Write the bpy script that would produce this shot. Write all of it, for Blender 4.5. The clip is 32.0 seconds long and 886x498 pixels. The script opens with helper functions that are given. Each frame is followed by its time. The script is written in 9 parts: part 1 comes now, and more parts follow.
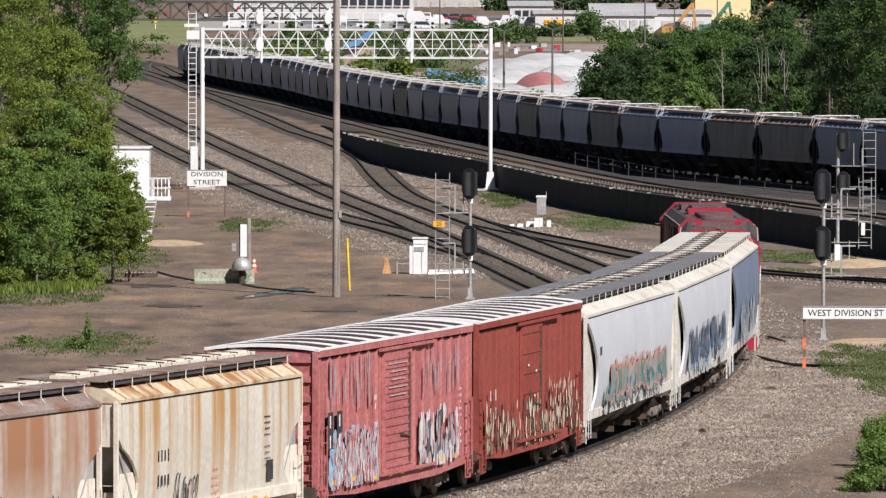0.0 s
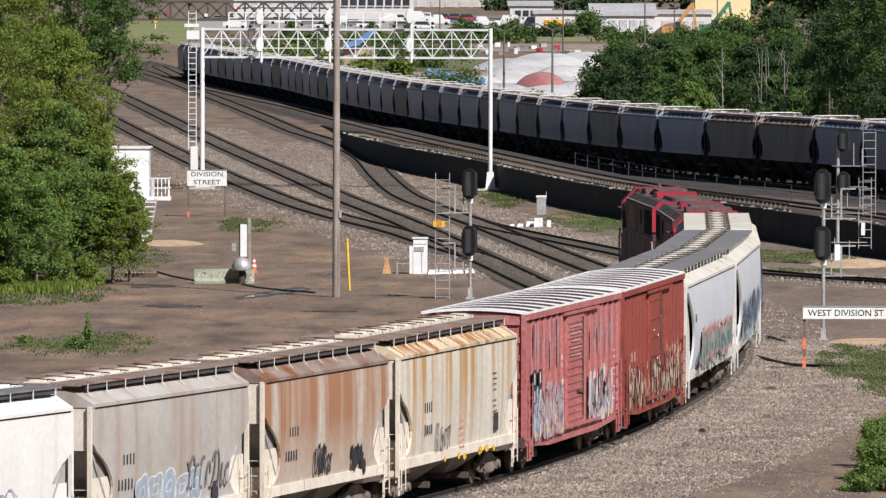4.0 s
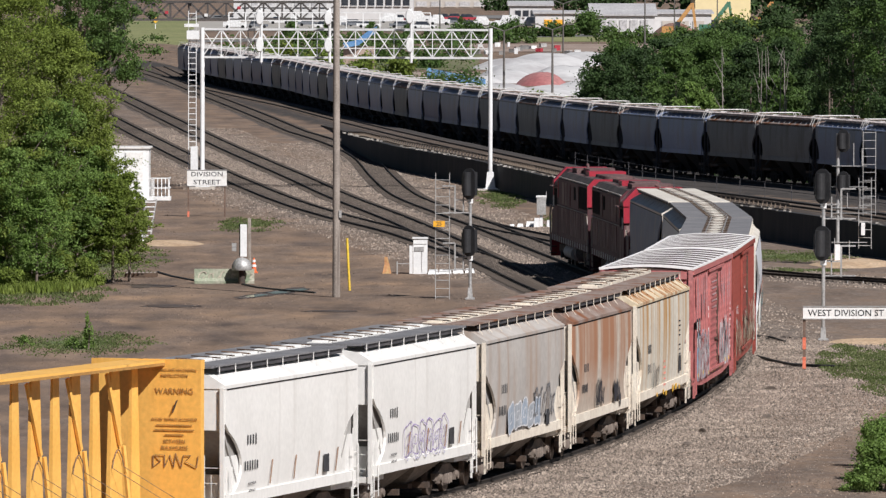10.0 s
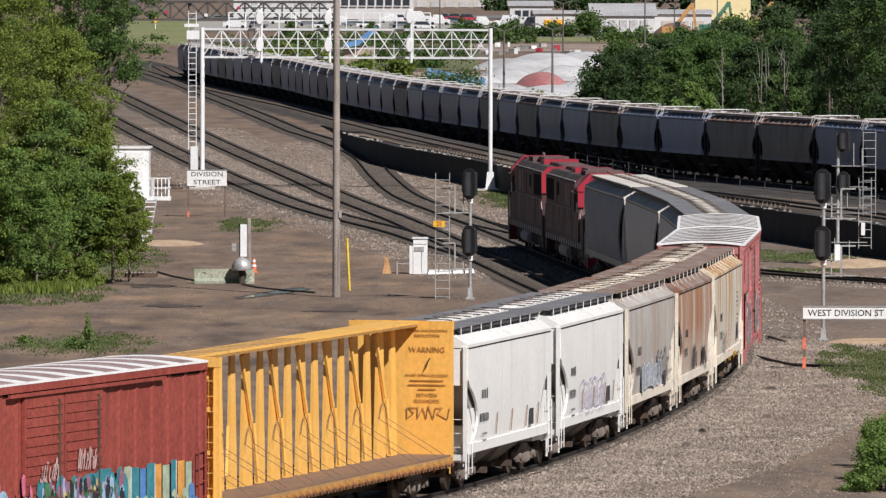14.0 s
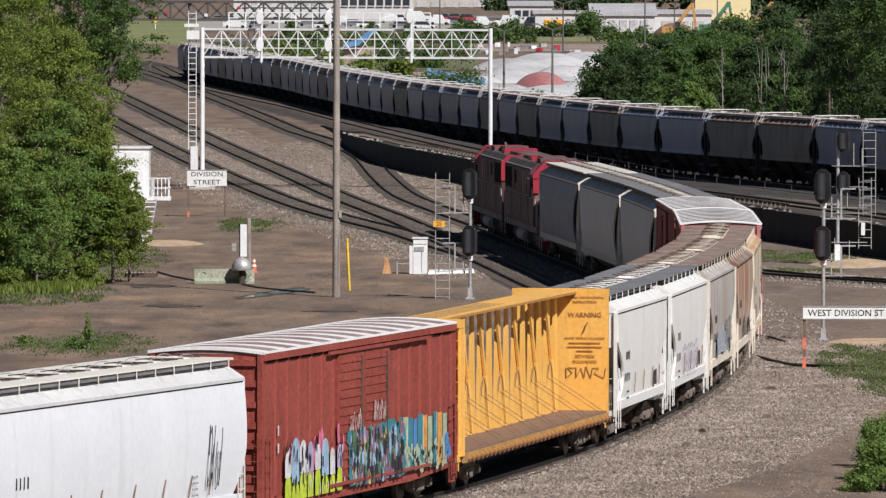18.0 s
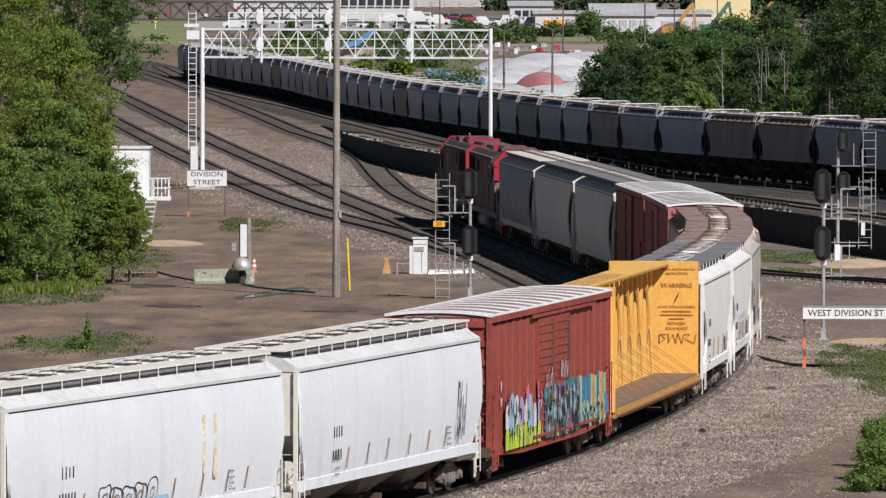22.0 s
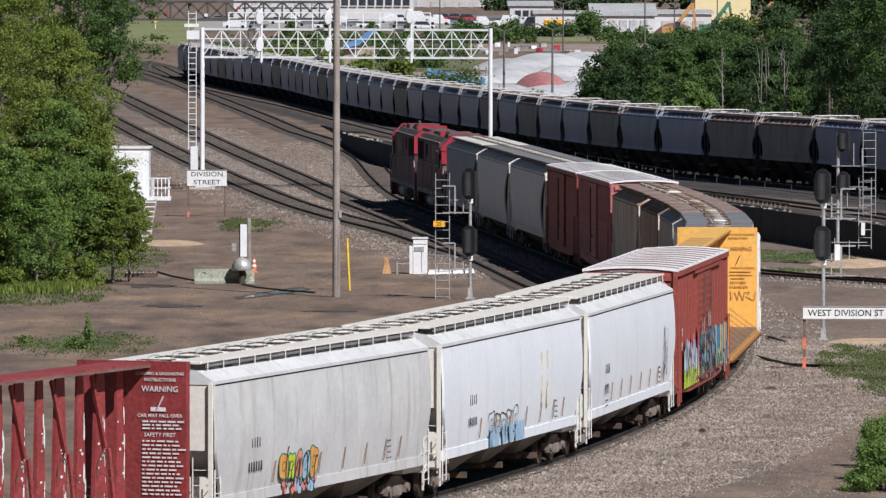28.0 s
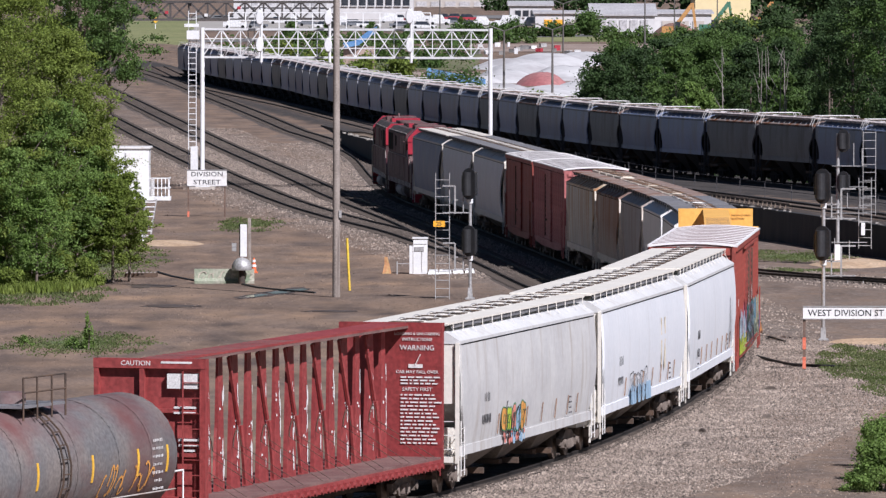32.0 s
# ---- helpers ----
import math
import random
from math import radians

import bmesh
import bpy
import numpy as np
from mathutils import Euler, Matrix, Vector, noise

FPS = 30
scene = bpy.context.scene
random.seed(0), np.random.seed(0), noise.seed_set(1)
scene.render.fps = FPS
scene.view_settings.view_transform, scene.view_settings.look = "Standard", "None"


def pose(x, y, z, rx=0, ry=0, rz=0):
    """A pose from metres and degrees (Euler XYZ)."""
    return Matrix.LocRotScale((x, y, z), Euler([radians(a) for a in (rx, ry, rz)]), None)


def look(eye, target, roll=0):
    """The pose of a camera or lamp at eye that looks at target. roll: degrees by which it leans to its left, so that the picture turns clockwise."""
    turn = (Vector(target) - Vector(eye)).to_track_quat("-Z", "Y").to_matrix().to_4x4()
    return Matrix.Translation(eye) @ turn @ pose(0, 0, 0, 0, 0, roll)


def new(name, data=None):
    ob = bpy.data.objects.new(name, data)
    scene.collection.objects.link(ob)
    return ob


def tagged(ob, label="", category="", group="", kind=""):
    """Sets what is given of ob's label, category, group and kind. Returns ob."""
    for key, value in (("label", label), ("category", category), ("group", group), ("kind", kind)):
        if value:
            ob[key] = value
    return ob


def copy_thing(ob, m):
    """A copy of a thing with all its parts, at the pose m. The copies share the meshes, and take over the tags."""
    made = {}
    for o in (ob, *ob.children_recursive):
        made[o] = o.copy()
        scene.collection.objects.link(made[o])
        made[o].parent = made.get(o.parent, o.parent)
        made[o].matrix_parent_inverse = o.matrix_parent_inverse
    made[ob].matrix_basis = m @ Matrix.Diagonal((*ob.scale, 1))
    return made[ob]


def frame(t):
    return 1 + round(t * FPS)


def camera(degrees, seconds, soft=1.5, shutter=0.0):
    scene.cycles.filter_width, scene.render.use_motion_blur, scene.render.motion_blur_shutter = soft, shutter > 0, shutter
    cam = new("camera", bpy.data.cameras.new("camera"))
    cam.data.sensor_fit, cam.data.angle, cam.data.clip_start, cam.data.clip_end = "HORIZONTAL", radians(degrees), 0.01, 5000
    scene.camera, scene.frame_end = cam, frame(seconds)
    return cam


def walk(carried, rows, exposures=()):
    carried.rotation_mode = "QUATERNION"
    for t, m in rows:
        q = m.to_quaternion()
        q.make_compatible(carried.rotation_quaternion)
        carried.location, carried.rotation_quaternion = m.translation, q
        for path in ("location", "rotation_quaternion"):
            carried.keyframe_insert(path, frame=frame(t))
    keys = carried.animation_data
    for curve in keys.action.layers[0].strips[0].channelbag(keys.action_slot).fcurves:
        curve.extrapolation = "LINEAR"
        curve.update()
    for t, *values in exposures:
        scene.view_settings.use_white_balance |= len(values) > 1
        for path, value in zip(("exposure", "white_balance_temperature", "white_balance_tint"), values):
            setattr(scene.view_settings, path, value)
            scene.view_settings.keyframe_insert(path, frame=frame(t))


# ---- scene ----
EXPOSURES = [(0.0, 0.17, 6320, 10), (6.0, 0.11, 6320, 10), (13.0, 0.02, 6320, 10), (23.0, -0.06, 6170, 10), (28.0, -0.03, 6020, 10), (32.0, 0.15, 5940, 16)]
GRAIN_OFFSET, GRAIN_END = 5.4, 492.0
EYE = (0.0, 0.0, 14.99)
cam = camera(5.9254, 32.0, soft=1.35)
AIM = look(EYE, (0.0, 100.0, 14.99 - 100.0 * math.tan(0.034815)), 0.0688)
walk(cam, [(0.0, AIM), (32.0, AIM)], exposures=EXPOSURES)

# ---- light ----
SUN_DIR = Vector((0.54, -0.76, 0.84)).normalized()
world = bpy.data.worlds.new("sky")
scene.world = world
world.use_nodes = True
wn = world.node_tree.nodes
sky = wn.new("ShaderNodeTexSky")
sky.sky_type, sky.sun_disc = "NISHITA", False
sky.ozone_density, sky.air_density, sky.dust_density = 5.0, 1.0, 0.3
sky.sun_elevation = math.asin(SUN_DIR.z)
sky.sun_rotation = math.atan2(SUN_DIR.x, SUN_DIR.y)
world.node_tree.links.new(sky.outputs[0], wn["Background"].inputs[0])
wn["Background"].inputs[1].default_value = 0.026
sun = new("sun", bpy.data.lights.new("sun", "SUN"))
sun.data.energy, sun.data.angle, sun.data.color = 5.4, radians(0.53), (1.0, 0.955, 0.915)
sun.matrix_world = look((0, 0, 60), Vector((0, 0, 60)) - SUN_DIR)

# ---- materials ----


def surf(name, a, b, s1=0.5, s2=12.0, rough=0.7, metal=0.0, bump=0.15, stain=None, sc=(3, 3, 0.35), lo=0.5, hi=0.65,
         grad=None, fine=0.25, island=0.0, coat=0.0):
    """Two colours mixed by broad noise, fine grain, an optional stain (stretched by sc, fading over heights grad)."""
    m = bpy.data.materials.new(name)
    m.use_nodes = True
    nt = m.node_tree
    n, k = nt.nodes, nt.links.new
    p = n["Principled BSDF"]
    tc = n.new("ShaderNodeTexCoord")
    big = n.new("ShaderNodeTexNoise")
    big.inputs["Scale"].default_value, big.inputs["Detail"].default_value = s1, 6
    k(tc.outputs["Object"], big.inputs["Vector"])
    small = n.new("ShaderNodeTexNoise")
    small.inputs["Scale"].default_value, small.inputs["Detail"].default_value = s2, 5
    k(tc.outputs["Object"], small.inputs["Vector"])
    ramp = n.new("ShaderNodeMapRange")
    ramp.inputs[1].default_value, ramp.inputs[2].default_value = 0.36, 0.64
    k(big.outputs["Fac"], ramp.inputs[0])
    mix = n.new("ShaderNodeMix")
    mix.data_type = "RGBA"
    mix.inputs["A"].default_value, mix.inputs["B"].default_value = (*a, 1), (*b, 1)
    k(ramp.outputs[0], mix.inputs["Factor"])
    col = mix.outputs["Result"]
    hsv = n.new("ShaderNodeHueSaturation")
    mr = n.new("ShaderNodeMapRange")
    mr.inputs[1].default_value, mr.inputs[2].default_value = 0.3, 0.7
    mr.inputs[3].default_value, mr.inputs[4].default_value = 1 - fine, 1 + fine
    k(small.outputs["Fac"], mr.inputs[0])
    val = mr.outputs[0]
    if island:
        geo = n.new("ShaderNodeNewGeometry")
        ir = n.new("ShaderNodeMapRange")
        ir.inputs[3].default_value, ir.inputs[4].default_value = 1 - island, 1 + island
        k(geo.outputs["Random Per Island"], ir.inputs[0])
        mu = n.new("ShaderNodeMath")
        mu.operation = "MULTIPLY"
        k(val, mu.inputs[0])
        k(ir.outputs[0], mu.inputs[1])
        val = mu.outputs[0]
    k(val, hsv.inputs["Value"])
    k(col, hsv.inputs["Color"])
    col = hsv.outputs["Color"]
    if stain:
        mp = n.new("ShaderNodeMapping")
        mp.inputs["Scale"].default_value = sc
        k(tc.outputs["Object"], mp.inputs["Vector"])
        sn = n.new("ShaderNodeTexNoise")
        sn.inputs["Scale"].default_value, sn.inputs["Detail"].default_value = 1.0, 7
        k(mp.outputs[0], sn.inputs["Vector"])
        sr = n.new("ShaderNodeMapRange")
        sr.inputs[1].default_value, sr.inputs[2].default_value = lo, hi
        k(sn.outputs["Fac"], sr.inputs[0])
        fac = sr.outputs[0]
        if grad:
            sx = n.new("ShaderNodeSeparateXYZ")
            k(tc.outputs["Object"], sx.inputs[0])
            gr = n.new("ShaderNodeMapRange")
            gr.inputs[1].default_value, gr.inputs[2].default_value = grad
            k(sx.outputs["Z"], gr.inputs[0])
            mu = n.new("ShaderNodeMath")
            mu.operation = "MULTIPLY"
            k(fac, mu.inputs[0])
            k(gr.outputs[0], mu.inputs[1])
            fac = mu.outputs[0]
        m2 = n.new("ShaderNodeMix")
        m2.data_type = "RGBA"
        k(fac, m2.inputs["Factor"])
        k(col, m2.inputs["A"])
        m2.inputs["B"].default_value = (*stain, 1)
        col = m2.outputs["Result"]
    k(col, p.inputs["Base Color"])
    p.inputs["Roughness"].default_value, p.inputs["Metallic"].default_value = rough, metal
    p.inputs["Coat Weight"].default_value = coat
    if bump:
        bp = n.new("ShaderNodeBump")
        bp.inputs["Strength"].default_value, bp.inputs["Distance"].default_value = bump, 0.02
        k(small.outputs["Fac"], bp.inputs["Height"])
        k(bp.outputs[0], p.inputs["Normal"])
    return m


RUST = (0.20, 0.075, 0.03)
TRUCK_STEEL = surf("rusty_truck_casting", (0.14, 0.108, 0.09), (0.225, 0.185, 0.155), 2.0, 20, 0.85)
UNDER = surf("grimy_underside_paint", (0.17, 0.145, 0.125), (0.25, 0.215, 0.185), 1.0, 12, 0.85)
STEEL_DARK = surf("dark_running_gear", (0.055, 0.042, 0.034), (0.12, 0.075, 0.05), 2.0, 25, 0.85)
WHEEL = surf("wheel_steel", (0.10, 0.075, 0.06), (0.20, 0.15, 0.12), 3.0, 20, 0.55, 0.6)
RAIL = surf("worn_rail_steel", (0.016, 0.013, 0.012), (0.03, 0.023, 0.019), 0.5, 10, 0.7)
TIE = surf("weathered_tie_wood", (0.07, 0.055, 0.045), (0.105, 0.084, 0.069), 0.8, 12, 0.95, island=0.3)
BALLAST = surf("ballast_stone", (0.1767, 0.1376, 0.1116), (0.2372, 0.1906, 0.16), 0.25, 9, 0.95, bump=1.0, fine=0.55)
WHITE = surf("white_car_paint", (0.76, 0.745, 0.715), (0.81, 0.795, 0.765), 0.6, 6, 0.5, fine=0.05, bump=0.05,
             stain=(0.55, 0.52, 0.48), sc=(2.0, 2.0, 0.15), lo=0.58, hi=0.9)
WHITE_WARM = surf("cream_end_paint", (0.80, 0.73, 0.62), (0.70, 0.62, 0.52), 1.2, 10, 0.6, fine=0.1, stain=RUST,
                  sc=(4, 4, 0.5), lo=0.62, hi=0.8)
# A white car's paint, darkened and blued to hold its shady side.
HOP_SHADE = surf("shade_blue_car_paint", (0.14, 0.185, 0.28), (0.19, 0.235, 0.33), 0.6, 6, 0.55, fine=0.06, stain=(0.34, 0.30, 0.27), sc=(3, 3, 0.25), lo=0.55, hi=0.8)
PALE = surf("pale_grey_car_paint", (0.52, 0.515, 0.51), (0.60, 0.595, 0.58), 0.6, 6, 0.55, fine=0.06,
            stain=(0.38, 0.33, 0.28), sc=(3, 3, 0.25), lo=0.55, hi=0.8)
LETTER_FADED = surf("faded_brown_lettering", (0.36, 0.19, 0.055), (0.44, 0.24, 0.07), 3, 14, 0.7)
BIG_WHITE = surf("dusty_white_car_paint", (0.565, 0.58, 0.62), (0.62, 0.635, 0.67), 0.5, 5, 0.5, fine=0.05, bump=0.05, stain=(0.55, 0.52, 0.48), sc=(2, 2, 0.15), lo=0.56, hi=0.85)
CREAM = surf("cream_roof_paint", (0.62, 0.58, 0.51), (0.70, 0.66, 0.59), 0.6, 8, 0.6, fine=0.12, stain=(0.36, 0.29, 0.23), sc=(1.2, 1.2, 1.2), lo=0.55, hi=0.75)
WHITE_COOL = surf("cool_white_car_paint", (0.73, 0.755, 0.79), (0.78, 0.80, 0.83), 0.5, 5, 0.45, fine=0.04, bump=0.04, stain=(0.60, 0.60, 0.60), sc=(1.6, 1.6, 0.12), lo=0.58, hi=0.9)
GREY = surf("weathered_grey_car_paint", (0.40, 0.37, 0.345), (0.47, 0.44, 0.41), 0.5, 5, 0.7, fine=0.08,
            stain=(0.36, 0.27, 0.21), sc=(1.6, 1.6, 0.12), lo=0.48, hi=0.72)
TAN = surf("cream_rust_streaked_paint", (0.57, 0.53, 0.45), (0.65, 0.61, 0.53), 0.5, 6, 0.65,
           stain=(0.46, 0.26, 0.10), sc=(2.2, 0.2, 0.05), lo=0.47, hi=0.62, fine=0.1, grad=(0.2, 3.4))
TAN_ROOF = surf("tan_stained_roof_paint", (0.56, 0.45, 0.30), (0.64, 0.54, 0.39), 0.7, 8, 0.7,
                stain=(0.36, 0.17, 0.07), sc=(1.6, 0.8, 0.8), lo=0.50, hi=0.66, fine=0.15)
RIB_RUST = surf("rust_brown_rib", (0.34, 0.19, 0.10), (0.46, 0.30, 0.17), 2.0, 12, 0.8)
RUSTY = surf("rust_stained_grey_paint", (0.50, 0.45, 0.39), (0.46, 0.38, 0.31), 0.5, 5, 0.75, fine=0.12,
             stain=(0.34, 0.165, 0.09), sc=(1.7, 0.3, 0.10), lo=0.34, hi=0.58, grad=(1.1, 2.8))
ROOF_RUST = surf("rusty_roof_sheet", (0.30, 0.24, 0.21), (0.22, 0.15, 0.12), 0.9, 10, 0.8, stain=RUST, sc=(1, 1, 1))
ROOF_GREY = surf("grey_walkway_grating", (0.15, 0.15, 0.16), (0.21, 0.205, 0.21), 1.0, 30, 0.8)
# Dark trim colour; also paints the shade below the running boards.
DARK_TRIM = surf("dark_trim_and_gap_shade", (0.045, 0.044, 0.05), (0.075, 0.07, 0.075), 1.0, 30, 0.8)
SLOPE = surf("dark_grey_slope_sheet", (0.30, 0.285, 0.27), (0.40, 0.385, 0.365), 0.8, 9, 0.7, fine=0.12)
BLACK = surf("black_gap_paint", (0.012, 0.012, 0.013), (0.02, 0.02, 0.02), 1, 10, 0.9)
BLACK.node_tree.nodes["Principled BSDF"].inputs["Specular IOR Level"].default_value = 0.05
PINK = surf("faded_red_boxcar_paint", (0.39, 0.118, 0.115), (0.45, 0.16, 0.152), 0.5, 8, 0.65,
            stain=(0.47, 0.30, 0.31), sc=(2.6, 2.6, 0.16), lo=0.58, hi=0.8, grad=(2.0, 3.6))
OXIDE = surf("oxide_red_boxcar_paint", (0.2565, 0.0494, 0.0361), (0.3135, 0.0665, 0.0475), 0.5, 8, 0.65,
             stain=(0.16, 0.04, 0.03), sc=(3, 3, 0.3), lo=0.56, hi=0.8)
CBEAM_RED = surf("maroon_centerbeam_paint", (0.252, 0.0378, 0.0378), (0.3108, 0.0588, 0.0546), 0.5, 8, 0.55,
                 stain=(0.17, 0.03, 0.03), sc=(3, 3, 0.4), lo=0.55, hi=0.8)
YELLOW = surf("orange_yellow_centerbeam_paint", (0.84, 0.45, 0.098), (0.90, 0.515, 0.13), 0.5, 8, 0.5, fine=0.08,
              stain=(0.45, 0.20, 0.05), sc=(3, 3, 0.3), lo=0.6, hi=0.85)
DECK_RED = surf("dirty_maroon_deck", (0.15, 0.075, 0.068), (0.20, 0.12, 0.105), 1.2, 14, 0.85)
DECK = surf("dirty_car_deck", (0.24, 0.14, 0.085), (0.19, 0.125, 0.09), 1.2, 14, 0.85)
WINCH = surf("rusty_yellow_winch", (0.55, 0.27, 0.06), (0.30, 0.13, 0.05), 4.0, 18, 0.75, stain=(0.12, 0.06, 0.04), sc=(5, 5, 5), lo=0.5, hi=0.6)
ROOF_BROWN = surf("dark_brown_boxcar_roof", (0.05, 0.026, 0.024), (0.085, 0.05, 0.045), 1.0, 10, 0.8)
GALV = surf("galvanised_roof_rib", (0.80, 0.78, 0.765), (0.88, 0.86, 0.845), 2.0, 14, 0.55, fine=0.1)
ROOF_PINK = surf("faded_pink_brown_roof", (0.24, 0.155, 0.145), (0.36, 0.27, 0.255), 1.2, 10, 0.75)
GALV_ROOF = surf("pinkish_galvanised_roof", (0.50, 0.42, 0.40), (0.60, 0.54, 0.51), 1.4, 12, 0.6)
LOCO_RED = surf("locomotive_red", (0.32, 0.0176, 0.036), (0.384, 0.028, 0.048), 1.0, 10, 0.45, fine=0.1)
# Shaded copy of the red: darkened for the shady sides, with soot stains.
LOCO_SHADED_DIRTY = surf("sooty_shaded_locomotive_red", (0.060, 0.009, 0.017), (0.09, 0.018, 0.027), 0.9, 9, 0.65,
                  stain=(0.065, 0.045, 0.042), sc=(2, 2, 0.4), lo=0.48, hi=0.7)
LOCO_GRIME = surf("soot_brown_hood_paint", (0.19, 0.135, 0.127), (0.30, 0.22, 0.20), 0.9, 9, 0.75, stain=(0.08, 0.025, 0.03), sc=(2, 2, 0.5), lo=0.45, hi=0.6)
LOCO_ROOF = surf("sooty_roof", (0.10, 0.045, 0.045), (0.16, 0.10, 0.095), 1.5, 12, 0.8)
LOCO_SOOT = surf("soot_black_roof", (0.045, 0.038, 0.038), (0.085, 0.07, 0.068), 1.2, 12, 0.85)
TANKM = surf("rusty_grey_tank_paint", (0.15, 0.145, 0.145), (0.20, 0.175, 0.16), 0.8, 10, 0.6,
             stain=(0.15, 0.045, 0.042), sc=(0.35, 0.5, 0.5), lo=0.42, hi=0.72)
INK = surf("dark_stencil_ink", (0.03, 0.03, 0.035), (0.05, 0.05, 0.055), 4, 30, 0.7)
INK_WHITE = surf("white_stencil_paint", (0.70, 0.68, 0.66), (0.78, 0.77, 0.75), 4, 30, 0.7)
SAFETY = surf("yellow_reflector", (0.80, 0.45, 0.04), (0.85, 0.5, 0.06), 4, 30, 0.5)

# ---- shapes ----


class Shape:
    """Collects vertices and faces of one mesh."""

    def __init__(self):
        self.v, self.f, self.s = [], [], []

    def add(self, vs, fs, smooth=False):
        o = len(self.v)
        self.v += [tuple(q) for q in vs]
        self.f += [tuple(o + i for i in q) for q in fs]
        self.s += [smooth] * len(fs)
        return self

    def box(self, cx, cy, cz, sx, sy, sz, m=None):
        vs = [Vector((cx + a * sx / 2, cy + b * sy / 2, cz + c * sz / 2)) for a in (-1, 1) for b in (-1, 1) for c in (-1, 1)]
        if m:
            vs = [m @ q for q in vs]
        return self.add(vs, [(0, 1, 3, 2), (4, 6, 7, 5), (0, 4, 5, 1), (2, 3, 7, 6), (0, 2, 6, 4), (1, 5, 7, 3)])

    def bar(self, p, q, w, h=None):
        """A square bar from p to q."""
        p, q = Vector(p), Vector(q)
        d = q - p
        m = Matrix.Translation((p + q) / 2) @ d.to_track_quat("X", "Z").to_matrix().to_4x4()
        return self.box(0, 0, 0, d.length, w, h or w, m)

    def tube(self, p, q, r, r2=None, n=10, caps=True):
        p, q = Vector(p), Vector(q)
        r2 = r if r2 is None else r2
        rot = (q - p).to_track_quat("Z", "Y").to_matrix()
        vs = [c + rot @ Vector((R * math.cos(a), R * math.sin(a), 0)) for c, R in ((p, r), (q, r2))
              for a in [2 * math.pi * i / n for i in range(n)]]
        self.add(vs, [(i, (i + 1) % n, n + (i + 1) % n, n + i) for i in range(n)], True)
        if caps:
            self.add(vs, [tuple(range(n - 1, -1, -1)), tuple(range(n, 2 * n))])
        return self

    def loft(self, rings, caps=True, smooth=False):
        n = len(rings[0])
        o = [q for r in rings for q in r]
        fs = [(j * n + i, j * n + (i + 1) % n, (j + 1) * n + (i + 1) % n, (j + 1) * n + i)
              for j in range(len(rings) - 1) for i in range(n)]
        self.add(o, fs, smooth)
        if caps:
            self.add(rings[0], [tuple(range(n - 1, -1, -1))])
            self.add(rings[-1], [tuple(range(n))])
        return self

    def prism(self, profile, x0, x1):
        """A (y, z) outline drawn out along x."""
        return self.loft([[(x, y, z) for y, z in profile] for x in (x0, x1)])

    def mesh(self, name, material):
        me = bpy.data.meshes.new(name)
        me.from_pydata(self.v, [], self.f)
        me.polygons.foreach_set("use_smooth", self.s)
        me.materials.append(material)
        bm = bmesh.new()
        bm.from_mesh(me)
        bmesh.ops.recalc_face_normals(bm, faces=bm.faces)
        bm.to_mesh(me)
        bm.free()
        return me


def part(name, shape, material, parent, label="", m=None):
    """One mesh object under a thing or part. shape: a Shape, or a mesh that is shared."""
    ob = new(name, shape.mesh(name, material) if isinstance(shape, Shape) else shape)
    ob.parent = parent
    if m is not None:
        ob.matrix_basis = m
    if label:
        tagged(ob, label)
    return ob


def thing(name, label, category, m=None, group="", kind=""):
    ob = new(name)
    ob.empty_display_size = 0.3
    if m is not None:
        ob.matrix_basis = m
    return tagged(ob, label, category, group, kind)


def solid(name, shape, material, label, category="", m=None, group="", kind=""):
    """A thing of one mesh."""
    ob = new(name, shape.mesh(name, material) if isinstance(shape, Shape) else shape)
    if m is not None:
        ob.matrix_basis = m
    return tagged(ob, label, category, group, kind)


def words(name, text, size, material, parent, m, label="", width=0.0):
    """Lettering from the built-in font, as a thin mesh, condensed to a width where one is given."""
    cu = bpy.data.curves.new(name, "FONT")
    cu.offset = size * 0.002
    cu.body, cu.size, cu.align_x, cu.align_y, cu.extrude, cu.resolution_u = text, size, "CENTER", "CENTER", 0.004, 2
    tmp = bpy.data.objects.new(name, cu)
    me = bpy.data.meshes.new_from_object(tmp)
    bpy.data.objects.remove(tmp)
    if width:
        wide = max(q.co.x for q in me.vertices) - min(q.co.x for q in me.vertices)
        for q in me.vertices:
            q.co.x *= width / wide
    me.materials.clear()
    me.materials.append(material)
    return part(name, me, material, parent, label, m)


# ---- ground ----


def smooth(a, b, x):
    t = min(max((x - a) / (b - a), 0.0), 1.0)
    return t * t * (3 - 2 * t)


def spline(pts, step=2.0):
    """Catmull-Rom points through pts, about step metres apart."""
    P = [Vector(p) for p in pts]
    P = [2 * P[0] - P[1]] + P + [2 * P[-1] - P[-2]]
    out = []
    for i in range(1, len(P) - 2):
        n = max(2, int((P[i + 1] - P[i]).length / step))
        for j in range(n):
            t = j / n
            out.append(0.5 * ((2 * P[i]) + (P[i + 1] - P[i - 1]) * t + (2 * P[i - 1] - 5 * P[i] + 4 * P[i + 1] - P[i + 2]) * t * t
                              + (3 * P[i] - P[i - 1] - 3 * P[i + 1] + P[i + 2]) * t ** 3))
    return out + [P[-2]]


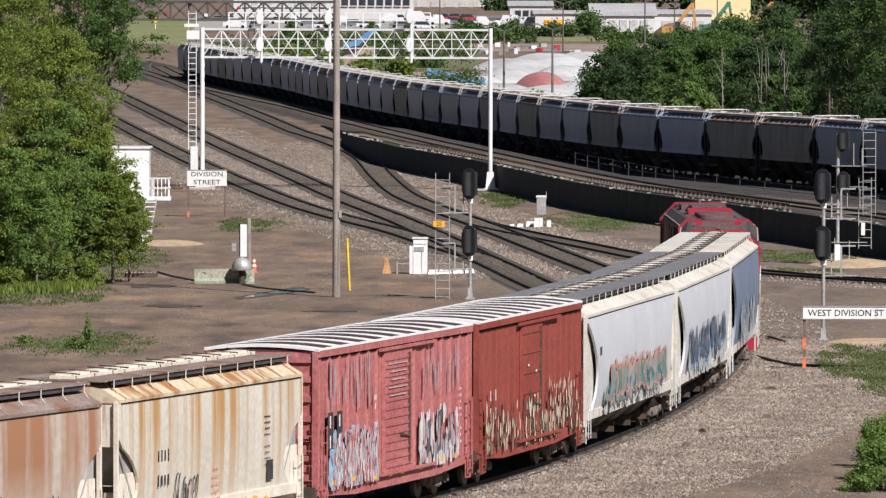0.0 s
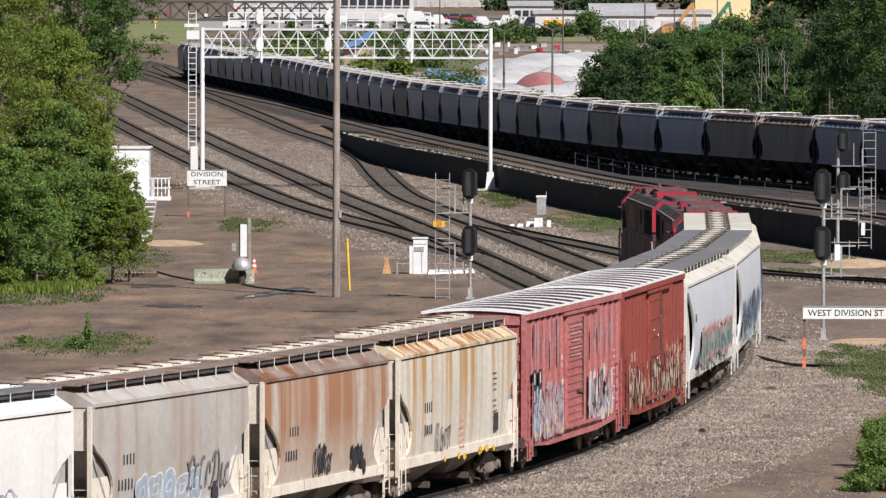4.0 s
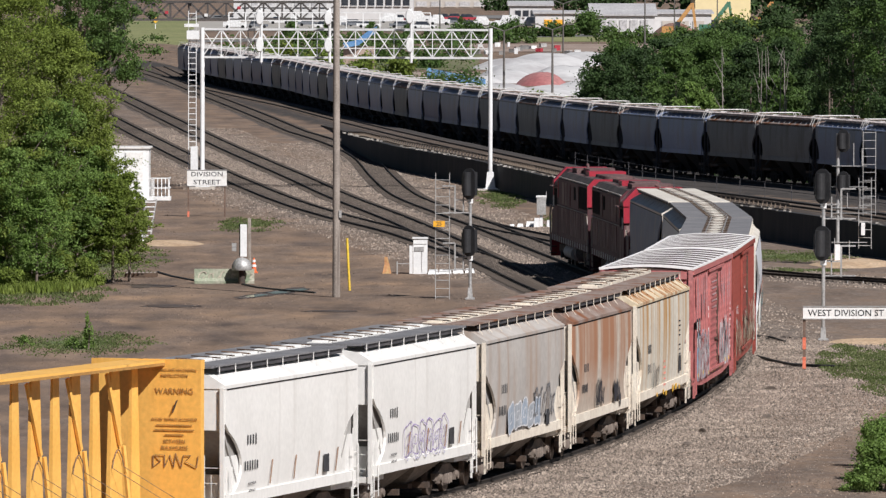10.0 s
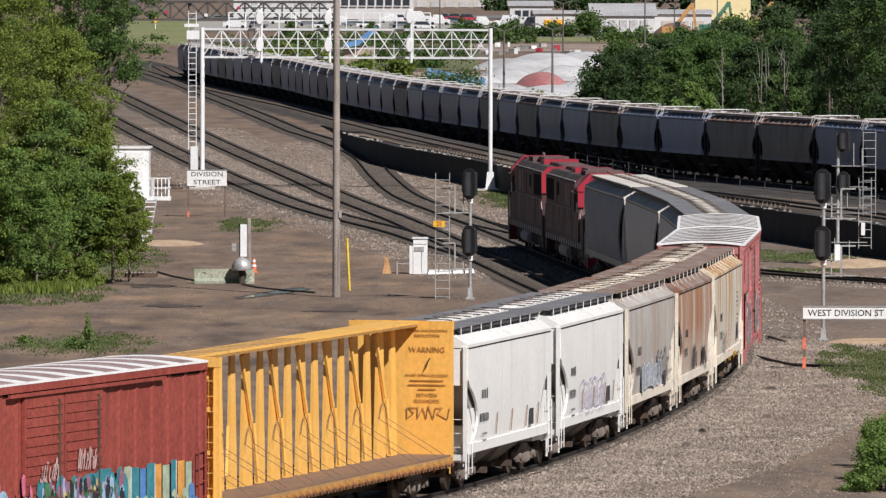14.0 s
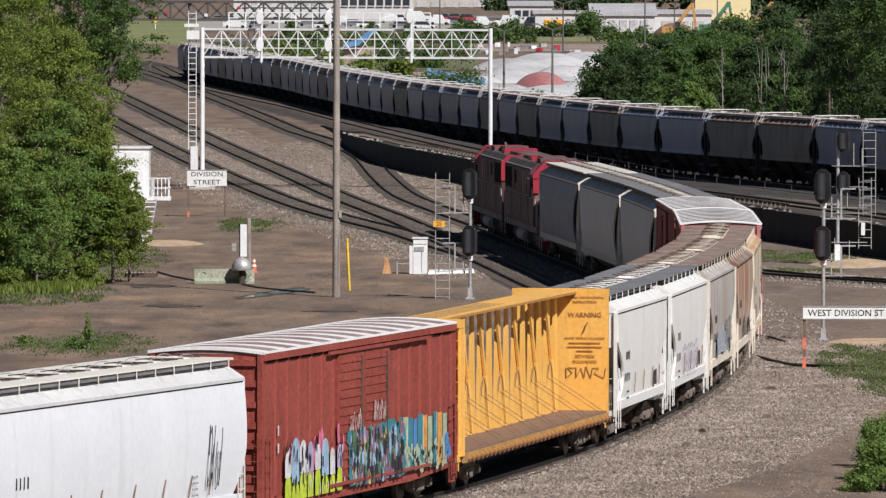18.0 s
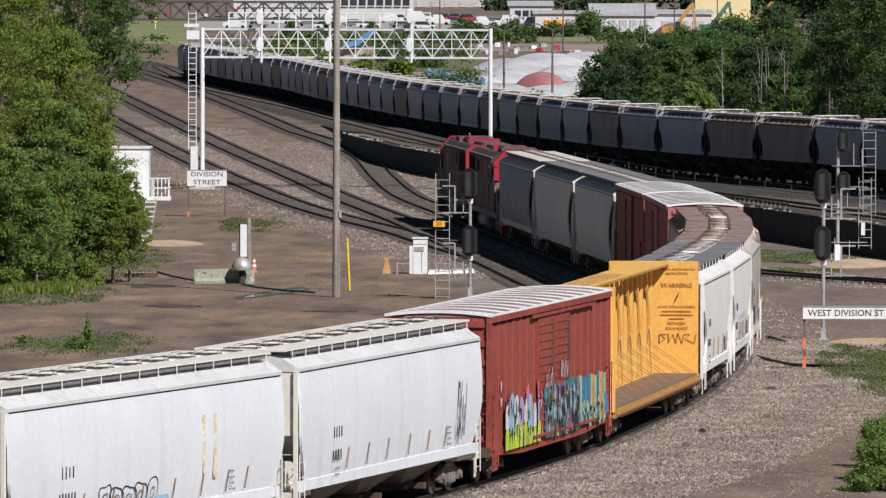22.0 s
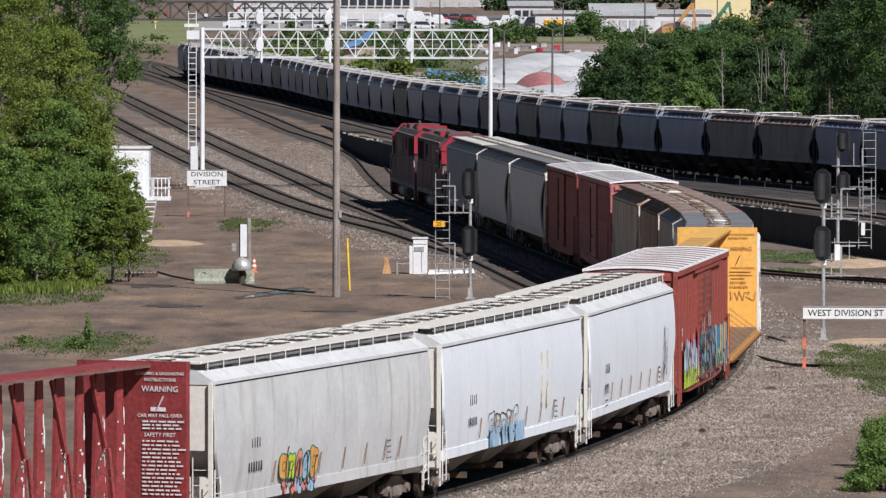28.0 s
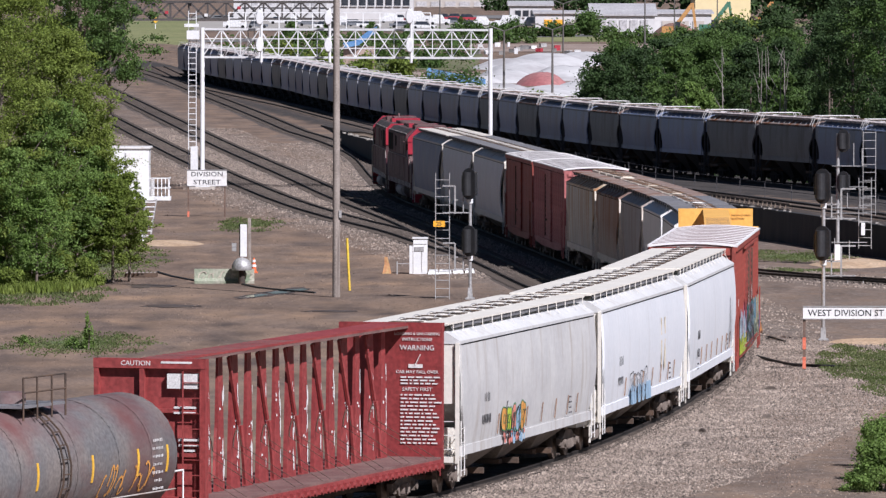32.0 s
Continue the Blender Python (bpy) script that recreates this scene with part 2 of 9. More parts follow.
BANK_LINE = [(40.0, 340.0), (26.5, 408.0), (22.0, 432.0), (19.5, 446.0), (15.9, 465.0), (13.0, 480.0), (10.39, 497.4), (7.42, 521.6), (2.52, 568.1), (-1.36, 610.2), (-6.24, 706.4), (-9.2, 755.0), (-14.0, 810.0), (-19.0, 859.0), (-22.8, 897.0), (-27.1, 946.0), (-36.6, 1098.0), (-60.0, 1400.0), (-150.0, 5000.0)]


def bank_x(y):
    for (xa, ya), (xb, yb) in zip(BANK_LINE, BANK_LINE[1:]):
        if y <= yb:
            return xa + (xb - xa) * (y - ya) / (yb - ya)
    return BANK_LINE[-1][0]


def ground_z(x, y):
    d = x - bank_x(y)
    calm = 1.0 - math.exp(-((x + 7.6) / 3.0) ** 2 - ((y - 374.0) / 12.0) ** 2)
    return (-0.72 * smooth(2.0, 6.0, d) + 0.05 * calm * noise.noise((x * 0.12, y * 0.05, 0)) + 0.02 * calm * noise.noise((x * 0.5, y * 0.3, 3))
            if y < 1200 else -0.72 * smooth(2.0, 6.0, d))


def ground_material():
    """Packed dirt that turns to gravel and to thin grass by the amounts laid down on the sheet."""
    m = surf("packed_dirt", (0.1393, 0.09747, 0.07244), (0.1997, 0.1449, 0.1087), 0.10, 6.0, 0.97, bump=0.9, fine=0.42,
             stain=(0.088, 0.062, 0.05), sc=(0.5, 0.16, 1), lo=0.50, hi=0.70)
    n, k = m.node_tree.nodes, m.node_tree.links.new
    p = n["Principled BSDF"]
    col = p.inputs["Base Color"].links[0].from_socket
    tc = n["Texture Coordinate"]
    mp = n.new("ShaderNodeMapping")
    mp.inputs["Scale"].default_value, mp.inputs["Location"].default_value = (0.4, 0.12, 1), (7, 3, 0)
    k(tc.outputs["Object"], mp.inputs["Vector"])
    tan = n.new("ShaderNodeTexNoise")
    tan.inputs["Scale"].default_value, tan.inputs["Detail"].default_value = 1.0, 8
    k(mp.outputs[0], tan.inputs["Vector"])
    tr = n.new("ShaderNodeMapRange")
    tr.inputs[1].default_value, tr.inputs[2].default_value, tr.inputs[4].default_value = 0.40, 0.62, 0.9
    k(tan.outputs["Fac"], tr.inputs[0])
    tm = n.new("ShaderNodeMix")
    tm.data_type = "RGBA"
    la = n.new("ShaderNodeAttribute")
    la.attribute_name = "lot"
    lm = n.new("ShaderNodeMath")
    lm.operation = "MULTIPLY"
    k(tr.outputs[0], lm.inputs[0])
    k(la.outputs["Fac"], lm.inputs[1])
    k(lm.outputs[0], tm.inputs["Factor"])
    k(col, tm.inputs["A"])
    tm.inputs["B"].default_value = (0.33, 0.215, 0.132, 1)
    col = tm.outputs["Result"]
    stones = n.new("ShaderNodeTexVoronoi")
    stones.inputs["Scale"].default_value = 7.0
    k(tc.outputs["Object"], stones.inputs["Vector"])
    sep = n.new("ShaderNodeSeparateColor")
    k(stones.outputs["Color"], sep.inputs[0])
    sr = n.new("ShaderNodeValToRGB")
    sr.color_ramp.elements[0].color, sr.color_ramp.elements[1].color = (0.095, 0.07, 0.055, 1), (0.31, 0.242, 0.19, 1)
    e = sr.color_ramp.elements.new(0.6)
    e.color = (0.19, 0.155, 0.13, 1)
    k(sep.outputs[0], sr.inputs[0])
    gr = n.new("ShaderNodeTexNoise")
    gr.inputs["Scale"].default_value = 5.0
    k(tc.outputs["Object"], gr.inputs["Vector"])
    gcol = n.new("ShaderNodeValToRGB")
    gcol.color_ramp.elements[0].color, gcol.color_ramp.elements[1].color = (0.085, 0.13, 0.036, 1), (0.135, 0.175, 0.058, 1)
    k(gr.outputs["Fac"], gcol.inputs[0])
    rag = n.new("ShaderNodeTexNoise")
    rag.inputs["Scale"].default_value, rag.inputs["Detail"].default_value = 0.9, 8
    k(tc.outputs["Object"], rag.inputs["Vector"])
    # Dark ground tone: cinder together with painted shade of the parked train.
    cin = n.new("ShaderNodeMix")
    cin.data_type = "RGBA"
    cin.inputs["A"].default_value, cin.inputs["B"].default_value = (0.03, 0.026, 0.024, 1), (0.055, 0.046, 0.04, 1)
    k(gr.outputs["Fac"], cin.inputs["Factor"])
    for name, src, at in (("gravel", sr.outputs[0], 0.5), ("turf", gcol.outputs[0], 0.5), ("cinder_shade", cin.outputs["Result"], 0.5)):
        att = n.new("ShaderNodeAttribute")
        att.attribute_name = name
        ad = n.new("ShaderNodeMath")
        ad.operation = "ADD"
        k(att.outputs["Fac"], ad.inputs[0])
        k(rag.outputs["Fac"], ad.inputs[1])
        mr = n.new("ShaderNodeMapRange")
        mr.inputs[1].default_value, mr.inputs[2].default_value = 0.85, 1.15
        k(ad.outputs[0], mr.inputs[0])
        mx = n.new("ShaderNodeMix")
        mx.data_type = "RGBA"
        k(mr.outputs[0], mx.inputs["Factor"])
        k(col, mx.inputs["A"])
        k(src, mx.inputs["B"])
        col = mx.outputs["Result"]
    ruts = n.new("ShaderNodeMapping")
    ruts.inputs["Scale"].default_value, ruts.inputs["Location"].default_value = (0.55, 0.13, 1), (3, 11, 0)
    k(tc.outputs["Object"], ruts.inputs["Vector"])
    rn = n.new("ShaderNodeTexNoise")
    rn.inputs["Scale"].default_value, rn.inputs["Detail"].default_value, rn.inputs["Roughness"].default_value = 1.0, 12, 0.72
    k(ruts.outputs[0], rn.inputs["Vector"])
    rv = n.new("ShaderNodeMapRange")
    rv.inputs[1].default_value, rv.inputs[2].default_value, rv.inputs[3].default_value, rv.inputs[4].default_value = 0.34, 0.64, 0.68, 1.16
    k(rn.outputs["Fac"], rv.inputs[0])
    rh = n.new("ShaderNodeHueSaturation")
    k(rv.outputs[0], rh.inputs["Value"])
    k(col, rh.inputs["Color"])
    k(rh.outputs["Color"], p.inputs["Base Color"])
    return m


GRASSY = ((16.2, 306.0, 2.9, 24.0), (14.3, 262.0, 1.6, 9.0), (8.6, 474.0, 3.8, 22.0), (17.5, 420.0, 5.0, 10.0), (16.5, 402.0, 3.6, 4.0), (-19.0, 381.0, 5.0, 12.0), (-14.0, 326.0, 3.4, 10.0), (-10.8, 468.0, 2.2, 12.0), (-16.0, 412.0, 2.5, 26.0), (3.5, 520.0, 1.5, 26.0))

SANDY = ((-13.0, 437.0, 4.0, 8.0), (-13.5, 369.0, 5.0, 5.0), (-5.5, 420.0, 4.0, 14.0), (-4.0, 385.0, 5.0, 5.0), (-16.0, 345.0, 7.0, 6.0), (-7.0, 352.0, 6.0, 5.0), (17.0, 329.0, 3.0, 4.0), (19.5, 409.0, 4.0, 6.0), (14.0, 280.0, 2.5, 14.0))


def build_ground():
    xs = [-3000, -900, -350, -150, -80, -55] + [-40 + 0.8 * i for i in range(101)] + [48, 60, 90, 160, 400, 1000, 3000]
    ys = [-400, -100, 0, 80, 140, 180] + [200 + 2.5 * i for i in range(200)] + [700 + 6 * i for i in range(60)] + [1062 + 16 * i for i in range(12)] + [1270, 1320, 1500, 1800, 2200, 3000, 4000, 5000]
    v = [(x, y, ground_z(x, y)) for y in ys for x in xs]
    n = len(xs)
    f = [(j * n + i, j * n + i + 1, (j + 1) * n + i + 1, (j + 1) * n + i) for j in range(len(ys) - 1) for i in range(n - 1)]
    s = Shape().add(v, f, True)
    g = solid("ground", s, ground_material(), "brown packed dirt and gravel rail yard ground", "ground", kind="structure")
    lines = {}
    for q in [on_curve(0.5 * i)[0] for i in range(-400, 860, 8)] + [Vector((x, y, 0)) for pts in (YARD_A, YARD_B, SPUR, PARKED_Y) for x, y in [(p.x, p.y) for p in flat_line(pts)]]:
        lines.setdefault(int(q.y // 8), []).append((q.x, q.y))
    grav, turf_amount, lot, cinder_shade, parked = [], [], [], [], {}
    for q in flat_line(PARKED):
        for j in (-1, 0, 1):
            parked.setdefault(int(q.y // 8) + j, []).append((q.x, q.y))
    for x, y, z in v:
        c = [q for j in (-1, 0, 1) for q in lines.get(int(y // 8) + j, ())]
        d = min((abs(x - q[0]) + 0.25 * abs(y - q[1]) for q in c), default=99.0)
        a = 0.75 - d / 9.0
        if 225 < y < 345 and x > 2:
            a = max(0.43, 0.75 - max(0.0, d - 2.6) / 9.0)
        if y > 900 and c == []:
            a = 0.0
        if 330 < y < 470 and x > 7:
            a = max(a, 0.5)
        grav.append(min(max(a, 0.0), 0.75))
        lot.append(max([0.45] + [min(1.0, 1.6 * (1.0 - math.hypot((x - gx) / rx, (y - gy) / ry))) for gx, gy, rx, ry in SANDY]))
        # Band along the parked train takes the cinder and shade colour.
        pk = min((abs(x - q[0]) + 0.1 * abs(y - q[1]) for q in parked.get(int(y // 8), ())), default=99.0)
        cinder_shade.append(min(max(1.0 - (pk - 5.5) / 3.5, 0.0), 0.75))
        t = max((0.9 - math.hypot((x - gx) / rx, (y - gy) / ry) for gx, gy, rx, ry in GRASSY), default=0.0)
        turf_amount.append(min(max(t, 0.0), 0.7))
    for name, vals in (("gravel", grav), ("turf", turf_amount), ("lot", lot), ("cinder_shade", cinder_shade)):
        g.data.attributes.new(name, "FLOAT", "POINT").data.foreach_set("value", vals)


# ---- tracks ----
BENDS = [4.0, 4.0, 5.0, 5.48, 4.31, 3.13, 2.81, 2.12, 1.6, 2.81, 1.96, 1.1, 0.32, -0.22, 0.01, 0.49, -0.41, -1.62, -0.09, -0.34, 0.21, 0.99, 0.57, 0.5]
BEND_START, BEND_STEP = -175.0, 25.0
RAIL_TOP = 0.2


def bend_at(s):
    i = (s - BEND_START) / BEND_STEP
    j = min(max(int(math.floor(i)), 0), len(BENDS) - 2)
    t = min(max(i - j, 0.0), 1.0)
    return (BENDS[j] * (1 - t) + BENDS[j + 1] * t) / 1000


def lay_curve():
    """The connecting track's centre line by arc length: {s: (x, y, heading)} in half-metre steps."""
    line, d = {}, 0.5
    for sign, count in ((1, 880), (-1, 680)):
        x, y, a = 5.748, 269.356, 1.431374
        for i in range(count):
            line[sign * i] = (x, y, a)
            s = sign * i * d
            mid = a + sign * 0.5 * d * bend_at(s + sign * d / 4)
            x, y = x + sign * d * math.cos(mid), y + sign * d * math.sin(mid)
            a += sign * d * bend_at(s + sign * d / 2)
    return line


CURVE = lay_curve()


def on_curve(s):
    i = math.floor(s * 2)
    t = s * 2 - i
    (xa, ya, aa), (xb, yb, ab) = CURVE[i], CURVE[i + 1]
    return Vector((xa + (xb - xa) * t, ya + (yb - ya) * t, RAIL_TOP)), aa + (ab - aa) * t


TIE_MESH = Shape().box(0, 0, -0.09, 0.22, 2.6, 0.18).mesh("tie", TIE)
DARK_TIE = surf("dark_tie_wood", (0.075, 0.056, 0.044), (0.115, 0.088, 0.07), 0.8, 12, 0.95, island=0.3)
OILY = surf("oily_ballast", (0.080, 0.064, 0.053), (0.125, 0.10, 0.083), 0.3, 9, 0.95, bump=0.8, fine=0.45)
DARK_TIE_MESH = Shape().box(0, 0, -0.09, 0.22, 2.6, 0.18).mesh("tie", DARK_TIE)


def sweep(line, outline):
    """An outline (offset to the left, height) swept along points with their own heights."""
    rings = []
    for i, p in enumerate(line):
        d = (line[min(i + 1, len(line) - 1)] - line[max(i - 1, 0)])
        d.z = 0
        d.normalize()
        left = Vector((-d.y, d.x, 0))
        rings.append([p + left * o + Vector((0, 0, h)) for o, h in outline])
    return Shape().loft(rings)


def track(line, label, picked=None, bed=2.1, stone=BALLAST, wood=TIE):
    """Ballast bed, ties and two rails along points at rail-top height. picked: the stretch whose ties are single parts."""
    t = thing("railway_track", label, "track", kind="structure")
    bedline = [q - Vector((0, 0, 0.13)) for q in line]
    part("ballast", sweep(bedline, [(bed + 0.9, -0.22), (bed, 0.0), (-bed, 0.0), (-bed - 0.9, -0.22)]), stone, t)
    for o in (0.7525, -0.7525):
        part("rail", sweep(line, [(o + 0.07, -0.17), (o + 0.07, -0.145), (o + 0.02, -0.12), (o + 0.02, -0.045), (o + 0.037, -0.035), (o + 0.037, 0.0),
                                  (o - 0.037, 0.0), (o - 0.037, -0.035), (o - 0.02, -0.045), (o - 0.02, -0.12), (o - 0.07, -0.145), (o - 0.07, -0.17)]), RAIL, t)
    rest, left, made = Shape(), 0.0, 0
    for a, b in zip(line, line[1:]):
        d = b - a
        while left < d.length:
            p = a + d * (left / d.length)
            m = Matrix.Translation(p - Vector((0, 0, 0.1))) @ Matrix.Rotation(math.atan2(d.y, d.x) + random.uniform(-0.02, 0.02), 4, "Z")
            if picked and picked[0] < p.y < picked[1] and made < 290:
                part("tie", TIE_MESH if wood == TIE else DARK_TIE_MESH, wood, t, m=m)
                made += 1
            else:
                rest.box(0, 0, -0.09, 0.22, 2.6, 0.18, m)
            left += 0.56
        left -= d.length
    if rest.v:
        tagged(part("ties", rest, wood, t), kind="stuff")
    return t


def flat_line(pts, z=RAIL_TOP):
    return spline([(x, y, z) for x, y in pts], 2.5)


MAIN = [on_curve(s)[0] for s in np.arange(-300.0, 436.0, 2.0)]
END0 = MAIN[-1]
track(MAIN + flat_line([(END0.x, END0.y), (-17.4, 784.0), (-25.9, 904.0), (-31.4, 983.0), (-40.5, 1100.0), (-62, 1400)])[1:], "sharply curved connecting track on brown ballast", (330, 480), bed=1.3, stone=OILY)
YARD_A = [(9.78, 309.0), (9.2, 319.0), (8.2, 333.0), (6.4, 355.0), (4.2, 382.0), (3.05, 398.3), (1.81, 415.3), (0.3, 437.0), (-0.85, 453.0), (-2.65, 476.1), (-6.35, 519.0), (-9.71, 563.2), (-16.48, 649.6), (-24.12, 754.3), (-31.8, 860), (-45, 1040)]
track(flat_line(YARD_A, RAIL_TOP - 0.008), "rusty yard lead track on gravel", (375, 530), bed=1.2, stone=OILY)
YARD_B = [(1.81, 415.3), (-0.2, 432.5), (-2.51, 454.0), (-5.81, 478.0), (-8.67, 502.6), (-11.83, 536.2), (-17.18, 599.1), (-23.94, 685.0), (-32.0, 790)]
track(flat_line(YARD_B, RAIL_TOP - 0.004), "yard track diverging from a turnout", (418, 560), bed=1.2, stone=OILY)
SPUR = [(1.9, 467.5), (3.3, 457.0), (4.85, 447.0), (6.25, 438.2), (7.55, 429.8), (8.8, 421.8), (10.4, 412.5), (14.57, 397.2), (17.21, 391.1), (19.98, 385.8), (33, 362)]
PARKED_Y = [(-13.97, 810), (-22.75, 897), (-36.6, 1098)]
PARKED = [(34.0, 525.0), (28.6, 552.0), (26.2, 562.0), (20.5, 581.0), (14.6, 604.0), (9.1, 637.0), (5.0, 669.0), (-1.6, 720.0), (-9.7, 802.0), (-14.9, 865.0), (-20.4, 915.0), (-25.8, 969.0), (-31.5, 1027.0), (-45, 1150)]
build_ground()
track(flat_line(SPUR, RAIL_TOP - 0.004), "branch track leaving a turnout past a signal", (380, 470), bed=1.2, stone=OILY)

# raised bank with a retaining wall


def bank_h(y):
    return 1.5 * min(max((740 - y) / 140, 0.0), 1.0)


# Cinder whose black also holds the parked train's shadow.
CINDER_SHADE = surf("cinder_and_shade_black", (0.035, 0.030, 0.027), (0.06, 0.05, 0.045), 0.3, 6, 0.95, bump=0.8, fine=0.4)
# Near-black base paints the wall face's shade; the paler streaks are stains.
CONCRETE = surf("stained_concrete_shade", (0.016, 0.017, 0.019), (0.027, 0.027, 0.029), 0.5, 8, 0.9, stain=(0.036, 0.034, 0.033), sc=(1.5, 1.5, 0.3), lo=0.48, hi=0.62)
BANK_EARTH = surf("bank_gravel", (0.055, 0.043, 0.036), (0.085, 0.066, 0.055), 0.3, 5, 0.95, bump=0.8, fine=0.4)
BANK_TRACK = spline([(x, y, RAIL_TOP + bank_h(y)) for x, y in BANK_LINE[:-2]], 3.0)
track(BANK_TRACK, "weathered track on the raised bank beside a fence", (440, 560), bed=1.6, stone=BANK_EARTH, wood=DARK_TIE)


def wall_off(y):
    """How far the retaining wall stands to the left of the bank track."""
    return 3.0 - 0.4 * smooth(480.0, 525.0, y) + 1.3 * smooth(540.0, 600.0, y)


def build_bank():
    line = [Vector((p.x, p.y, 0)) for p in BANK_TRACK if p.y < 735]
    rings, wall, lefts = [], [], []
    for i, p in enumerate(line):
        d = (line[min(i + 1, len(line) - 1)] - line[max(i - 1, 0)]).normalized()
        left = Vector((-d.y, d.x, 0))
        lefts.append(left)
        h = bank_h(p.y) + 0.015
        q = lambda o, z: p + left * o + Vector((0, 0, z))
        w = wall_off(p.y) if p.y < 664 else 3.2
        rings.append([q(w - 0.45, -0.5), q(w - 0.45, h - 0.03), q(-2.9, h - 0.03), q(-6.5, -0.9)])
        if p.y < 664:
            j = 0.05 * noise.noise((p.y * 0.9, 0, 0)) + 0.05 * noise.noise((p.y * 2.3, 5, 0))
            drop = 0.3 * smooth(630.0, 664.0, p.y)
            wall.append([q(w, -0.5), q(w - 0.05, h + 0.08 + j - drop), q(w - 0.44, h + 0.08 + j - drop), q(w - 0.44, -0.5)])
    solid("embankment", Shape().loft(rings), CINDER_SHADE, "embankment of cinders with train shade in its black, carrying a track", "embankment", kind="structure")
    w = solid("retaining_wall", Shape().loft(wall), CONCRETE, "stained concrete retaining wall, shade painted near-black, with a crumbling top edge", "wall", kind="structure")
    cap = Shape()
    for i, p in enumerate(line[:-1]):
        if p.y > 655:
            break
        d = (line[i + 1] - p).normalized()
        for _ in range(7):
            if random.random() < 0.3 + 0.5 * noise.noise((p.y * 0.06, 2, 0)):
                c = p + lefts[i] * (wall_off(p.y) - random.uniform(0.0, 0.5)) + d * random.uniform(0, 3)
                cap.box(c.x, c.y, bank_h(p.y) + 0.13, random.uniform(0.06, 0.22), random.uniform(0.06, 0.2), random.uniform(0.04, 0.11), None)
    tagged(part("rubble", cap, surf("pale_rubble", (0.25, 0.23, 0.2), (0.36, 0.33, 0.3), 2, 9, 0.9, island=0.4), w), kind="stuff")
    fence = thing("track_fence", "low rusty post and rail fence along the bank track", "fence")
    post = Shape().box(0, 0, 0.45, 0.035, 0.035, 0.9).mesh("post", DARK_TRIM)
    last = []
    for i, p in enumerate(line[:-1]):
        if p.y > 540 or i % 2:
            continue
        c = p - lefts[i] * 2.4
        c.z = bank_h(p.y)
        last.append(c)
        part("post", post, RAIL, fence, m=Matrix.Translation(c))
    for z in (0.5, 0.86):
        part("rail", sweep([c + Vector((0, 0, z)) for c in last], [(0.014, -0.014), (0.014, 0.014), (-0.014, 0.014), (-0.014, -0.014)]), DARK_TRIM, fence)
    low = thing("low_fence", "low brown wooden picket rail between the track and the retaining wall", "fence")
    brown = surf("faded_brown_timber", (0.17, 0.13, 0.10), (0.25, 0.20, 0.155), 0.6, 9, 0.9)
    picket = Shape().box(0, 0, 0.22, 0.09, 0.09, 0.46).mesh("picket", brown)
    rail = []
    for i, p in enumerate(line[:-1]):
        if not 440 < p.y < 665:
            continue
        c = p + lefts[i] * (wall_off(p.y) - 0.75)
        c.z = bank_h(p.y) - 0.25 * smooth(630.0, 664.0, p.y)
        step = 3 if p.y < 540 else 2
        for j in range(step if rail else 0):
            part("picket", picket, brown, low, m=Matrix.Translation(rail[-1].lerp(c, (j + 1) / step)))
        rail.append(c)
    for z in (0.12, 0.43):
        part("rail", sweep([c + Vector((0, 0, z)) for c in rail], [(0.03, -0.035), (0.03, 0.035), (-0.03, 0.035), (-0.03, -0.035)]), brown, low)


build_bank()
LOW = -0.52
PARKED_LINE = flat_line(PARKED, LOW)
track(PARKED_LINE, "main track under a parked grain train", bed=6.0, stone=CINDER_SHADE, wood=DARK_TIE)

# ---- rolling stock ----


def truck_meshes(casting, steel):
    fr = Shape()
    side = [(-1.15, 0.40), (-1.15, 0.60), (-0.75, 0.66), (-0.45, 0.80), (0.45, 0.80), (0.75, 0.66), (1.15, 0.60), (1.15, 0.40), (0.74, 0.42), (0.42, 0.24), (-0.42, 0.24), (-0.74, 0.42)]
    for y in (-1.0, 1.0):
        fr.loft([[(x, y + d, z) for x, z in side] for d in (-0.07, 0.07)])
        for x in (-0.88, 0.88):
            fr.box(x, y * 1.06, 0.46, 0.26, 0.16, 0.26)
            fr.tube((x, y * 1.1, 0.46), (x, y * 1.2, 0.46), 0.11, n=10)
        for x in (-0.24, 0.0, 0.24):
            fr.tube((x, y * 1.09, 0.3), (x, y * 1.09, 0.56), 0.09, n=7)
    fr.box(0, 0, 0.6, 0.4, 2.1, 0.24)
    ws = Shape().tube((0, -0.72, 0), (0, 0.72, 0), 0.09, n=8)
    for y in (-0.75, 0.75):
        ws.tube((0, y - 0.065, 0), (0, y + 0.065, 0), 0.43, n=20)
        o = math.copysign(1, y)
        ws.tube((0, y + 0.06 * o, 0), (0, y + 0.1 * o, 0), 0.2, 0.16, n=12)
    return fr.mesh("truck", casting), ws.mesh("wheelset", steel)


# Near-black copies paint the shade under and between the parked cars.
GEAR_SHADE = surf("shade_black_running_gear", (0.012, 0.011, 0.011), (0.024, 0.02, 0.018), 2.0, 20, 0.9)
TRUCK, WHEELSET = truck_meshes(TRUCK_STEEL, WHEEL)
SHADE_TRUCK, SHADE_WHEELSET = truck_meshes(GEAR_SHADE, GEAR_SHADE)
COUPLER = Shape().box(0.15, 0, 0.82, 0.7, 0.2, 0.25).box(0.5, 0.03, 0.82, 0.25, 0.3, 0.3).mesh("coupler", STEEL_DARK)


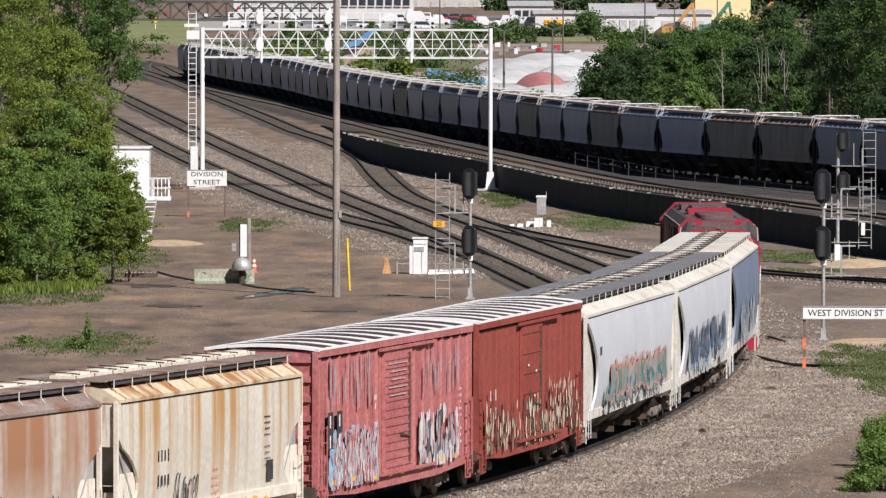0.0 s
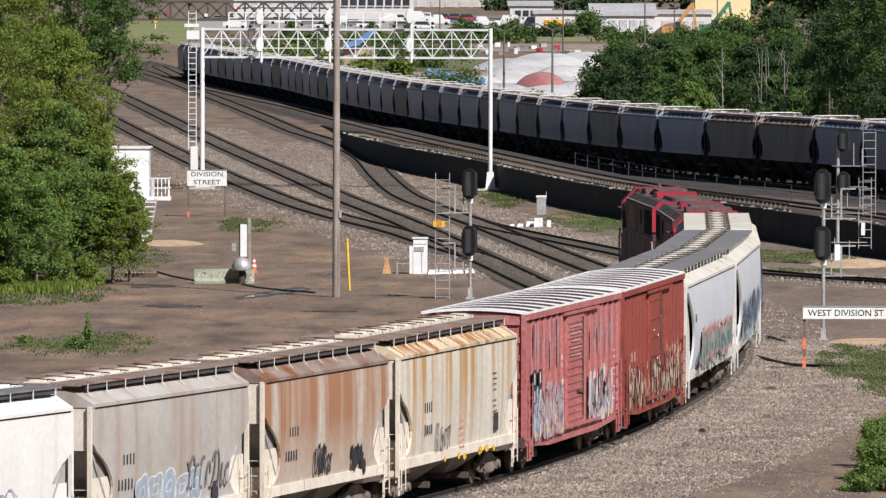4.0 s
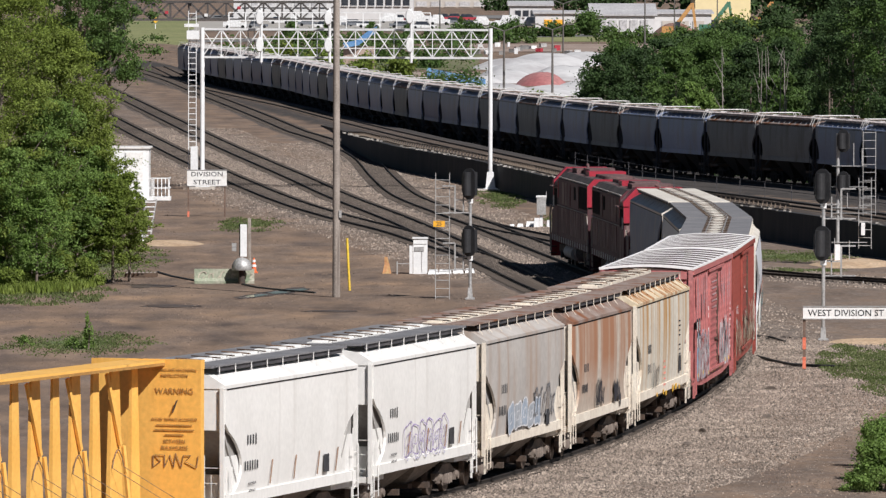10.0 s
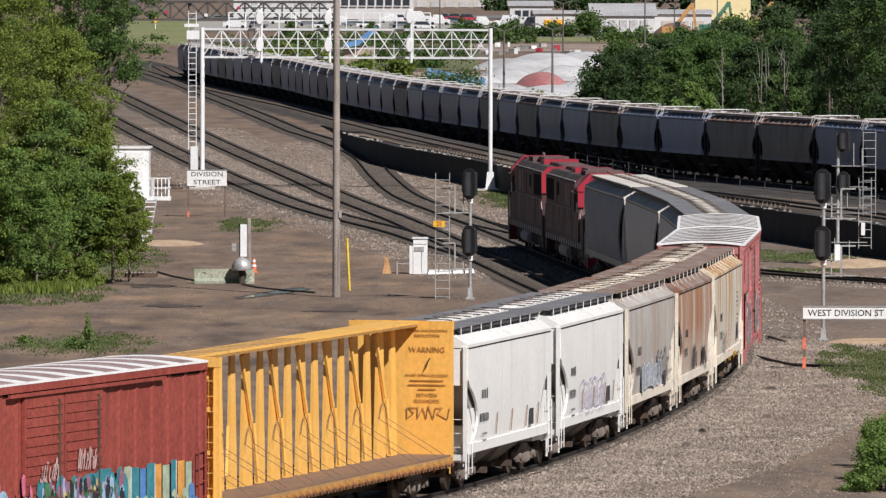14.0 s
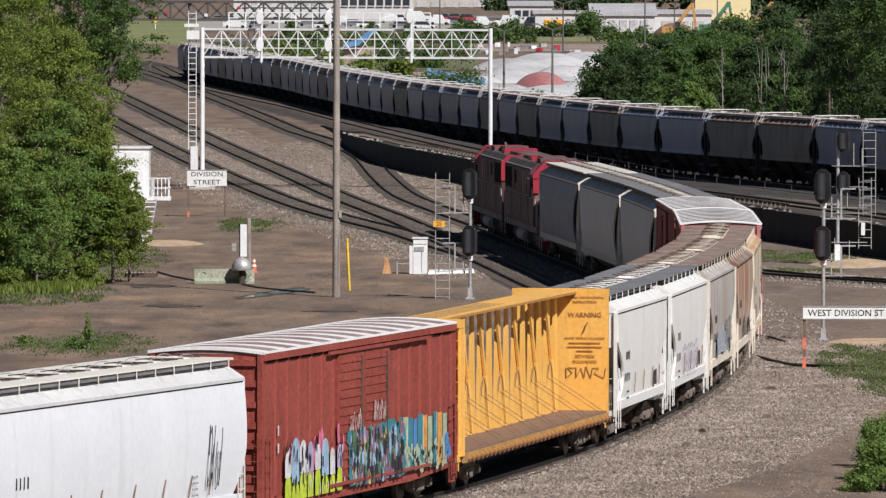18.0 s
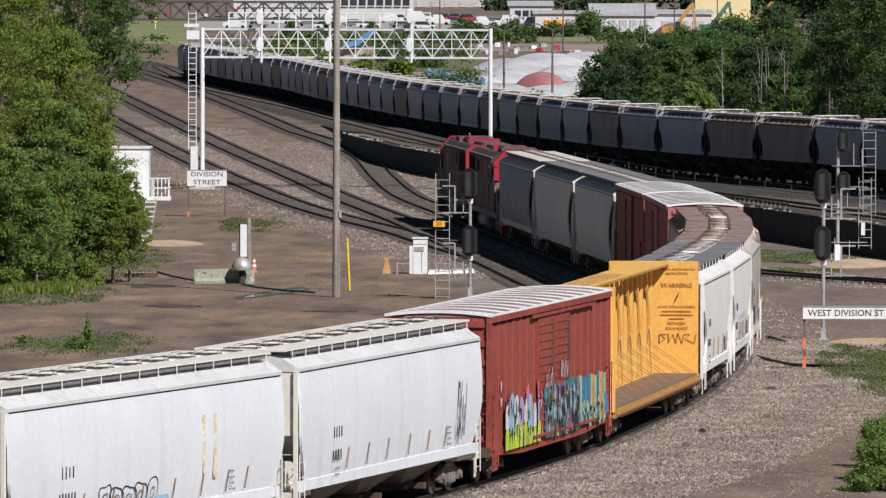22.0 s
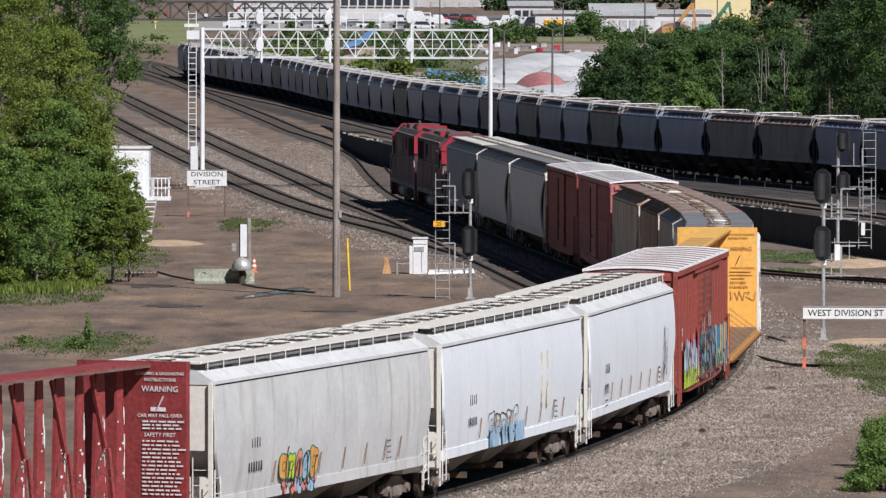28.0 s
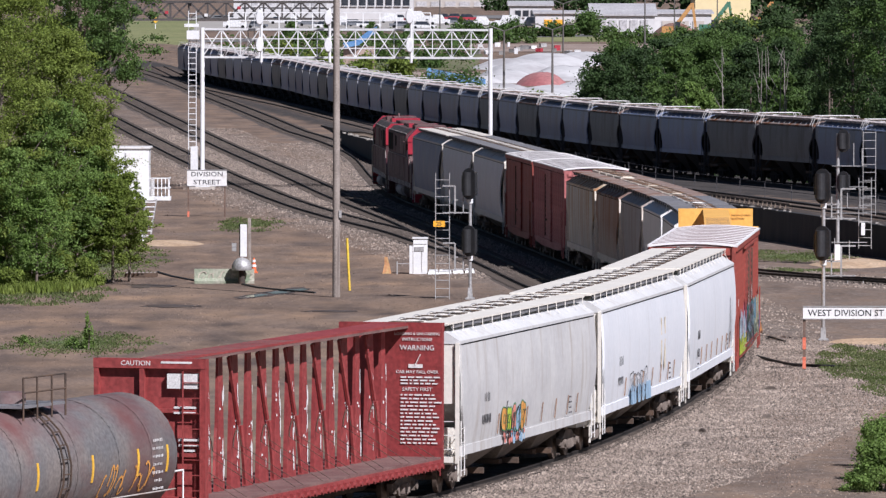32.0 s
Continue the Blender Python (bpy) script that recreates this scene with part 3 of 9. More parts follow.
def running_gear(car, L, inset=2.0, blackened=False):
    for sx in (-1, 1):
        t = part("truck", SHADE_TRUCK if blackened else TRUCK, STEEL_DARK, car, m=pose(sx * (L / 2 - inset), 0, 0))
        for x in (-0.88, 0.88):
            part("wheelset", SHADE_WHEELSET if blackened else WHEELSET, WHEEL, t, m=pose(x, 0, 0.43))
        part("coupler", COUPLER, STEEL_DARK, car, m=pose(sx * (L / 2 - 0.35), 0, 0, rz=0 if sx > 0 else 180))


def ladder(name, car, material, x, y, z0, z1, along="x", w=0.42, step=0.38, r=0.014):
    """An upright ladder whose rungs run along x or y."""
    s = Shape()
    a, b = ((w / 2, 0), (-w / 2, 0)) if along == "x" else ((0, w / 2), (0, -w / 2))
    for dx, dy in (a, b):
        s.box(x + dx, y + dy, (z0 + z1) / 2, r * 2.2, r * 2.2, z1 - z0)
    z = z0 + 0.15
    while z < z1:
        s.bar((x + a[0], y + a[1], z), (x + b[0], y + b[1], z), r * 1.6)
        z += step
    return part(name, s, material, car)


def stencil(car, x, y, z, rows, material=INK, size=0.22, side=-1, seed=0):
    """Unreadable lettering as small bars on a side wall: rows of bar counts, from the top."""
    s = Shape()
    rnd = random.Random(seed)
    for r, n in enumerate(rows):
        for i in range(n):
            h = size * (rnd.uniform(0.8, 1.0) if size > 0.15 else rnd.uniform(0.35, 0.6))
            s.box(x + (i - n / 2) * size * 0.8, y + side * 0.006, z - r * size * 1.5, size * 0.26 * rnd.uniform(0.7, 1.2), 0.008, h)
    return tagged(part("stencil", s, material, car), kind="stuff")


def strokes(name, car, material, x0, x1, z0, z1, y, n, seed, width=0.07, side=-1, tilt=0.15):
    """Painted scrawl: loops and slanting strokes, a few millimetres proud of the wall. y may be a function of z."""
    rnd = random.Random(seed)
    s = Shape()
    fy = y if callable(y) else (lambda z: y)
    for i in range(n):
        cx = x0 + (x1 - x0) * (i + 0.5 + rnd.uniform(-0.3, 0.3)) / n
        h = (z1 - z0) * rnd.uniform(0.55, 1.0)
        w = (x1 - x0) / n * rnd.uniform(0.5, 1.2)
        pts, a0, turn = [], rnd.uniform(0, 6.28), rnd.choice((-1, 1)) * rnd.uniform(3, 6)
        for j in range(9):
            t = j / 8
            a = a0 + turn * t
            z = z0 + h * (0.5 + 0.5 * math.sin(a)) 
            pts.append((cx + w * 0.5 * math.cos(a * 0.9) + tilt * (z - z0), z))
        for (xa, za), (xb, zb) in zip(pts, pts[1:]):
            if math.hypot(xb - xa, zb - za) < 0.02:
                continue
            dx, dz = xb - xa, zb - za
            q = width / 2 / math.hypot(dx, dz)
            nx, nz = -dz * q, dx * q
            vs = [(px, fy(pz) + side * 0.007, pz) for px, pz in ((xa + nx, za + nz), (xb + nx, zb + nz), (xb - nx, zb - nz), (xa - nx, za - nz))]
            s.add(vs, [(0, 1, 2, 3)])
    return tagged(part(name, s, material, car), kind="stuff")


def blobs(name, car, material, x0, x1, z0, z1, y, n, seed, side=-1, grow=(0.12, 0.45), tall=1.8):
    """Painted patches: ragged upright shapes, a few millimetres proud of the wall."""
    rnd = random.Random(seed)
    s = Shape()
    fy = y if callable(y) else (lambda z: y)
    for i in range(n):
        cx, cz = rnd.uniform(x0, x1), rnd.uniform(z0, z1)
        rx = rnd.uniform(*grow)
        k = 11
        lift = side * (0.005 + 0.0015 * (i % 5))
        vs = []
        for j in range(k):
            a = 6.283 * j / k
            q = rnd.uniform(0.68, 1.06)
            z = min(max(cz + rx * tall * q * math.sin(a), z0 - 0.1), z1 + 0.2)
            vs.append((cx + rx * q * math.cos(a), fy(z) + lift, z))
        s.add(vs, [tuple(range(k))])
    return tagged(part(name, s, material, car), kind="stuff")


def bubbles(car, fills, edge, x0, x1, z0, z1, y, n, seed, rim=0.06, side=-1, wild=0.13, counter=True):
    """Painted bubble letters: rounded fills, each with an outline and a small counter, on a side wall."""
    rnd = random.Random(seed)
    for i in range(n):
        w = (x1 - x0) / n * rnd.uniform(0.95, 1.2)
        cx = x0 + (x1 - x0) * (i + 0.5) / n
        h = (z1 - z0) * rnd.uniform(0.8, 1.0)
        cz = z0 + h / 2 + rnd.uniform(0, (z1 - z0) - h)
        ph, lobes, k = rnd.uniform(0, 6.28), rnd.choice((2, 3, 4) if counter else (3, 4, 5)), 26
        pts = []
        for j in range(k):
            a = 6.2832 * j / k
            q = (abs(math.cos(a)) ** 3 + abs(math.sin(a)) ** 3) ** (-1 / 3) * (1 + wild * math.sin(lobes * a + ph))
            pts.append((math.cos(a) * q, math.sin(a) * q))
        at = lambda px, pz, s2, lift: (cx + px * s2 * w * 0.46 + 0.18 * pz * h * 0.5, y + side * lift, cz + pz * s2 * h * 0.46)
        if fills:
            part("graffiti", Shape().add([at(px, pz, 1.0, 0.008 + 0.001 * (i % 2)) for px, pz in pts], [tuple(range(k))]), fills[i % len(fills)], car)
        o = Shape()
        for size, rm in ((1.0, rim), (0.32, rim * 0.8))[:2 if counter else 1]:
            f = 1.0 + 2.0 * rm / max(0.2, min(w, h) * size)
            o.add([at(px, pz, size * g, 0.011 + 0.001 * (i % 2)) for g in (1.0, f) for px, pz in pts], [(j, (j + 1) % k, k + (j + 1) % k, k + j) for j in range(k)])
        tagged(part("graffiti_outline", o, edge, car), kind="stuff")


def paint(name, c, fine=0.15):
    return surf(name, c, tuple(q * 0.75 for q in c), 3, 15, 0.6, fine=fine, bump=0)


G_WHITE, G_BLUE, G_TEAL = paint("paint_white", (0.7, 0.7, 0.72)), paint("paint_blue", (0.10, 0.25, 0.55)), paint("paint_teal", (0.05, 0.25, 0.30))
G_LIME, G_PINK, G_BLACK = paint("paint_lime", (0.55, 0.68, 0.05)), paint("paint_pink", (0.70, 0.18, 0.30)), paint("paint_black", (0.03, 0.03, 0.04))
G_GREEN, G_CORAL, G_PURPLE = paint("paint_green", (0.07, 0.20, 0.09)), paint("paint_coral", (0.75, 0.25, 0.20)), paint("paint_purple", (0.33, 0.25, 0.50))
G_CREAM = paint("paint_cream", (0.74, 0.66, 0.52))
G_LILAC, G_ORANGE, G_SKY = paint("paint_lilac", (0.45, 0.42, 0.62)), paint("paint_orange", (0.75, 0.35, 0.08)), paint("paint_sky", (0.35, 0.52, 0.68))


# Same paint as the sides, darkened to offset the sun on the roof.
LONG_ROOF = surf("sun_dimmed_white_roof_paint", (0.585, 0.585, 0.58), (0.65, 0.65, 0.64), 0.6, 7, 0.6, fine=0.07, bump=0.05, stain=(0.46, 0.43, 0.40), sc=(1.5, 1.5, 1.5), lo=0.58, hi=0.8)
CREAM_END = surf("clean_cream_paint", (0.80, 0.76, 0.68), (0.74, 0.70, 0.62), 1.0, 8, 0.55, fine=0.08, stain=(0.55, 0.48, 0.40), sc=(3, 3, 0.4), lo=0.6, hi=0.85)
GREY_BRACKET = surf("grey_roof_bracket", (0.26, 0.26, 0.27), (0.34, 0.34, 0.34), 1, 9, 0.6)


def hopper(label, L, H, body, end, roof, trim, bays=2, bulge=0.06, hatch="trough", boards=ROOF_GREY, ribs=False, open_top=2.95, group="", m=None, plain=False, far=False, cut=1.4, slope=None, foot=0.0, run=1.7, taper=False):
    """A covered hopper car. Origin on the rails at its middle, x forward, y to its left."""
    car = thing("covered_hopper", label, "hopper car", m, group)
    hl, W, ze = L / 2, 1.52, H - 0.62
    zb = 1.62 if plain else 1.08
    n = 9 if far else 17
    rows = []
    for i in range(n):
        z = zb + (ze - zb) * i / (n - 1)
        u = min(1.0, (z - zb) / (open_top - zb))
        v = (z - zb) / (ze - zb)
        a = 0.2 + cut * math.sin(math.pi * (foot + (1.0 - foot) * u ** 0.85)) ** 0.75 * (1.0 if u < 1.0 else 0.0)
        if taper:
            a = 0.2 + cut * (1.0 - u) ** 1.5
        b = 1.45 + 0.07 * v + bulge * math.sin(math.pi * min(1.0, v * 1.02)) ** 0.8
        rows.append((z, a, b))
    shell = Shape()
    for y in (-1, 1):
        for (z0, a0, b0), (z1, a1, b1) in zip(rows, rows[1:]):
            shell.add([(-hl + a0, y * b0, z0), (hl - a0, y * b0, z0), (hl - a1, y * b1, z1), (-hl + a1, y * b1, z1)], [(0, 1, 2, 3)], True)
            for sx in (-1, 1):
                shell.add([(sx * (hl - a0), y * b0, z0), (sx * (hl - a1), y * b1, z1), (sx * (hl - a1), y * (b1 - 0.07), z1), (sx * (hl - a0), y * (b0 - 0.07), z0)], [(0, 1, 2, 3)])
    shell.box(0, 0, ze - 0.02, L - 0.5, 2.9, 0.03)
    part("body", shell, body, car)
    for sx in (-1, 1):
        w = 1.43
        for y in (-1, 1):
            if foot:
                part("end_web", Shape().box(sx * (hl - 0.2 - cut / 2), y * 1.435, (zb + ze) / 2, cut + 0.1, 0.03, ze - zb - 0.1), slope, car)
            elif not plain and not taper:
                part("end_web", Shape().box(sx * (hl - 0.3 - cut / 2), y * 1.405, (zb + 2.25) / 2, cut, 0.03, 2.25 - zb), end, car)
                part("end_web", Shape().add([(sx * (hl - 0.3), y * 1.38, open_top), (sx * (hl - 0.3), y * 1.38, 2.2), (sx * (hl - 1.7), y * 1.38, 2.2), (sx * (hl - 1.5), y * 1.38, open_top)], [(0, 1, 2, 3)]), SLOPE, car)
        if foot:
            part("end_wall", Shape().box(sx * (hl - 0.1 - cut), 0, (zb + ze) / 2, 0.06, 2.8, ze - zb), slope, car)
        # Parked cars get black slope sheets, painting the shaded gaps.
        part("slope_sheet", Shape().loft([[(sx * (hl - 0.26), -w, open_top), (sx * (hl - 0.26), w, open_top), (sx * (hl - 0.34), w, open_top + 0.04), (sx * (hl - 0.34), -w, open_top + 0.04)],
                                          [(sx * (hl - run), -w, zb + 0.05), (sx * (hl - run), w, zb + 0.05), (sx * (hl - run - 0.1), w, zb + 0.05), (sx * (hl - run - 0.1), -w, zb + 0.05)]]), slope or (BLACK if plain else SLOPE), car)
    x0 = hl - 0.16
    part("roof", Shape().prism([(-W - 0.012, ze - 0.03), (-W - 0.012, ze + 0.05), (-1.12, H - 0.32), (-0.5, H - 0.2), (0.5, H - 0.2), (1.12, H - 0.32), (W + 0.012, ze + 0.05), (W + 0.012, ze - 0.03)], -x0, x0), roof, car)
    for y in (-1, 1):
        part("roof_seam", Shape().box(0, y * (W + 0.012), ze - 0.05, 2 * x0 - 0.3, 0.012, 0.024), BLACK, car)
        part("side_sill", Shape().box(0, y * 1.47, zb + 0.09, L - 0.7, 0.1, 0.26), body if plain or taper else end, car)
        part("running_board", Shape().box(0, y * 0.84, H - 0.1, 2 * x0 - 0.2, 0.84, 0.045), boards, car)
        n = int(L / (1.05 if plain else 1.25))
        joined = Shape()
        single = Shape().box(0, y * 1.255, H - 0.2, 0.02, 0.02, 0.2).bar((0, y * 1.25, H - 0.28), (0, y * 1.36, ze + 0.2), 0.015).mesh("board_bracket", end)
        for i in range(n):
            x = -x0 + 0.4 + (2 * x0 - 0.8) * i / (n - 1)
            if plain:
                joined.box(x, y * 1.24, H - 0.24, 0.03, 0.03, 0.3).bar((x, y * 1.24, H - 0.3), (x, y * 1.5, ze + 0.1), 0.025)
            else:
                part("board_bracket", single, end, car, m=pose(x, 0, 0))
        if plain:
            tagged(part("board_bracket", joined, GREY_BRACKET, car), kind="stuff")
        # Added strip: dark colour paints the shade under the board; pale on parked cars.
        part("walkway_kick_plate", Shape().box(0, y * 1.2, H - 0.18, 2 * x0 - 0.8, 0.03, 0.12), boards if plain else (ROOF_GREY if taper else DARK_TRIM), car)
    if ribs:
        for y in (-1, 1):
            for i in range(11):
                x = -x0 + 0.5 + (2 * x0 - 1.0) * i / 10
                part("roof_rib", Shape().bar((x, y * (W + 0.01), ze + 0.05), (x, y * 1.1, H - 0.3), 0.05), RIB_RUST, car)
    if hatch == "trough":
        n, up = max(3, int(L / 3.4)), (0.05 if ribs else 0.0)
        for i in range(n):
            x = -x0 + (2 * x0) * (i + 0.5) / n
            ht = part("hatch", Shape().box(x, 0, H - 0.13 + up / 2, 2 * x0 / n - 0.35, 0.62, 0.12 + up).box(x, 0, H - 0.05 + up, 2 * x0 / n - 0.6, 0.4, 0.05), end, car)
            for k in (-1.3, 0, 1.3):
                if abs(k) < x0 / n - 0.2 and not far:
                    part("latch", Shape().bar((x + k - 0.14, -0.42, H - 0.03 + up), (x + k + 0.14, 0.42, H + up), 0.06, 0.03), STEEL_DARK if k else DECK, ht)
    else:
        n = int(L / 1.9)
        for i in range(n):
            x = -x0 + 0.9 + (2 * x0 - 1.8) * i / (n - 1)
            ht = part("hatch", Shape().tube((x, 0, H - 0.22), (x, 0, H - 0.07), 0.44, 0.42, 14).tube((x, 0, H - 0.07), (x, 0, H - 0.03), 0.36, 0.1, 10), end, car)
            part("hatch_rim", Shape().tube((x, 0, H - 0.1), (x, 0, H - 0.085), 0.50, 0.50, 16), roof, ht)
            for y in () if plain else (-0.3, 0.3):
                arc = [(x + 0.56 * math.cos(q), y, H - 0.08 + 0.1 * math.sin(q)) for q in [math.pi * j / 6 for j in range(7)]]
                bow = Shape()
                for p, q in zip(arc, arc[1:]):
                    bow.tube(p, q, 0.012, n=4, caps=False)
                part("hold_down_bar", bow, GREY_BRACKET, ht)
            for k in (-0.75, 0.75):
                part("latch", Shape().bar((x + k - 0.2, -0.45, H - 0.06), (x + k + 0.2, 0.45, H - 0.06), 0.035, 0.025).bar((x + k + 0.2, -0.45, H - 0.06), (x + k - 0.2, 0.45, H - 0.06), 0.035, 0.025), STEEL_DARK, ht)
    span, wb = (L - 5.0) / bays, 0.5 if plain else 0.62
    for i in range(bays):
        x = -(L - 5.0) / 2 + span * (i + 0.5)
        r = [[(x - span / 2, -1.35, zb + 0.01), (x + span / 2, -1.35, zb + 0.01), (x + span / 2, 1.35, zb + 0.01), (x - span / 2, 1.35, zb + 0.01)],
             [(x - 0.45, -wb, 0.42), (x + 0.45, -wb, 0.42), (x + 0.45, wb, 0.42), (x - 0.45, wb, 0.42)]]
        bay = part("discharge_bay", Shape().loft(r), UNDER if not plain else GEAR_SHADE, car)
        part("gate", Shape().box(x, 0, 0.36, 1.1, 1.5, 0.12).box(x, -0.95, 0.38, 0.18, 0.5, 0.16).box(x, 0.95, 0.38, 0.18, 0.5, 0.16), GEAR_SHADE if plain else STEEL_DARK, bay)
    for sx in (-1, 1):
        e = sx * (hl - 0.18)
        if plain:
            hoop = Shape()
            for xx in (e,) if far else (e, e - sx * 0.45):
                arch = [(xx, -1.53, ze - 0.45), (xx, -1.53, ze + 0.12), (xx, -1.25, H + 0.1), (xx, 1.25, H + 0.1), (xx, 1.53, ze + 0.12), (xx, 1.53, ze - 0.45)]
                for p, q in zip(arch, arch[1:]):
                    hoop.tube(p, q, 0.022, n=5, caps=False)
            part("end_hoop", hoop, end, car, "pale grab rail arched over the roof end")
        if far:
            # Distant parked cars: the dark end colour stands for shade between cars.
            part("end_panel", Shape().box(e - sx * 0.16, 0, (ze + open_top) / 2, 0.05, 2.9, ze - open_top).box(e - sx * 0.85, 0, 0.95, 1.9, 2.7, 0.16), GEAR_SHADE, car)
            continue
        for y in (-1, 1):
            # Dark posts on parked cars deepen the painted gap shade.
            pm = DARK_TRIM if plain else end
            part("corner_post", Shape().box(e + sx * 0.04, y * 1.46, (0.85 + ze) / 2, 0.1, 0.1, ze - 0.85), pm, car)
            ladder("side_ladder", car, DARK_TRIM if plain else trim, e - sx * 0.26, y * 1.55, 0.5, 2.0, "x", 0.46, r=0.011)
            if (y < 0) == (sx < 0):
                ladder("end_ladder", car, DARK_TRIM if plain else trim, e + sx * 0.02, y * 1.2, 0.7, 2.3, "y", 0.42, r=0.011)
            part("end_brace", Shape().bar((e - sx * 0.2, y * 1.2, 1.1), (e - sx * 2.0, y * 1.2, 2.0), 0.1).bar((e - sx * 0.2, y * 1.44, 0.9), (e - sx * 0.2, y * 1.44, 0.35), 0.05), pm, car)
        part("end_panel", Shape().box(e - sx * 0.03, 0, (ze + open_top) / 2, 0.05, 2.98, ze - open_top + 0.06), body if plain else end, car)
        part("end_platform", Shape().box(e - sx * 0.85, 0, 0.95, 1.9, 2.7, 0.16).box(e - sx * 0.05, 0, 0.92, 0.12, 2.9, 0.22), STEEL_DARK if plain else end, car)
        part("shear_plate", Shape().box(e - sx * 0.42, 0, 1.4, 0.06, 2.6, 0.8), end if not plain else STEEL_DARK, car)
        part("crossover_board", Shape().box(e - sx * 0.1, 0, H - 0.12, 0.4, 2.4, 0.05), boards, car)
    part("brake_wheel", Shape().tube((-hl + 0.05, 0.5, 2.0), (-hl + 0.1, 0.5, 2.0), 0.27, n=14), STEEL_DARK, car)
    part("air_tank", Shape().tube((-hl + 1.0, 0.55, 1.3), (-hl + 1.9, 0.55, 1.3), 0.22, n=12), STEEL_DARK, car)
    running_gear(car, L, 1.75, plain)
    return car


def boxcar(label, L, H, body, roof, rib, door_w, doors=1, ribs=14, ridged=True, m=None, endmat=None, seam=0.008, post=0.05):
    car = thing("boxcar", label, "boxcar", m)
    hl, W, zb, ze = L / 2, 1.50, 1.0, H - 0.17
    part("body", Shape().box(0, 0, (zb + ze) / 2, L - 0.5, 2 * W - 0.12, ze - zb), body, car)
    for y in (-1, 1):
        part("side_sill", Shape().add([(-hl + 0.3, y * 1.47, 1.0), (hl - 0.3, y * 1.47, 1.0), (hl - 0.3, y * 1.47, 0.82), (hl * 0.5, y * 1.47, 0.66), (-hl * 0.5, y * 1.47, 0.66), (-hl + 0.3, y * 1.47, 0.82),
                                       (-hl + 0.3, y * 1.42, 1.0), (hl - 0.3, y * 1.42, 1.0), (hl - 0.3, y * 1.42, 0.82), (hl * 0.5, y * 1.42, 0.66), (-hl * 0.5, y * 1.42, 0.66), (-hl + 0.3, y * 1.42, 0.82)],
                                      [(0, 1, 2, 3, 4, 5), (6, 11, 10, 9, 8, 7), (0, 6, 7, 1), (1, 7, 8, 2), (2, 8, 9, 3), (3, 9, 10, 4), (4, 10, 11, 5), (5, 11, 6, 0)]), body, car)
        part("eave_plate", Shape().box(0, y * 1.49, ze - 0.05, L - 0.46, 0.1, 0.2), body, car)
        part("eave_gap", Shape().box(0, y * 1.458, ze - 0.19, L - 1.2, 0.02, 0.05), BLACK, car)
        rib_mesh = Shape().prism([(-0.17, 0.0), (-0.08, post), (0.08, post), (0.17, 0.0)], 0, 1)
        rib_mesh.v = [(q[1], y * q[2], (q[0] - 0.5) * (ze - zb - 0.2)) for q in rib_mesh.v]
        rib_mesh = rib_mesh.mesh("side_post", body)
        for i in range(ribs):
            x = -hl + 0.45 + (L - 0.9) * i / (ribs - 1)
            if abs(x) > door_w / 2 + 0.1:
                part("side_post", rib_mesh, body, car, m=pose(x, y * 1.438, (zb + ze) / 2 - 0.05))
        dw = door_w / doors
        for d in range(doors):
            xc = -door_w / 2 + dw * (d + 0.5)
            door = part("door", Shape().box(xc, y * 1.49, (zb + ze) / 2 - 0.1, dw - 0.05, 0.08, ze - zb - 0.32), body, car)
            nb = 14 if ridged else 6
            for i in range(nb):
                z = zb + 0.2 + (ze - zb - 0.7) * i / (nb - 1)
                part("door_corrugation", Shape().box(xc, y * 1.535, z, dw - 0.25, 0.035, 0.075), body, door)
            part("lock_bar", Shape().box(xc + dw * 0.35, y * 1.56, (zb + ze) / 2 - 0.1, 0.05, 0.05, ze - zb - 0.6).bar((xc + dw * 0.35, y * 1.57, 1.9), (xc + dw * 0.05, y * 1.57, 2.0), 0.05), STEEL_DARK, door)
        for z in (zb + 0.02, ze - 0.22):
            part("door_track", Shape().box(door_w * 0.3, y * 1.56, z, door_w * 2.0, 0.06, 0.08), body, car)
        for sx in (-1, 1):
            ladder("side_ladder", car, body, sx * (hl - 0.62), y * 1.56, 0.5, 2.6, "x", 0.5)
    ys = [-1.52, -1.2, -0.8, -0.4, 0.0, 0.4, 0.8, 1.2, 1.52]
    arch = lambda y: H - (H - ze - 0.06) * (y / 1.52) ** 2
    part("roof", Shape().prism([(-1.52, ze)] + [(y, arch(y)) for y in ys] + [(1.52, ze)], -hl + 0.24, hl - 0.24), roof, car)
    n = int(L / 1.5)
    low, k = [(y, arch(y), 0.2 + 0.12 * abs(y) / 1.52) for y in ys], len(ys)
    vs = [(sx * r, y * 1.008, z + dz) for sx in (-1, 1) for dz in (-0.02, seam) for y, z, r in low]
    fs = []
    for i in range(k - 1):
        fs += [(i, i + k, i + k + 1, i + 1), (2 * k + i, 2 * k + i + 1, 3 * k + i + 1, 3 * k + i), (k + i, 3 * k + i, 3 * k + i + 1, k + i + 1)]
    rm = Shape().add(vs, fs).mesh("roof_rib", rib)
    if rib == GALV:
        for y in (-1, 1):
            part("roof_edge", Shape().box(0, y * 1.5, ze + 0.05, L - 0.5, 0.1, 0.05), rib, car, "whitish galvanised roof edge")
    for i in range(n):
        part("roof_rib", rm, rib, car, m=pose(-hl + 0.5 + (L - 1.0) * i / (n - 1), 0, 0))
    if rib == GALV:
        edge = Shape().prism([(y * 1.01, arch(y) - 0.06) for y in ys] + [(y * 1.01, arch(y) + 0.012) for y in reversed(ys)], -0.05, 0.05).mesh("roof_edge", rib)
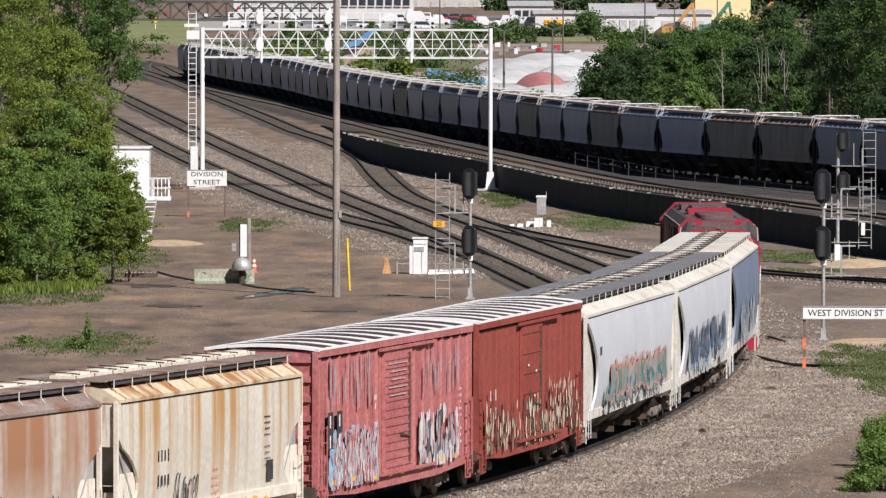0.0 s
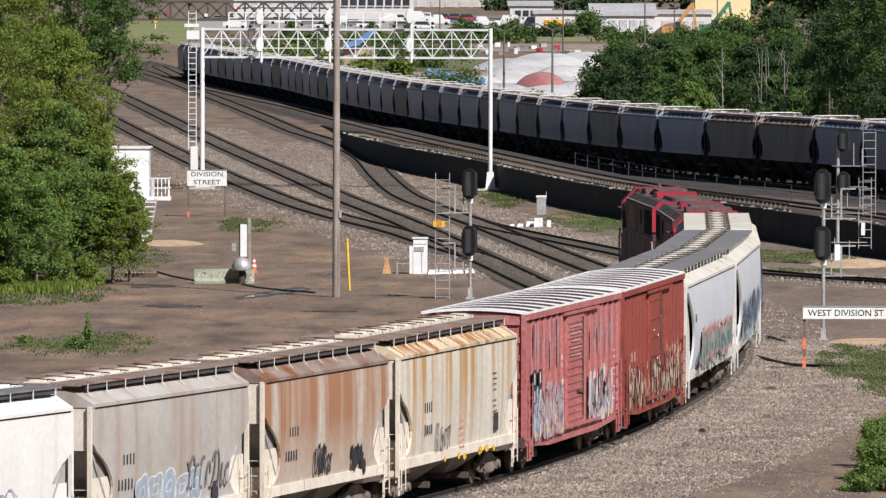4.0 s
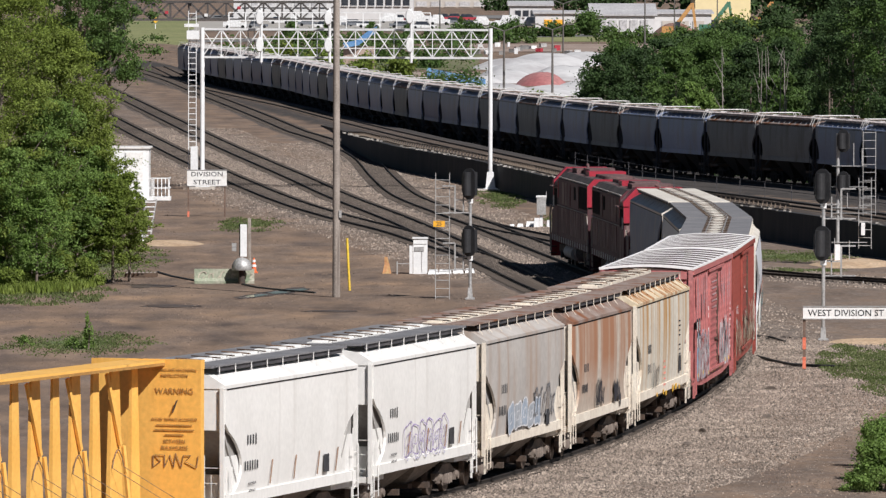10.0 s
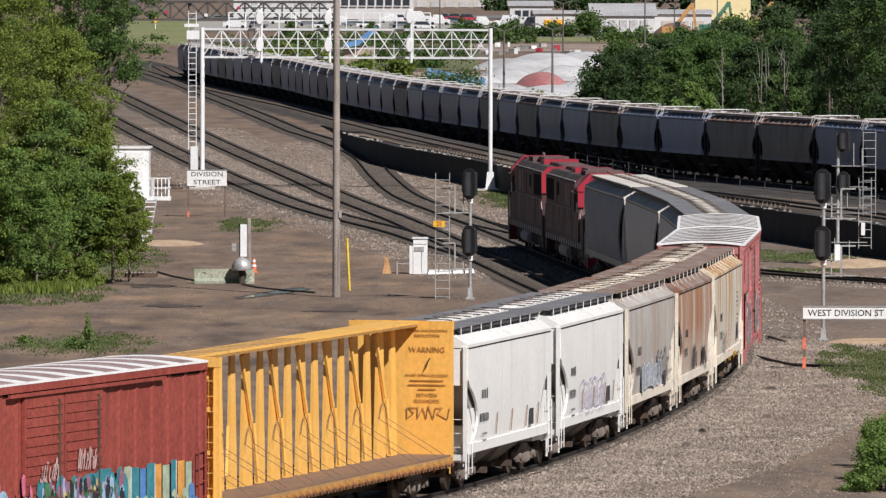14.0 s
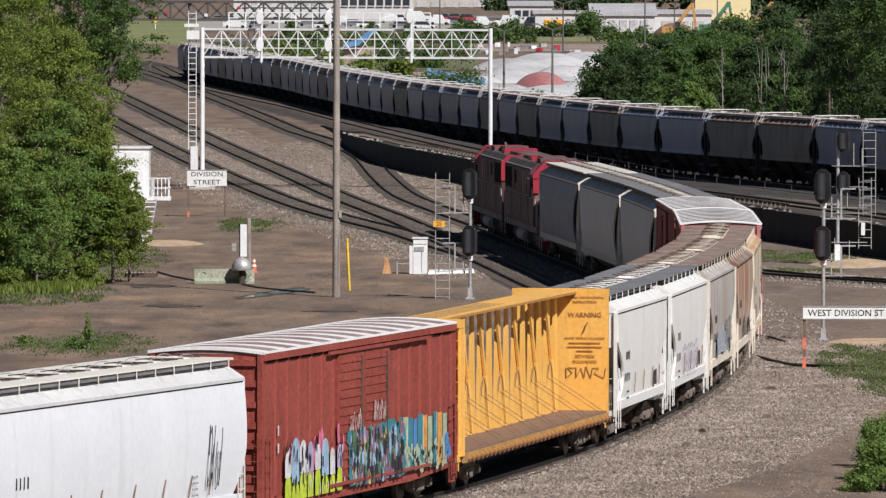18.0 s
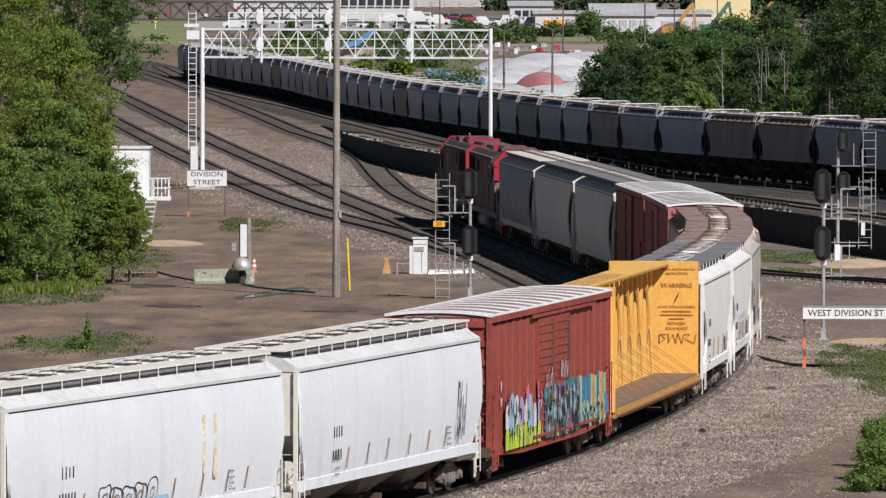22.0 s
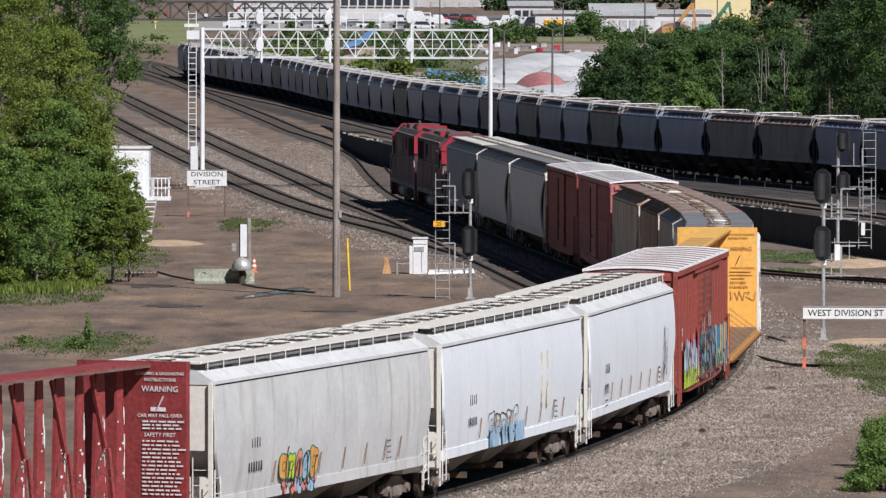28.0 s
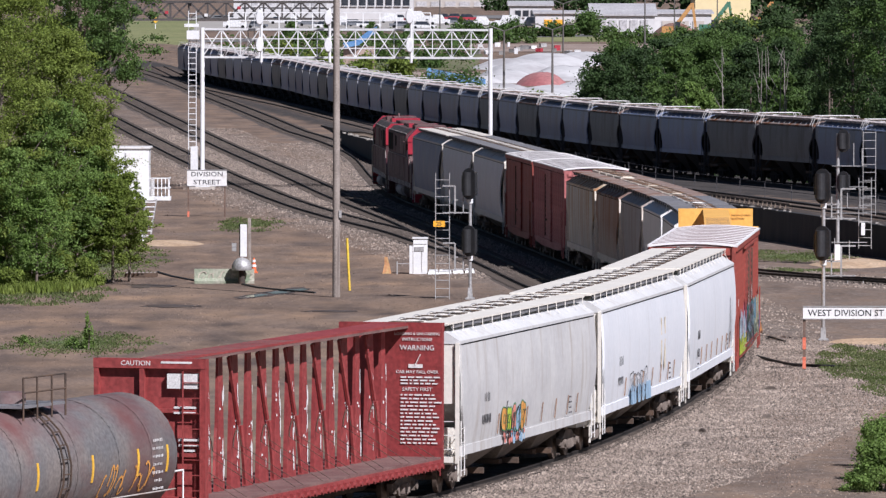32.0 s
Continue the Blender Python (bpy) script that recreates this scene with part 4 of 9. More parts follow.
        for sx in (-1, 1):
            part("roof_edge", edge, rib, car, m=pose(sx * (hl - 0.24), 0, 0))
    for sx in (-1, 1):
        e = sx * (hl - 0.25)
        for i in range(7):
            part("end_corrugation", Shape().box(e + sx * 0.03, 0, zb + 0.3 + (ze - zb - 0.5) * i / 6, 0.08, 2.6, 0.16), endmat or body, car)
        ladder("end_ladder", car, body, e + sx * 0.14, -1.15, 0.7, 2.7, "y", 0.45)
        part("end_sill", Shape().box(e + sx * 0.08, 0, 0.92, 0.2, 2.9, 0.28), STEEL_DARK, car)
        for y in (-1, 1):
            part("corner_post", Shape().box(e + sx * 0.02, y * 1.42, (zb + ze) / 2, 0.12, 0.14, ze - zb), body, car)
            part("sill_step", Shape().box(sx * (hl - 0.62), y * 1.5, 0.42, 0.45, 0.05, 0.04).box(sx * (hl - 0.84), y * 1.5, 0.65, 0.04, 0.05, 0.5).box(sx * (hl - 0.40), y * 1.5, 0.65, 0.04, 0.05, 0.5), body, car)
    part("centre_sill", Shape().box(0, 0, 0.78, L - 1.0, 0.5, 0.4), STEEL_DARK, car)
    part("brake_wheel", Shape().tube((-hl + 0.02, 0.6, 2.2), (-hl + 0.07, 0.6, 2.2), 0.27, n=14), STEEL_DARK, car)
    running_gear(car, L, 2.5)
    return car


SILL_YELLOW = surf("grimy_yellow_sill_paint", (0.52, 0.29, 0.08), (0.34, 0.20, 0.085), 1.6, 9, 0.75, fine=0.2)


def centerbeam(label, L, H, body, m=None):
    car = thing("centerbeam_flatcar", label, "flatcar", m)
    hl = L / 2
    part("deck", Shape().box(0, 0, 1.08, L - 1.0, 2.86, 0.1), DECK if body == YELLOW else DECK_RED, car)
    for y in (-1, 1):
        part("side_sill", Shape().box(0, y * 1.42, 0.94, L - 0.9, 0.1, 0.26), SILL_YELLOW if body == YELLOW else body, car)
        n = int(L / 0.62)
        win = Shape().box(0, 0, 0, 0.2, 0.12, 0.16).tube((0, y * 0.05, -0.02), (0, y * 0.12, -0.02), 0.075, n=8).mesh("winch", WINCH if body == YELLOW else body)
        for i in range(n):
            part("winch", win, body, car, m=pose(-hl + 0.9 + (L - 1.8) * i / (n - 1), y * 1.5, 0.92))
    part("centre_sill", Shape().add([(x, y, z) for y in (-0.4, 0.4) for x, z in ((-hl + 1, 1.0), (hl - 1, 1.0), (hl - 4.5, 0.45), (-hl + 4.5, 0.45))],
                                    [(0, 1, 2, 3), (4, 7, 6, 5), (0, 4, 5, 1), (1, 5, 6, 2), (2, 6, 7, 3), (3, 7, 4, 0)]), STEEL_DARK, car)
    for sx in (-1, 1):
        e = sx * (hl - 0.45)
        bh = part("bulkhead", Shape().box(e, 0, (1.0 + H) / 2, 0.1, 2.9, H - 1.0), body, car)
        for i in range(4):
            part("stiffener", Shape().box(e + sx * 0.1, 0, 1.3 + (H - 1.5) * i / 3, 0.14, 2.86, 0.1), body, bh)
        part("header", Shape().box(e + sx * 0.13, 0, H - 0.12, 0.16, 2.9, 0.24), body, bh)
        for y in (-1.38, 0.2, 1.38):
            part("stiffener", Shape().box(e + sx * 0.12, y, (1.0 + H) / 2, 0.16, 0.12, H - 1.0), body, bh)
        part("end_platform", Shape().box(sx * (hl - 0.2), 0, 0.95, 0.5, 2.7, 0.2), body, car)
        ladder("end_ladder", car, body, e + sx * 0.24, -1.1, 0.6, H - 0.3, "y", 0.45, r=0.014)
    n = int(L / 1.3)
    xs = [-hl + 1.1 + (L - 2.4) * i / (n - 1) for i in range(n)]
    faces = [(0, 1, 2, 3), (4, 7, 6, 5), (0, 4, 5, 1), (1, 5, 6, 2), (2, 6, 7, 3), (3, 7, 4, 0)]
    wide, slim = [Shape().add([(sx * w, y, z) for sx in (-1, 1) for w, y, z in ((w0, -0.06, 1.13), (w0, 0.06, 1.13), (w1, 0.03, H - 0.12), (w1, -0.03, H - 0.12))], faces).mesh("post", body) for w0, w1 in ((0.42, 0.25), (0.30, 0.18))]
    for i, x in enumerate(xs):
        part("post", wide if i % 2 else slim, body, car, m=pose(x, 0, 0))
    for i in range(1, n - 1, 2):
        x = xs[i]
        if x > -0.18 * L:
            upper, lower = ((x - 0.65, H - 0.25), (x + 0.1, 2.75)), ((x + 0.42, 2.7), (x + 0.68, 1.2))
        else:
            upper, lower = ((x - 0.05, H - 0.45), (x - 0.5, 3.2)), ((x + 0.72, 2.75), (x + 0.42, 1.5))
        for (xa, za), (xb, zb2) in (upper, lower):
            part("brace", Shape().bar((xa, -0.07, za), (xb, -0.12, zb2), 0.07, 0.11), body, car)
    worn = LETTER_FADED if body == YELLOW else DECK_RED
    cut = -hl + 0.52 * L
    part("top_chord", Shape().box((cut + hl - 0.5) / 2, 0, H - 0.05, hl - 0.5 - cut, 1.0, 0.06), body, car)
    for y in (-1, 1):
        part("chord_rail", Shape().box((cut - hl + 0.5) / 2, y * 0.47, H - 0.058, cut + hl - 0.5, 0.07, 0.06), body, car)
        part("chord_flange", Shape().box(0, y * 0.48, H - 0.115, L - 1.0, 0.05, 0.07), worn, car)
    # Added plate whose dark colour paints the shade in the slat gaps.
    part("chord_web", Shape().box((cut - hl + 0.6) / 2, 0, H - 0.034, cut + hl - 0.7, 0.87, 0.012), DECK if body == YELLOW else DECK_RED, car)
    for i in range(17):
        part("chord_slat", Shape().box(-hl + 0.7 + (cut + hl - 0.8) * i / 16, 0, H - 0.042, 0.27, 0.87, 0.036), body, car)
    cable = DECK if body == YELLOW else STEEL_DARK
    for i in range(1, n, 2):
        x, y0 = xs[i], -0.1
        loop = [(x - 0.36, 2.2), (x - 0.27, 2.42), (x - 0.07, 2.62), (x + 0.07, 2.62), (x + 0.27, 2.42), (x + 0.36, 2.2)]
        s = Shape()
        for (xa, za), (xb, zb2) in zip(loop, loop[1:]):
            s.tube((xa, y0, za), (xb, y0, zb2), 0.015, n=5, caps=False)
        part("cable_loop", s, cable, car)
        for dx in (-0.36, 0.36):
            part("tie_cable", Shape().tube((x + dx, y0, 2.2), (x + dx + 1.1, -1.42, 1.15), 0.008, n=4, caps=False), cable, car)
    running_gear(car, L, 2.9)
    return car


def tankcar(label, L, m=None):
    car = thing("tank_car", label, "tank car", m)
    hl, R, zc = L / 2, 1.5, 2.52
    rings = []
    for x, r in [(-hl + 0.3, 0.05), (-hl + 0.35, 0.6), (-hl + 0.5, 1.05), (-hl + 0.75, 1.36), (-hl + 1.05, R), (0, R), (hl - 1.05, R), (hl - 0.75, 1.36), (hl - 0.5, 1.05), (hl - 0.35, 0.6), (hl - 0.3, 0.05)]:
        rings.append([(x, r * math.cos(a), zc + r * math.sin(a)) for a in [6.2832 * i / 32 for i in range(32)]])
    part("shell", Shape().loft(rings, smooth=True), TANKM, car)
    for x in (-5.2, -2.6, 0.9, 3.5, 5.6):
        part("shell_band", Shape().tube((x - 0.04, 0, zc), (x + 0.04, 0, zc), R + 0.012, n=32, caps=False), TANKM, car)
    for x in (-4.6, -1.6, 1.8, 4.7, hl - 1.7):
        for y in (-1, 1):
            s = Shape()
            for i in range(4):
                a0, a1 = -0.25 + i * 0.11, -0.25 + (i + 1) * 0.11
                s.bar((x, y * (R + 0.01) * math.cos(a0), zc + R * math.sin(a0)), (x, y * (R + 0.01) * math.cos(a1), zc + R * math.sin(a1)), 0.09, 0.02)
            part("reflective_stripe", s, SAFETY, car)
    part("dome", Shape().tube((0, 0, zc + R - 0.1), (0, 0, zc + R + 0.35), 0.5, 0.48, 18), TANKM, car)
    pl = part("top_platform", Shape().box(0, 0, zc + R + 0.06, 2.6, 2.0, 0.06), ROOF_GREY, car)
    for x in (-1.3, -0.45, 0.45, 1.3):
        for y in (-1.0, 1.0):
            part("rail_post", Shape().tube((x, y, zc + R - 0.25), (x, y, zc + R + 0.75), 0.025, n=6), STEEL_DARK, pl)
    for y in (-1.0, 1.0):
        for z in (0.4, 0.75):
            part("hand_rail", Shape().tube((-1.3, y, zc + R + z), (1.3, y, zc + R + z), 0.022, n=6), STEEL_DARK, pl)
    for y in (-1, 1):
        s = Shape()
        for k in (-0.22, 0.22):
            for i in range(7):
                a0, a1 = -0.75 + i * 0.28, -0.75 + (i + 1) * 0.28
                s.bar((k, y * (R + 0.1) * math.cos(a0), zc + (R + 0.1) * math.sin(a0)), (k, y * (R + 0.1) * math.cos(a1), zc + (R + 0.1) * math.sin(a1)), 0.04)
        lad = part("ladder", s, STEEL_DARK, car)
        for i in range(9):
            a = -0.7 + i * 0.22
            part("rung", Shape().bar((-0.22, y * (R + 0.1) * math.cos(a), zc + (R + 0.1) * math.sin(a)), (0.22, y * (R + 0.1) * math.cos(a), zc + (R + 0.1) * math.sin(a)), 0.03), STEEL_DARK, lad)
        part("grab_rail", Shape().tube((-hl + 1.2, y * 1.5, 1.7), (hl - 1.2, y * 1.5, 1.7), 0.02, n=5), GREY, car)
    for sx in (-1, 1):
        part("saddle", Shape().box(sx * (hl - 2.2), 0, 1.05, 0.9, 2.2, 0.5), STEEL_DARK, car)
        part("end_platform", Shape().box(sx * (hl - 0.45), 0, 0.95, 1.0, 2.8, 0.12), STEEL_DARK, car)
        part("end_rail", Shape().tube((sx * (hl - 0.3), -1.35, 1.0), (sx * (hl - 0.3), -1.35, 2.1), 0.025, n=5).tube((sx * (hl - 0.3), 1.35, 1.0), (sx * (hl - 0.3), 1.35, 2.1), 0.025, n=5).tube((sx * (hl - 0.3), -1.35, 2.1), (sx * (hl - 0.9), -1.35, 2.1), 0.025, n=5), GALV, car)
    part("centre_sill", Shape().box(0, 0, 0.82, L - 1.0, 0.5, 0.36), STEEL_DARK, car)
    stencil(car, hl - 2.3, -1.5, 2.95, [6, 7, 7, 6, 7, 5, 7], INK_WHITE, 0.13, seed=5)
    strokes("paint_scrawl", car, G_ORANGE, hl - 6.0, hl - 2.6, 1.75, 2.5, lambda z: -math.sqrt(max(0.0, 2.27 - (z - zc) ** 2)), 9, 77, 0.06)
    running_gear(car, L, 2.2)
    return car


def locomotive(label, L, front, cab_paint, m=None):
    """A hood diesel; front is +1 when the cab leads (+x), -1 when it trails."""
    car = thing("diesel_locomotive", label, "locomotive", m)
    hl, F = L / 2, front
    bx = lambda a, b, y0, y1, z0, z1: Shape().box(F * (a + b) / 2, (y0 + y1) / 2, (z0 + z1) / 2, abs(b - a), y1 - y0, z1 - z0)
    part("underframe", bx(-hl + 0.4, hl - 0.4, -1.5, 1.5, 1.1, 1.45), LOCO_SHADED_DIRTY, car)
    part("fuel_tank", Shape().prism([(-1.2, 0.42), (-1.42, 0.7), (-1.42, 1.05), (1.42, 1.05), (1.42, 0.7), (1.2, 0.42)], -2.6, 2.6), TANKM, car)
    for y in (-1.28, 1.28):
        part("air_tank", Shape().tube((-1.9, y, 0.78), (1.9, y, 0.78), 0.3, n=14), GREY, car)
    cowl = [(-1.5, 1.45), (-1.5, 4.08), (-1.2, 4.38), (1.2, 4.38), (1.5, 4.08), (1.5, 1.45)]
    part("cowl_body", Shape().prism(cowl, F * (-hl + 0.9), F * (hl - 4.6)), LOCO_SHADED_DIRTY, car)
    # Bright red stops at the upper part, painting where the sun reaches.
    rim = [(-1.52, 3.15), (-1.52, 4.1), (-1.21, 4.42), (1.21, 4.42), (1.52, 4.1), (1.52, 3.15)]
    part("rear_frame", Shape().prism(rim, F * (-hl + 0.82), F * (-hl + 1.0)), LOCO_RED, car, "bright red end frame, painted only over its sunlit upper part")
    part("rear_panel", bx(-hl + 0.76, -hl + 0.84, -1.18, 1.18, 1.5, 3.95), LOCO_SHADED_DIRTY, car)
    for y in (-1, 1):
        lo, hi = min(y * 1.49, y * 1.525), max(y * 1.49, y * 1.525)
        part("radiator_opening", bx(-hl + 1.25, -hl + 4.9, lo, hi, 3.0, 4.0), BLACK, car)
        part("radiator_opening", bx(-hl + 6.6, -hl + 7.4, lo, hi, 3.3, 3.9), BLACK, car)
        for i in range(9):
            x = -hl + 1.2 + i * 1.38
            part("cowl_panel", bx(x, x + 1.26, lo, hi, 1.62, 2.78), LOCO_GRIME if i % 4 != 2 else LOCO_SHADED_DIRTY, car)
        for i in range(6):
            x = -hl + 5.1 + i * 1.38
            if i not in (1, 2):
                part("cowl_panel", bx(x, x + 1.26, lo, hi, 2.95, 3.98), LOCO_GRIME if i % 3 else LOCO_SHADED_DIRTY, car)
        part("eave_rail", Shape().tube((F * (-hl + 1.0), y * 1.46, 4.16), (F * (hl - 4.6), y * 1.46, 4.16), 0.03, n=6), GREY, car)
        part("red_stripe", bx(hl - 4.85, hl - 4.65, min(y * 1.48, y * 1.53), max(y * 1.48, y * 1.53), 3.2, 4.0), LOCO_RED, car)
        for x in (-hl + 0.55, -hl + 1.0, hl - 0.6, hl - 1.1):
            part("grab_rail", Shape().tube((F * x, y * 1.5, 0.55), (F * x, y * 1.53, 2.3), 0.025, n=6).tube((F * x, y * 1.53, 2.3), (F * (x + (0.4 if x < 0 else -0.4)), y * 1.53, 2.75), 0.025, n=6), GREY, car)
        st = Shape()
        for i in range(16):
            st.box(F * (-hl + 1.2 + i * 1.12), y * 1.515, 1.26, 0.22, 0.03, 0.26)
        tagged(part("sill_marks", st, PALE, car), kind="stuff")
    for i in range(3):
        x = F * (-hl + 2.2 + i * 1.6)
        part("cooling_fan", Shape().tube((x, 0, 4.36), (x, 0, 4.54), 0.72, 0.68, 18), LOCO_ROOF, car)
    part("roof_walk", bx(-hl + 1.05, hl - 4.6, -1.19, 1.19, 4.37, 4.4), LOCO_SOOT, car, "soot-black roof deck")
    for y in (-1, 1):
        part("roof_edge", Shape().add([(F * (-hl + 1.05), y * 1.51, 4.085), (F * (hl - 4.62), y * 1.51, 4.085), (F * (hl - 4.62), y * 1.2, 4.395), (F * (-hl + 1.05), y * 1.2, 4.395)], [(0, 1, 2, 3)]), LOCO_SOOT, car)
    part("roof_housing", bx(-hl + 6.9, -hl + 8.6, -0.85, 0.85, 4.36, 4.62), LOCO_RED, car)
    part("exhaust_silencer", bx(-0.6, 2.3, -0.6, 0.6, 4.36, 4.66), LOCO_ROOF, car)
    part("brake_grid_housing", bx(hl - 7.6, hl - 5.4, -0.9, 0.9, 4.36, 4.62), LOCO_ROOF, car)
    for y in (-0.95, 0.95):
        part("roof_edge_walk", bx(-hl + 1.0, hl - 4.7, y - 0.1, y + 0.1, 4.37, 4.41), LOCO_ROOF, car)
    cab = part("cab", Shape().prism([(-1.52, 1.45), (-1.52, 3.9), (-0.95, 4.5), (0.95, 4.5), (1.52, 3.9), (1.52, 1.45)], F * (hl - 4.6), F * (hl - 2.5)), cab_paint, car)
    part("cab_roof", bx(hl - 4.6, hl - 3.1, -0.93, 0.93, 4.48, 4.52), LOCO_SOOT, cab)
    part("cab_brow", Shape().prism([(-1.56, 3.75), (-1.56, 3.95), (-0.97, 4.58), (0.97, 4.58), (1.56, 3.95), (1.56, 3.75), (1.3, 3.75), (0.85, 4.3), (-0.85, 4.3), (-1.3, 3.75)], F * (hl - 3.1), F * (hl - 2.35)), LOCO_RED, car)
    # Red only on the upper corners, as if sunlit; darker red below.
    for y in (-1.4, 1.4):
        part("cab_corner", Shape().box(F * (hl - 2.5), y, 3.4, 0.2, 0.28, 0.75), LOCO_RED, car)
    for y in (-1, 1):
        lo, hi = min(y * 1.5, y * 1.54), max(y * 1.5, y * 1.54)
        part("side_window", bx(hl - 4.3, hl - 3.0, lo, hi, 2.8, 3.6), BLACK, cab)
        part("sun_visor", Shape().bar((F * (hl - 4.4), y * 1.58, 3.72), (F * (hl - 2.9), y * 1.58, 3.72), 0.36, 0.04), LOCO_ROOF, cab)
        part("number_board", bx(hl - 2.5, hl - 2.42, min(y * 0.35, y * 0.95), max(y * 0.35, y * 0.95), 3.95, 4.25), INK_WHITE, cab)
        part("windscreen", bx(hl - 2.52, hl - 2.46, min(y * 0.15, y * 1.2), max(y * 0.15, y * 1.2), 3.0, 3.75), BLACK, cab)
    for y in (-1, 1):
        part("number_plate", bx(hl - 2.95, hl - 2.75, min(y * 1.53, y * 1.57), max(y * 1.53, y * 1.57), 2.75, 3.25), INK_WHITE, car, "small white plate")
    part("nose", Shape().prism([(-1.45, 1.45), (-1.45, 2.5), (-1.0, 2.95), (1.0, 2.95), (1.45, 2.5), (1.45, 1.45)], F * (hl - 2.5), F * (hl - 0.8)), LOCO_SHADED_DIRTY, car)
    part("headlight", Shape().tube((F * (hl - 2.45), 0.18, 4.1), (F * (hl - 2.35), 0.18, 4.1), 0.14, n=12).tube((F * (hl - 2.45), -0.18, 4.1), (F * (hl - 2.35), -0.18, 4.1), 0.14, n=12), GALV, car)
    part("horn", Shape().tube((F * (hl - 4), 0, 4.5), (F * (hl - 3.4), 0, 4.68), 0.04, 0.09, 8), LOCO_ROOF, car)
    for sx in (-1, 1):
        part("pilot", Shape().box(sx * (hl - 0.35), 0, 0.85, 0.12, 2.9, 1.1), LOCO_RED if sx == F else LOCO_SHADED_DIRTY, car)
        part("coupler", COUPLER, STEEL_DARK, car, m=pose(sx * (hl - 0.35), 0, 0, rz=0 if sx > 0 else 180))
        t = part("truck", Shape().box(0, -1.1, 0.75, 4.6, 0.16, 0.35).box(0, 1.1, 0.75, 4.6, 0.16, 0.35).box(0, 0, 0.8, 0.6, 2.2, 0.3).box(-1.0, -1.12, 0.5, 0.5, 0.2, 0.4).box(1.0, -1.12, 0.5, 0.5, 0.2, 0.4).box(-1.0, 1.12, 0.5, 0.5, 0.2, 0.4).box(1.0, 1.12, 0.5, 0.5, 0.2, 0.4), STEEL_DARK, car, m=pose(sx * (hl - 4.1), 0, 0))
        for x in (-1.75, 0, 1.75):
            part("wheelset", WHEELSET, WHEEL, t, m=pose(x, 0, 0.45))
        for y in (-1, 1):
            st = Shape()
            for i in range(4):
                st.box(sx * (hl - 0.8), y * 1.38, 0.45 + 0.32 * i, 0.7, 0.3, 0.04)
            part("steps", st, LOCO_SHADED_DIRTY, car)
    for y in (-1, 1):
        hr = part("handrail", Shape().tube((F * (-hl + 1.0), y * 1.56, 2.85), (F * (hl - 4.8), y * 1.56, 2.85), 0.02, n=6), GREY, car)
        for i in range(6):
            x = F * (-hl + 1.2 + (L - 6.4) * i / 5)
            part("rail_bracket", Shape().bar((x, y * 1.5, 2.85), (x, y * 1.56, 2.85), 0.03), GREY, hr)
    return car


# the moving train, from its head: front and rear of each car along the track at the start
MOVING = []


def couple(car, s_front, s_rear, bogie):
    MOVING.append((car, (s_front + s_rear) / 2, bogie))
    return car


couple(locomotive("sooty red and maroon diesel locomotive with its cab leading", 20.0, 1, LOCO_SHADED_DIRTY), 81.6, 61.6, 6.0)
couple(locomotive("sooty red diesel locomotive coupled back to back, cab trailing", 19.6, -1, LOCO_GRIME), 61.1, 41.5, 5.8)
BIG = dict(body=BIG_WHITE, end=CREAM, trim=PALE, boards=ROOF_GREY, hatch="round", bulge=0.14, bays=4, open_top=3.85, cut=1.6, slope=CREAM, foot=0.1, run=3.6)
c = couple(hopper("long white covered hopper painted in its shade blue-grey, with round roof hatches", 19.8, 4.7, roof=CREAM, **dict(BIG, body=HOP_SHADE, boards=CREAM)), 40.9, 21.1, 8.1)
G_SLATE, G_MIST = paint("paint_slate_blue", (0.13, 0.16, 0.22)), paint("paint_mist", (0.52, 0.56, 0.58))
blobs("graffiti", c, G_MIST, -6, 5, 1.25, 2.4, -1.66, 60, 3, grow=(0.1, 0.3), tall=1.6)
blobs("graffiti", c, G_SLATE, -6, 5, 1.3, 2.6, -1.665, 40, 2, grow=(0.04, 0.12), tall=2.5)
c = couple(hopper("long white covered hopper with blue graffiti along its side", 19.6, 4.7, roof=CREAM, **BIG), 20.5, 0.9, 8.0)
blobs("graffiti", c, G_MIST, -7, 6.5, 1.15, 1.9, -1.62, 60, 4, grow=(0.15, 0.4), tall=0.9)
blobs("graffiti", c, G_SLATE, -7, 6.5, 1.7, 2.6, -1.66, 130, 5, grow=(0.06, 0.22), tall=2.2)
blobs("graffiti", c, G_BLUE, -6.5, 6.0, 1.4, 2.0, -1.668, 24, 104, grow=(0.05, 0.14), tall=1.4)
c = couple(hopper("long white covered hopper with green and coral graffiti", 19.3, 4.7, roof=CREAM, **BIG), 0.2, -19.2, 7.9)
CORAL, GREY_GREEN = paint("paint_faded_coral", (0.62, 0.33, 0.28)), paint("paint_grey_green", (0.26, 0.31, 0.29))
bubbles(c, (GREY_GREEN, paint("paint_dull_green", (0.17, 0.27, 0.22)), GREY_GREEN, paint("paint_ash", (0.36, 0.38, 0.38))), CORAL, -5.6, 6.6, 1.45, 2.4, -1.663, 10, 6, 0.09, wild=0.26, counter=False)
blobs("graffiti", c, CORAL, -5.0, 6.5, 2.3, 2.55, -1.66, 50, 7, grow=(0.04, 0.14), tall=1.5)
blobs("graffiti", c, GREY_GREEN, -6.5, 5.0, 1.35, 1.8, -1.66, 70, 107, grow=(0.1, 0.3), tall=0.9)
blobs("graffiti", c, G_TEAL, -6.0, 5.5, 1.6, 2.0, -1.672, 40, 8, grow=(0.04, 0.14), tall=1.6)
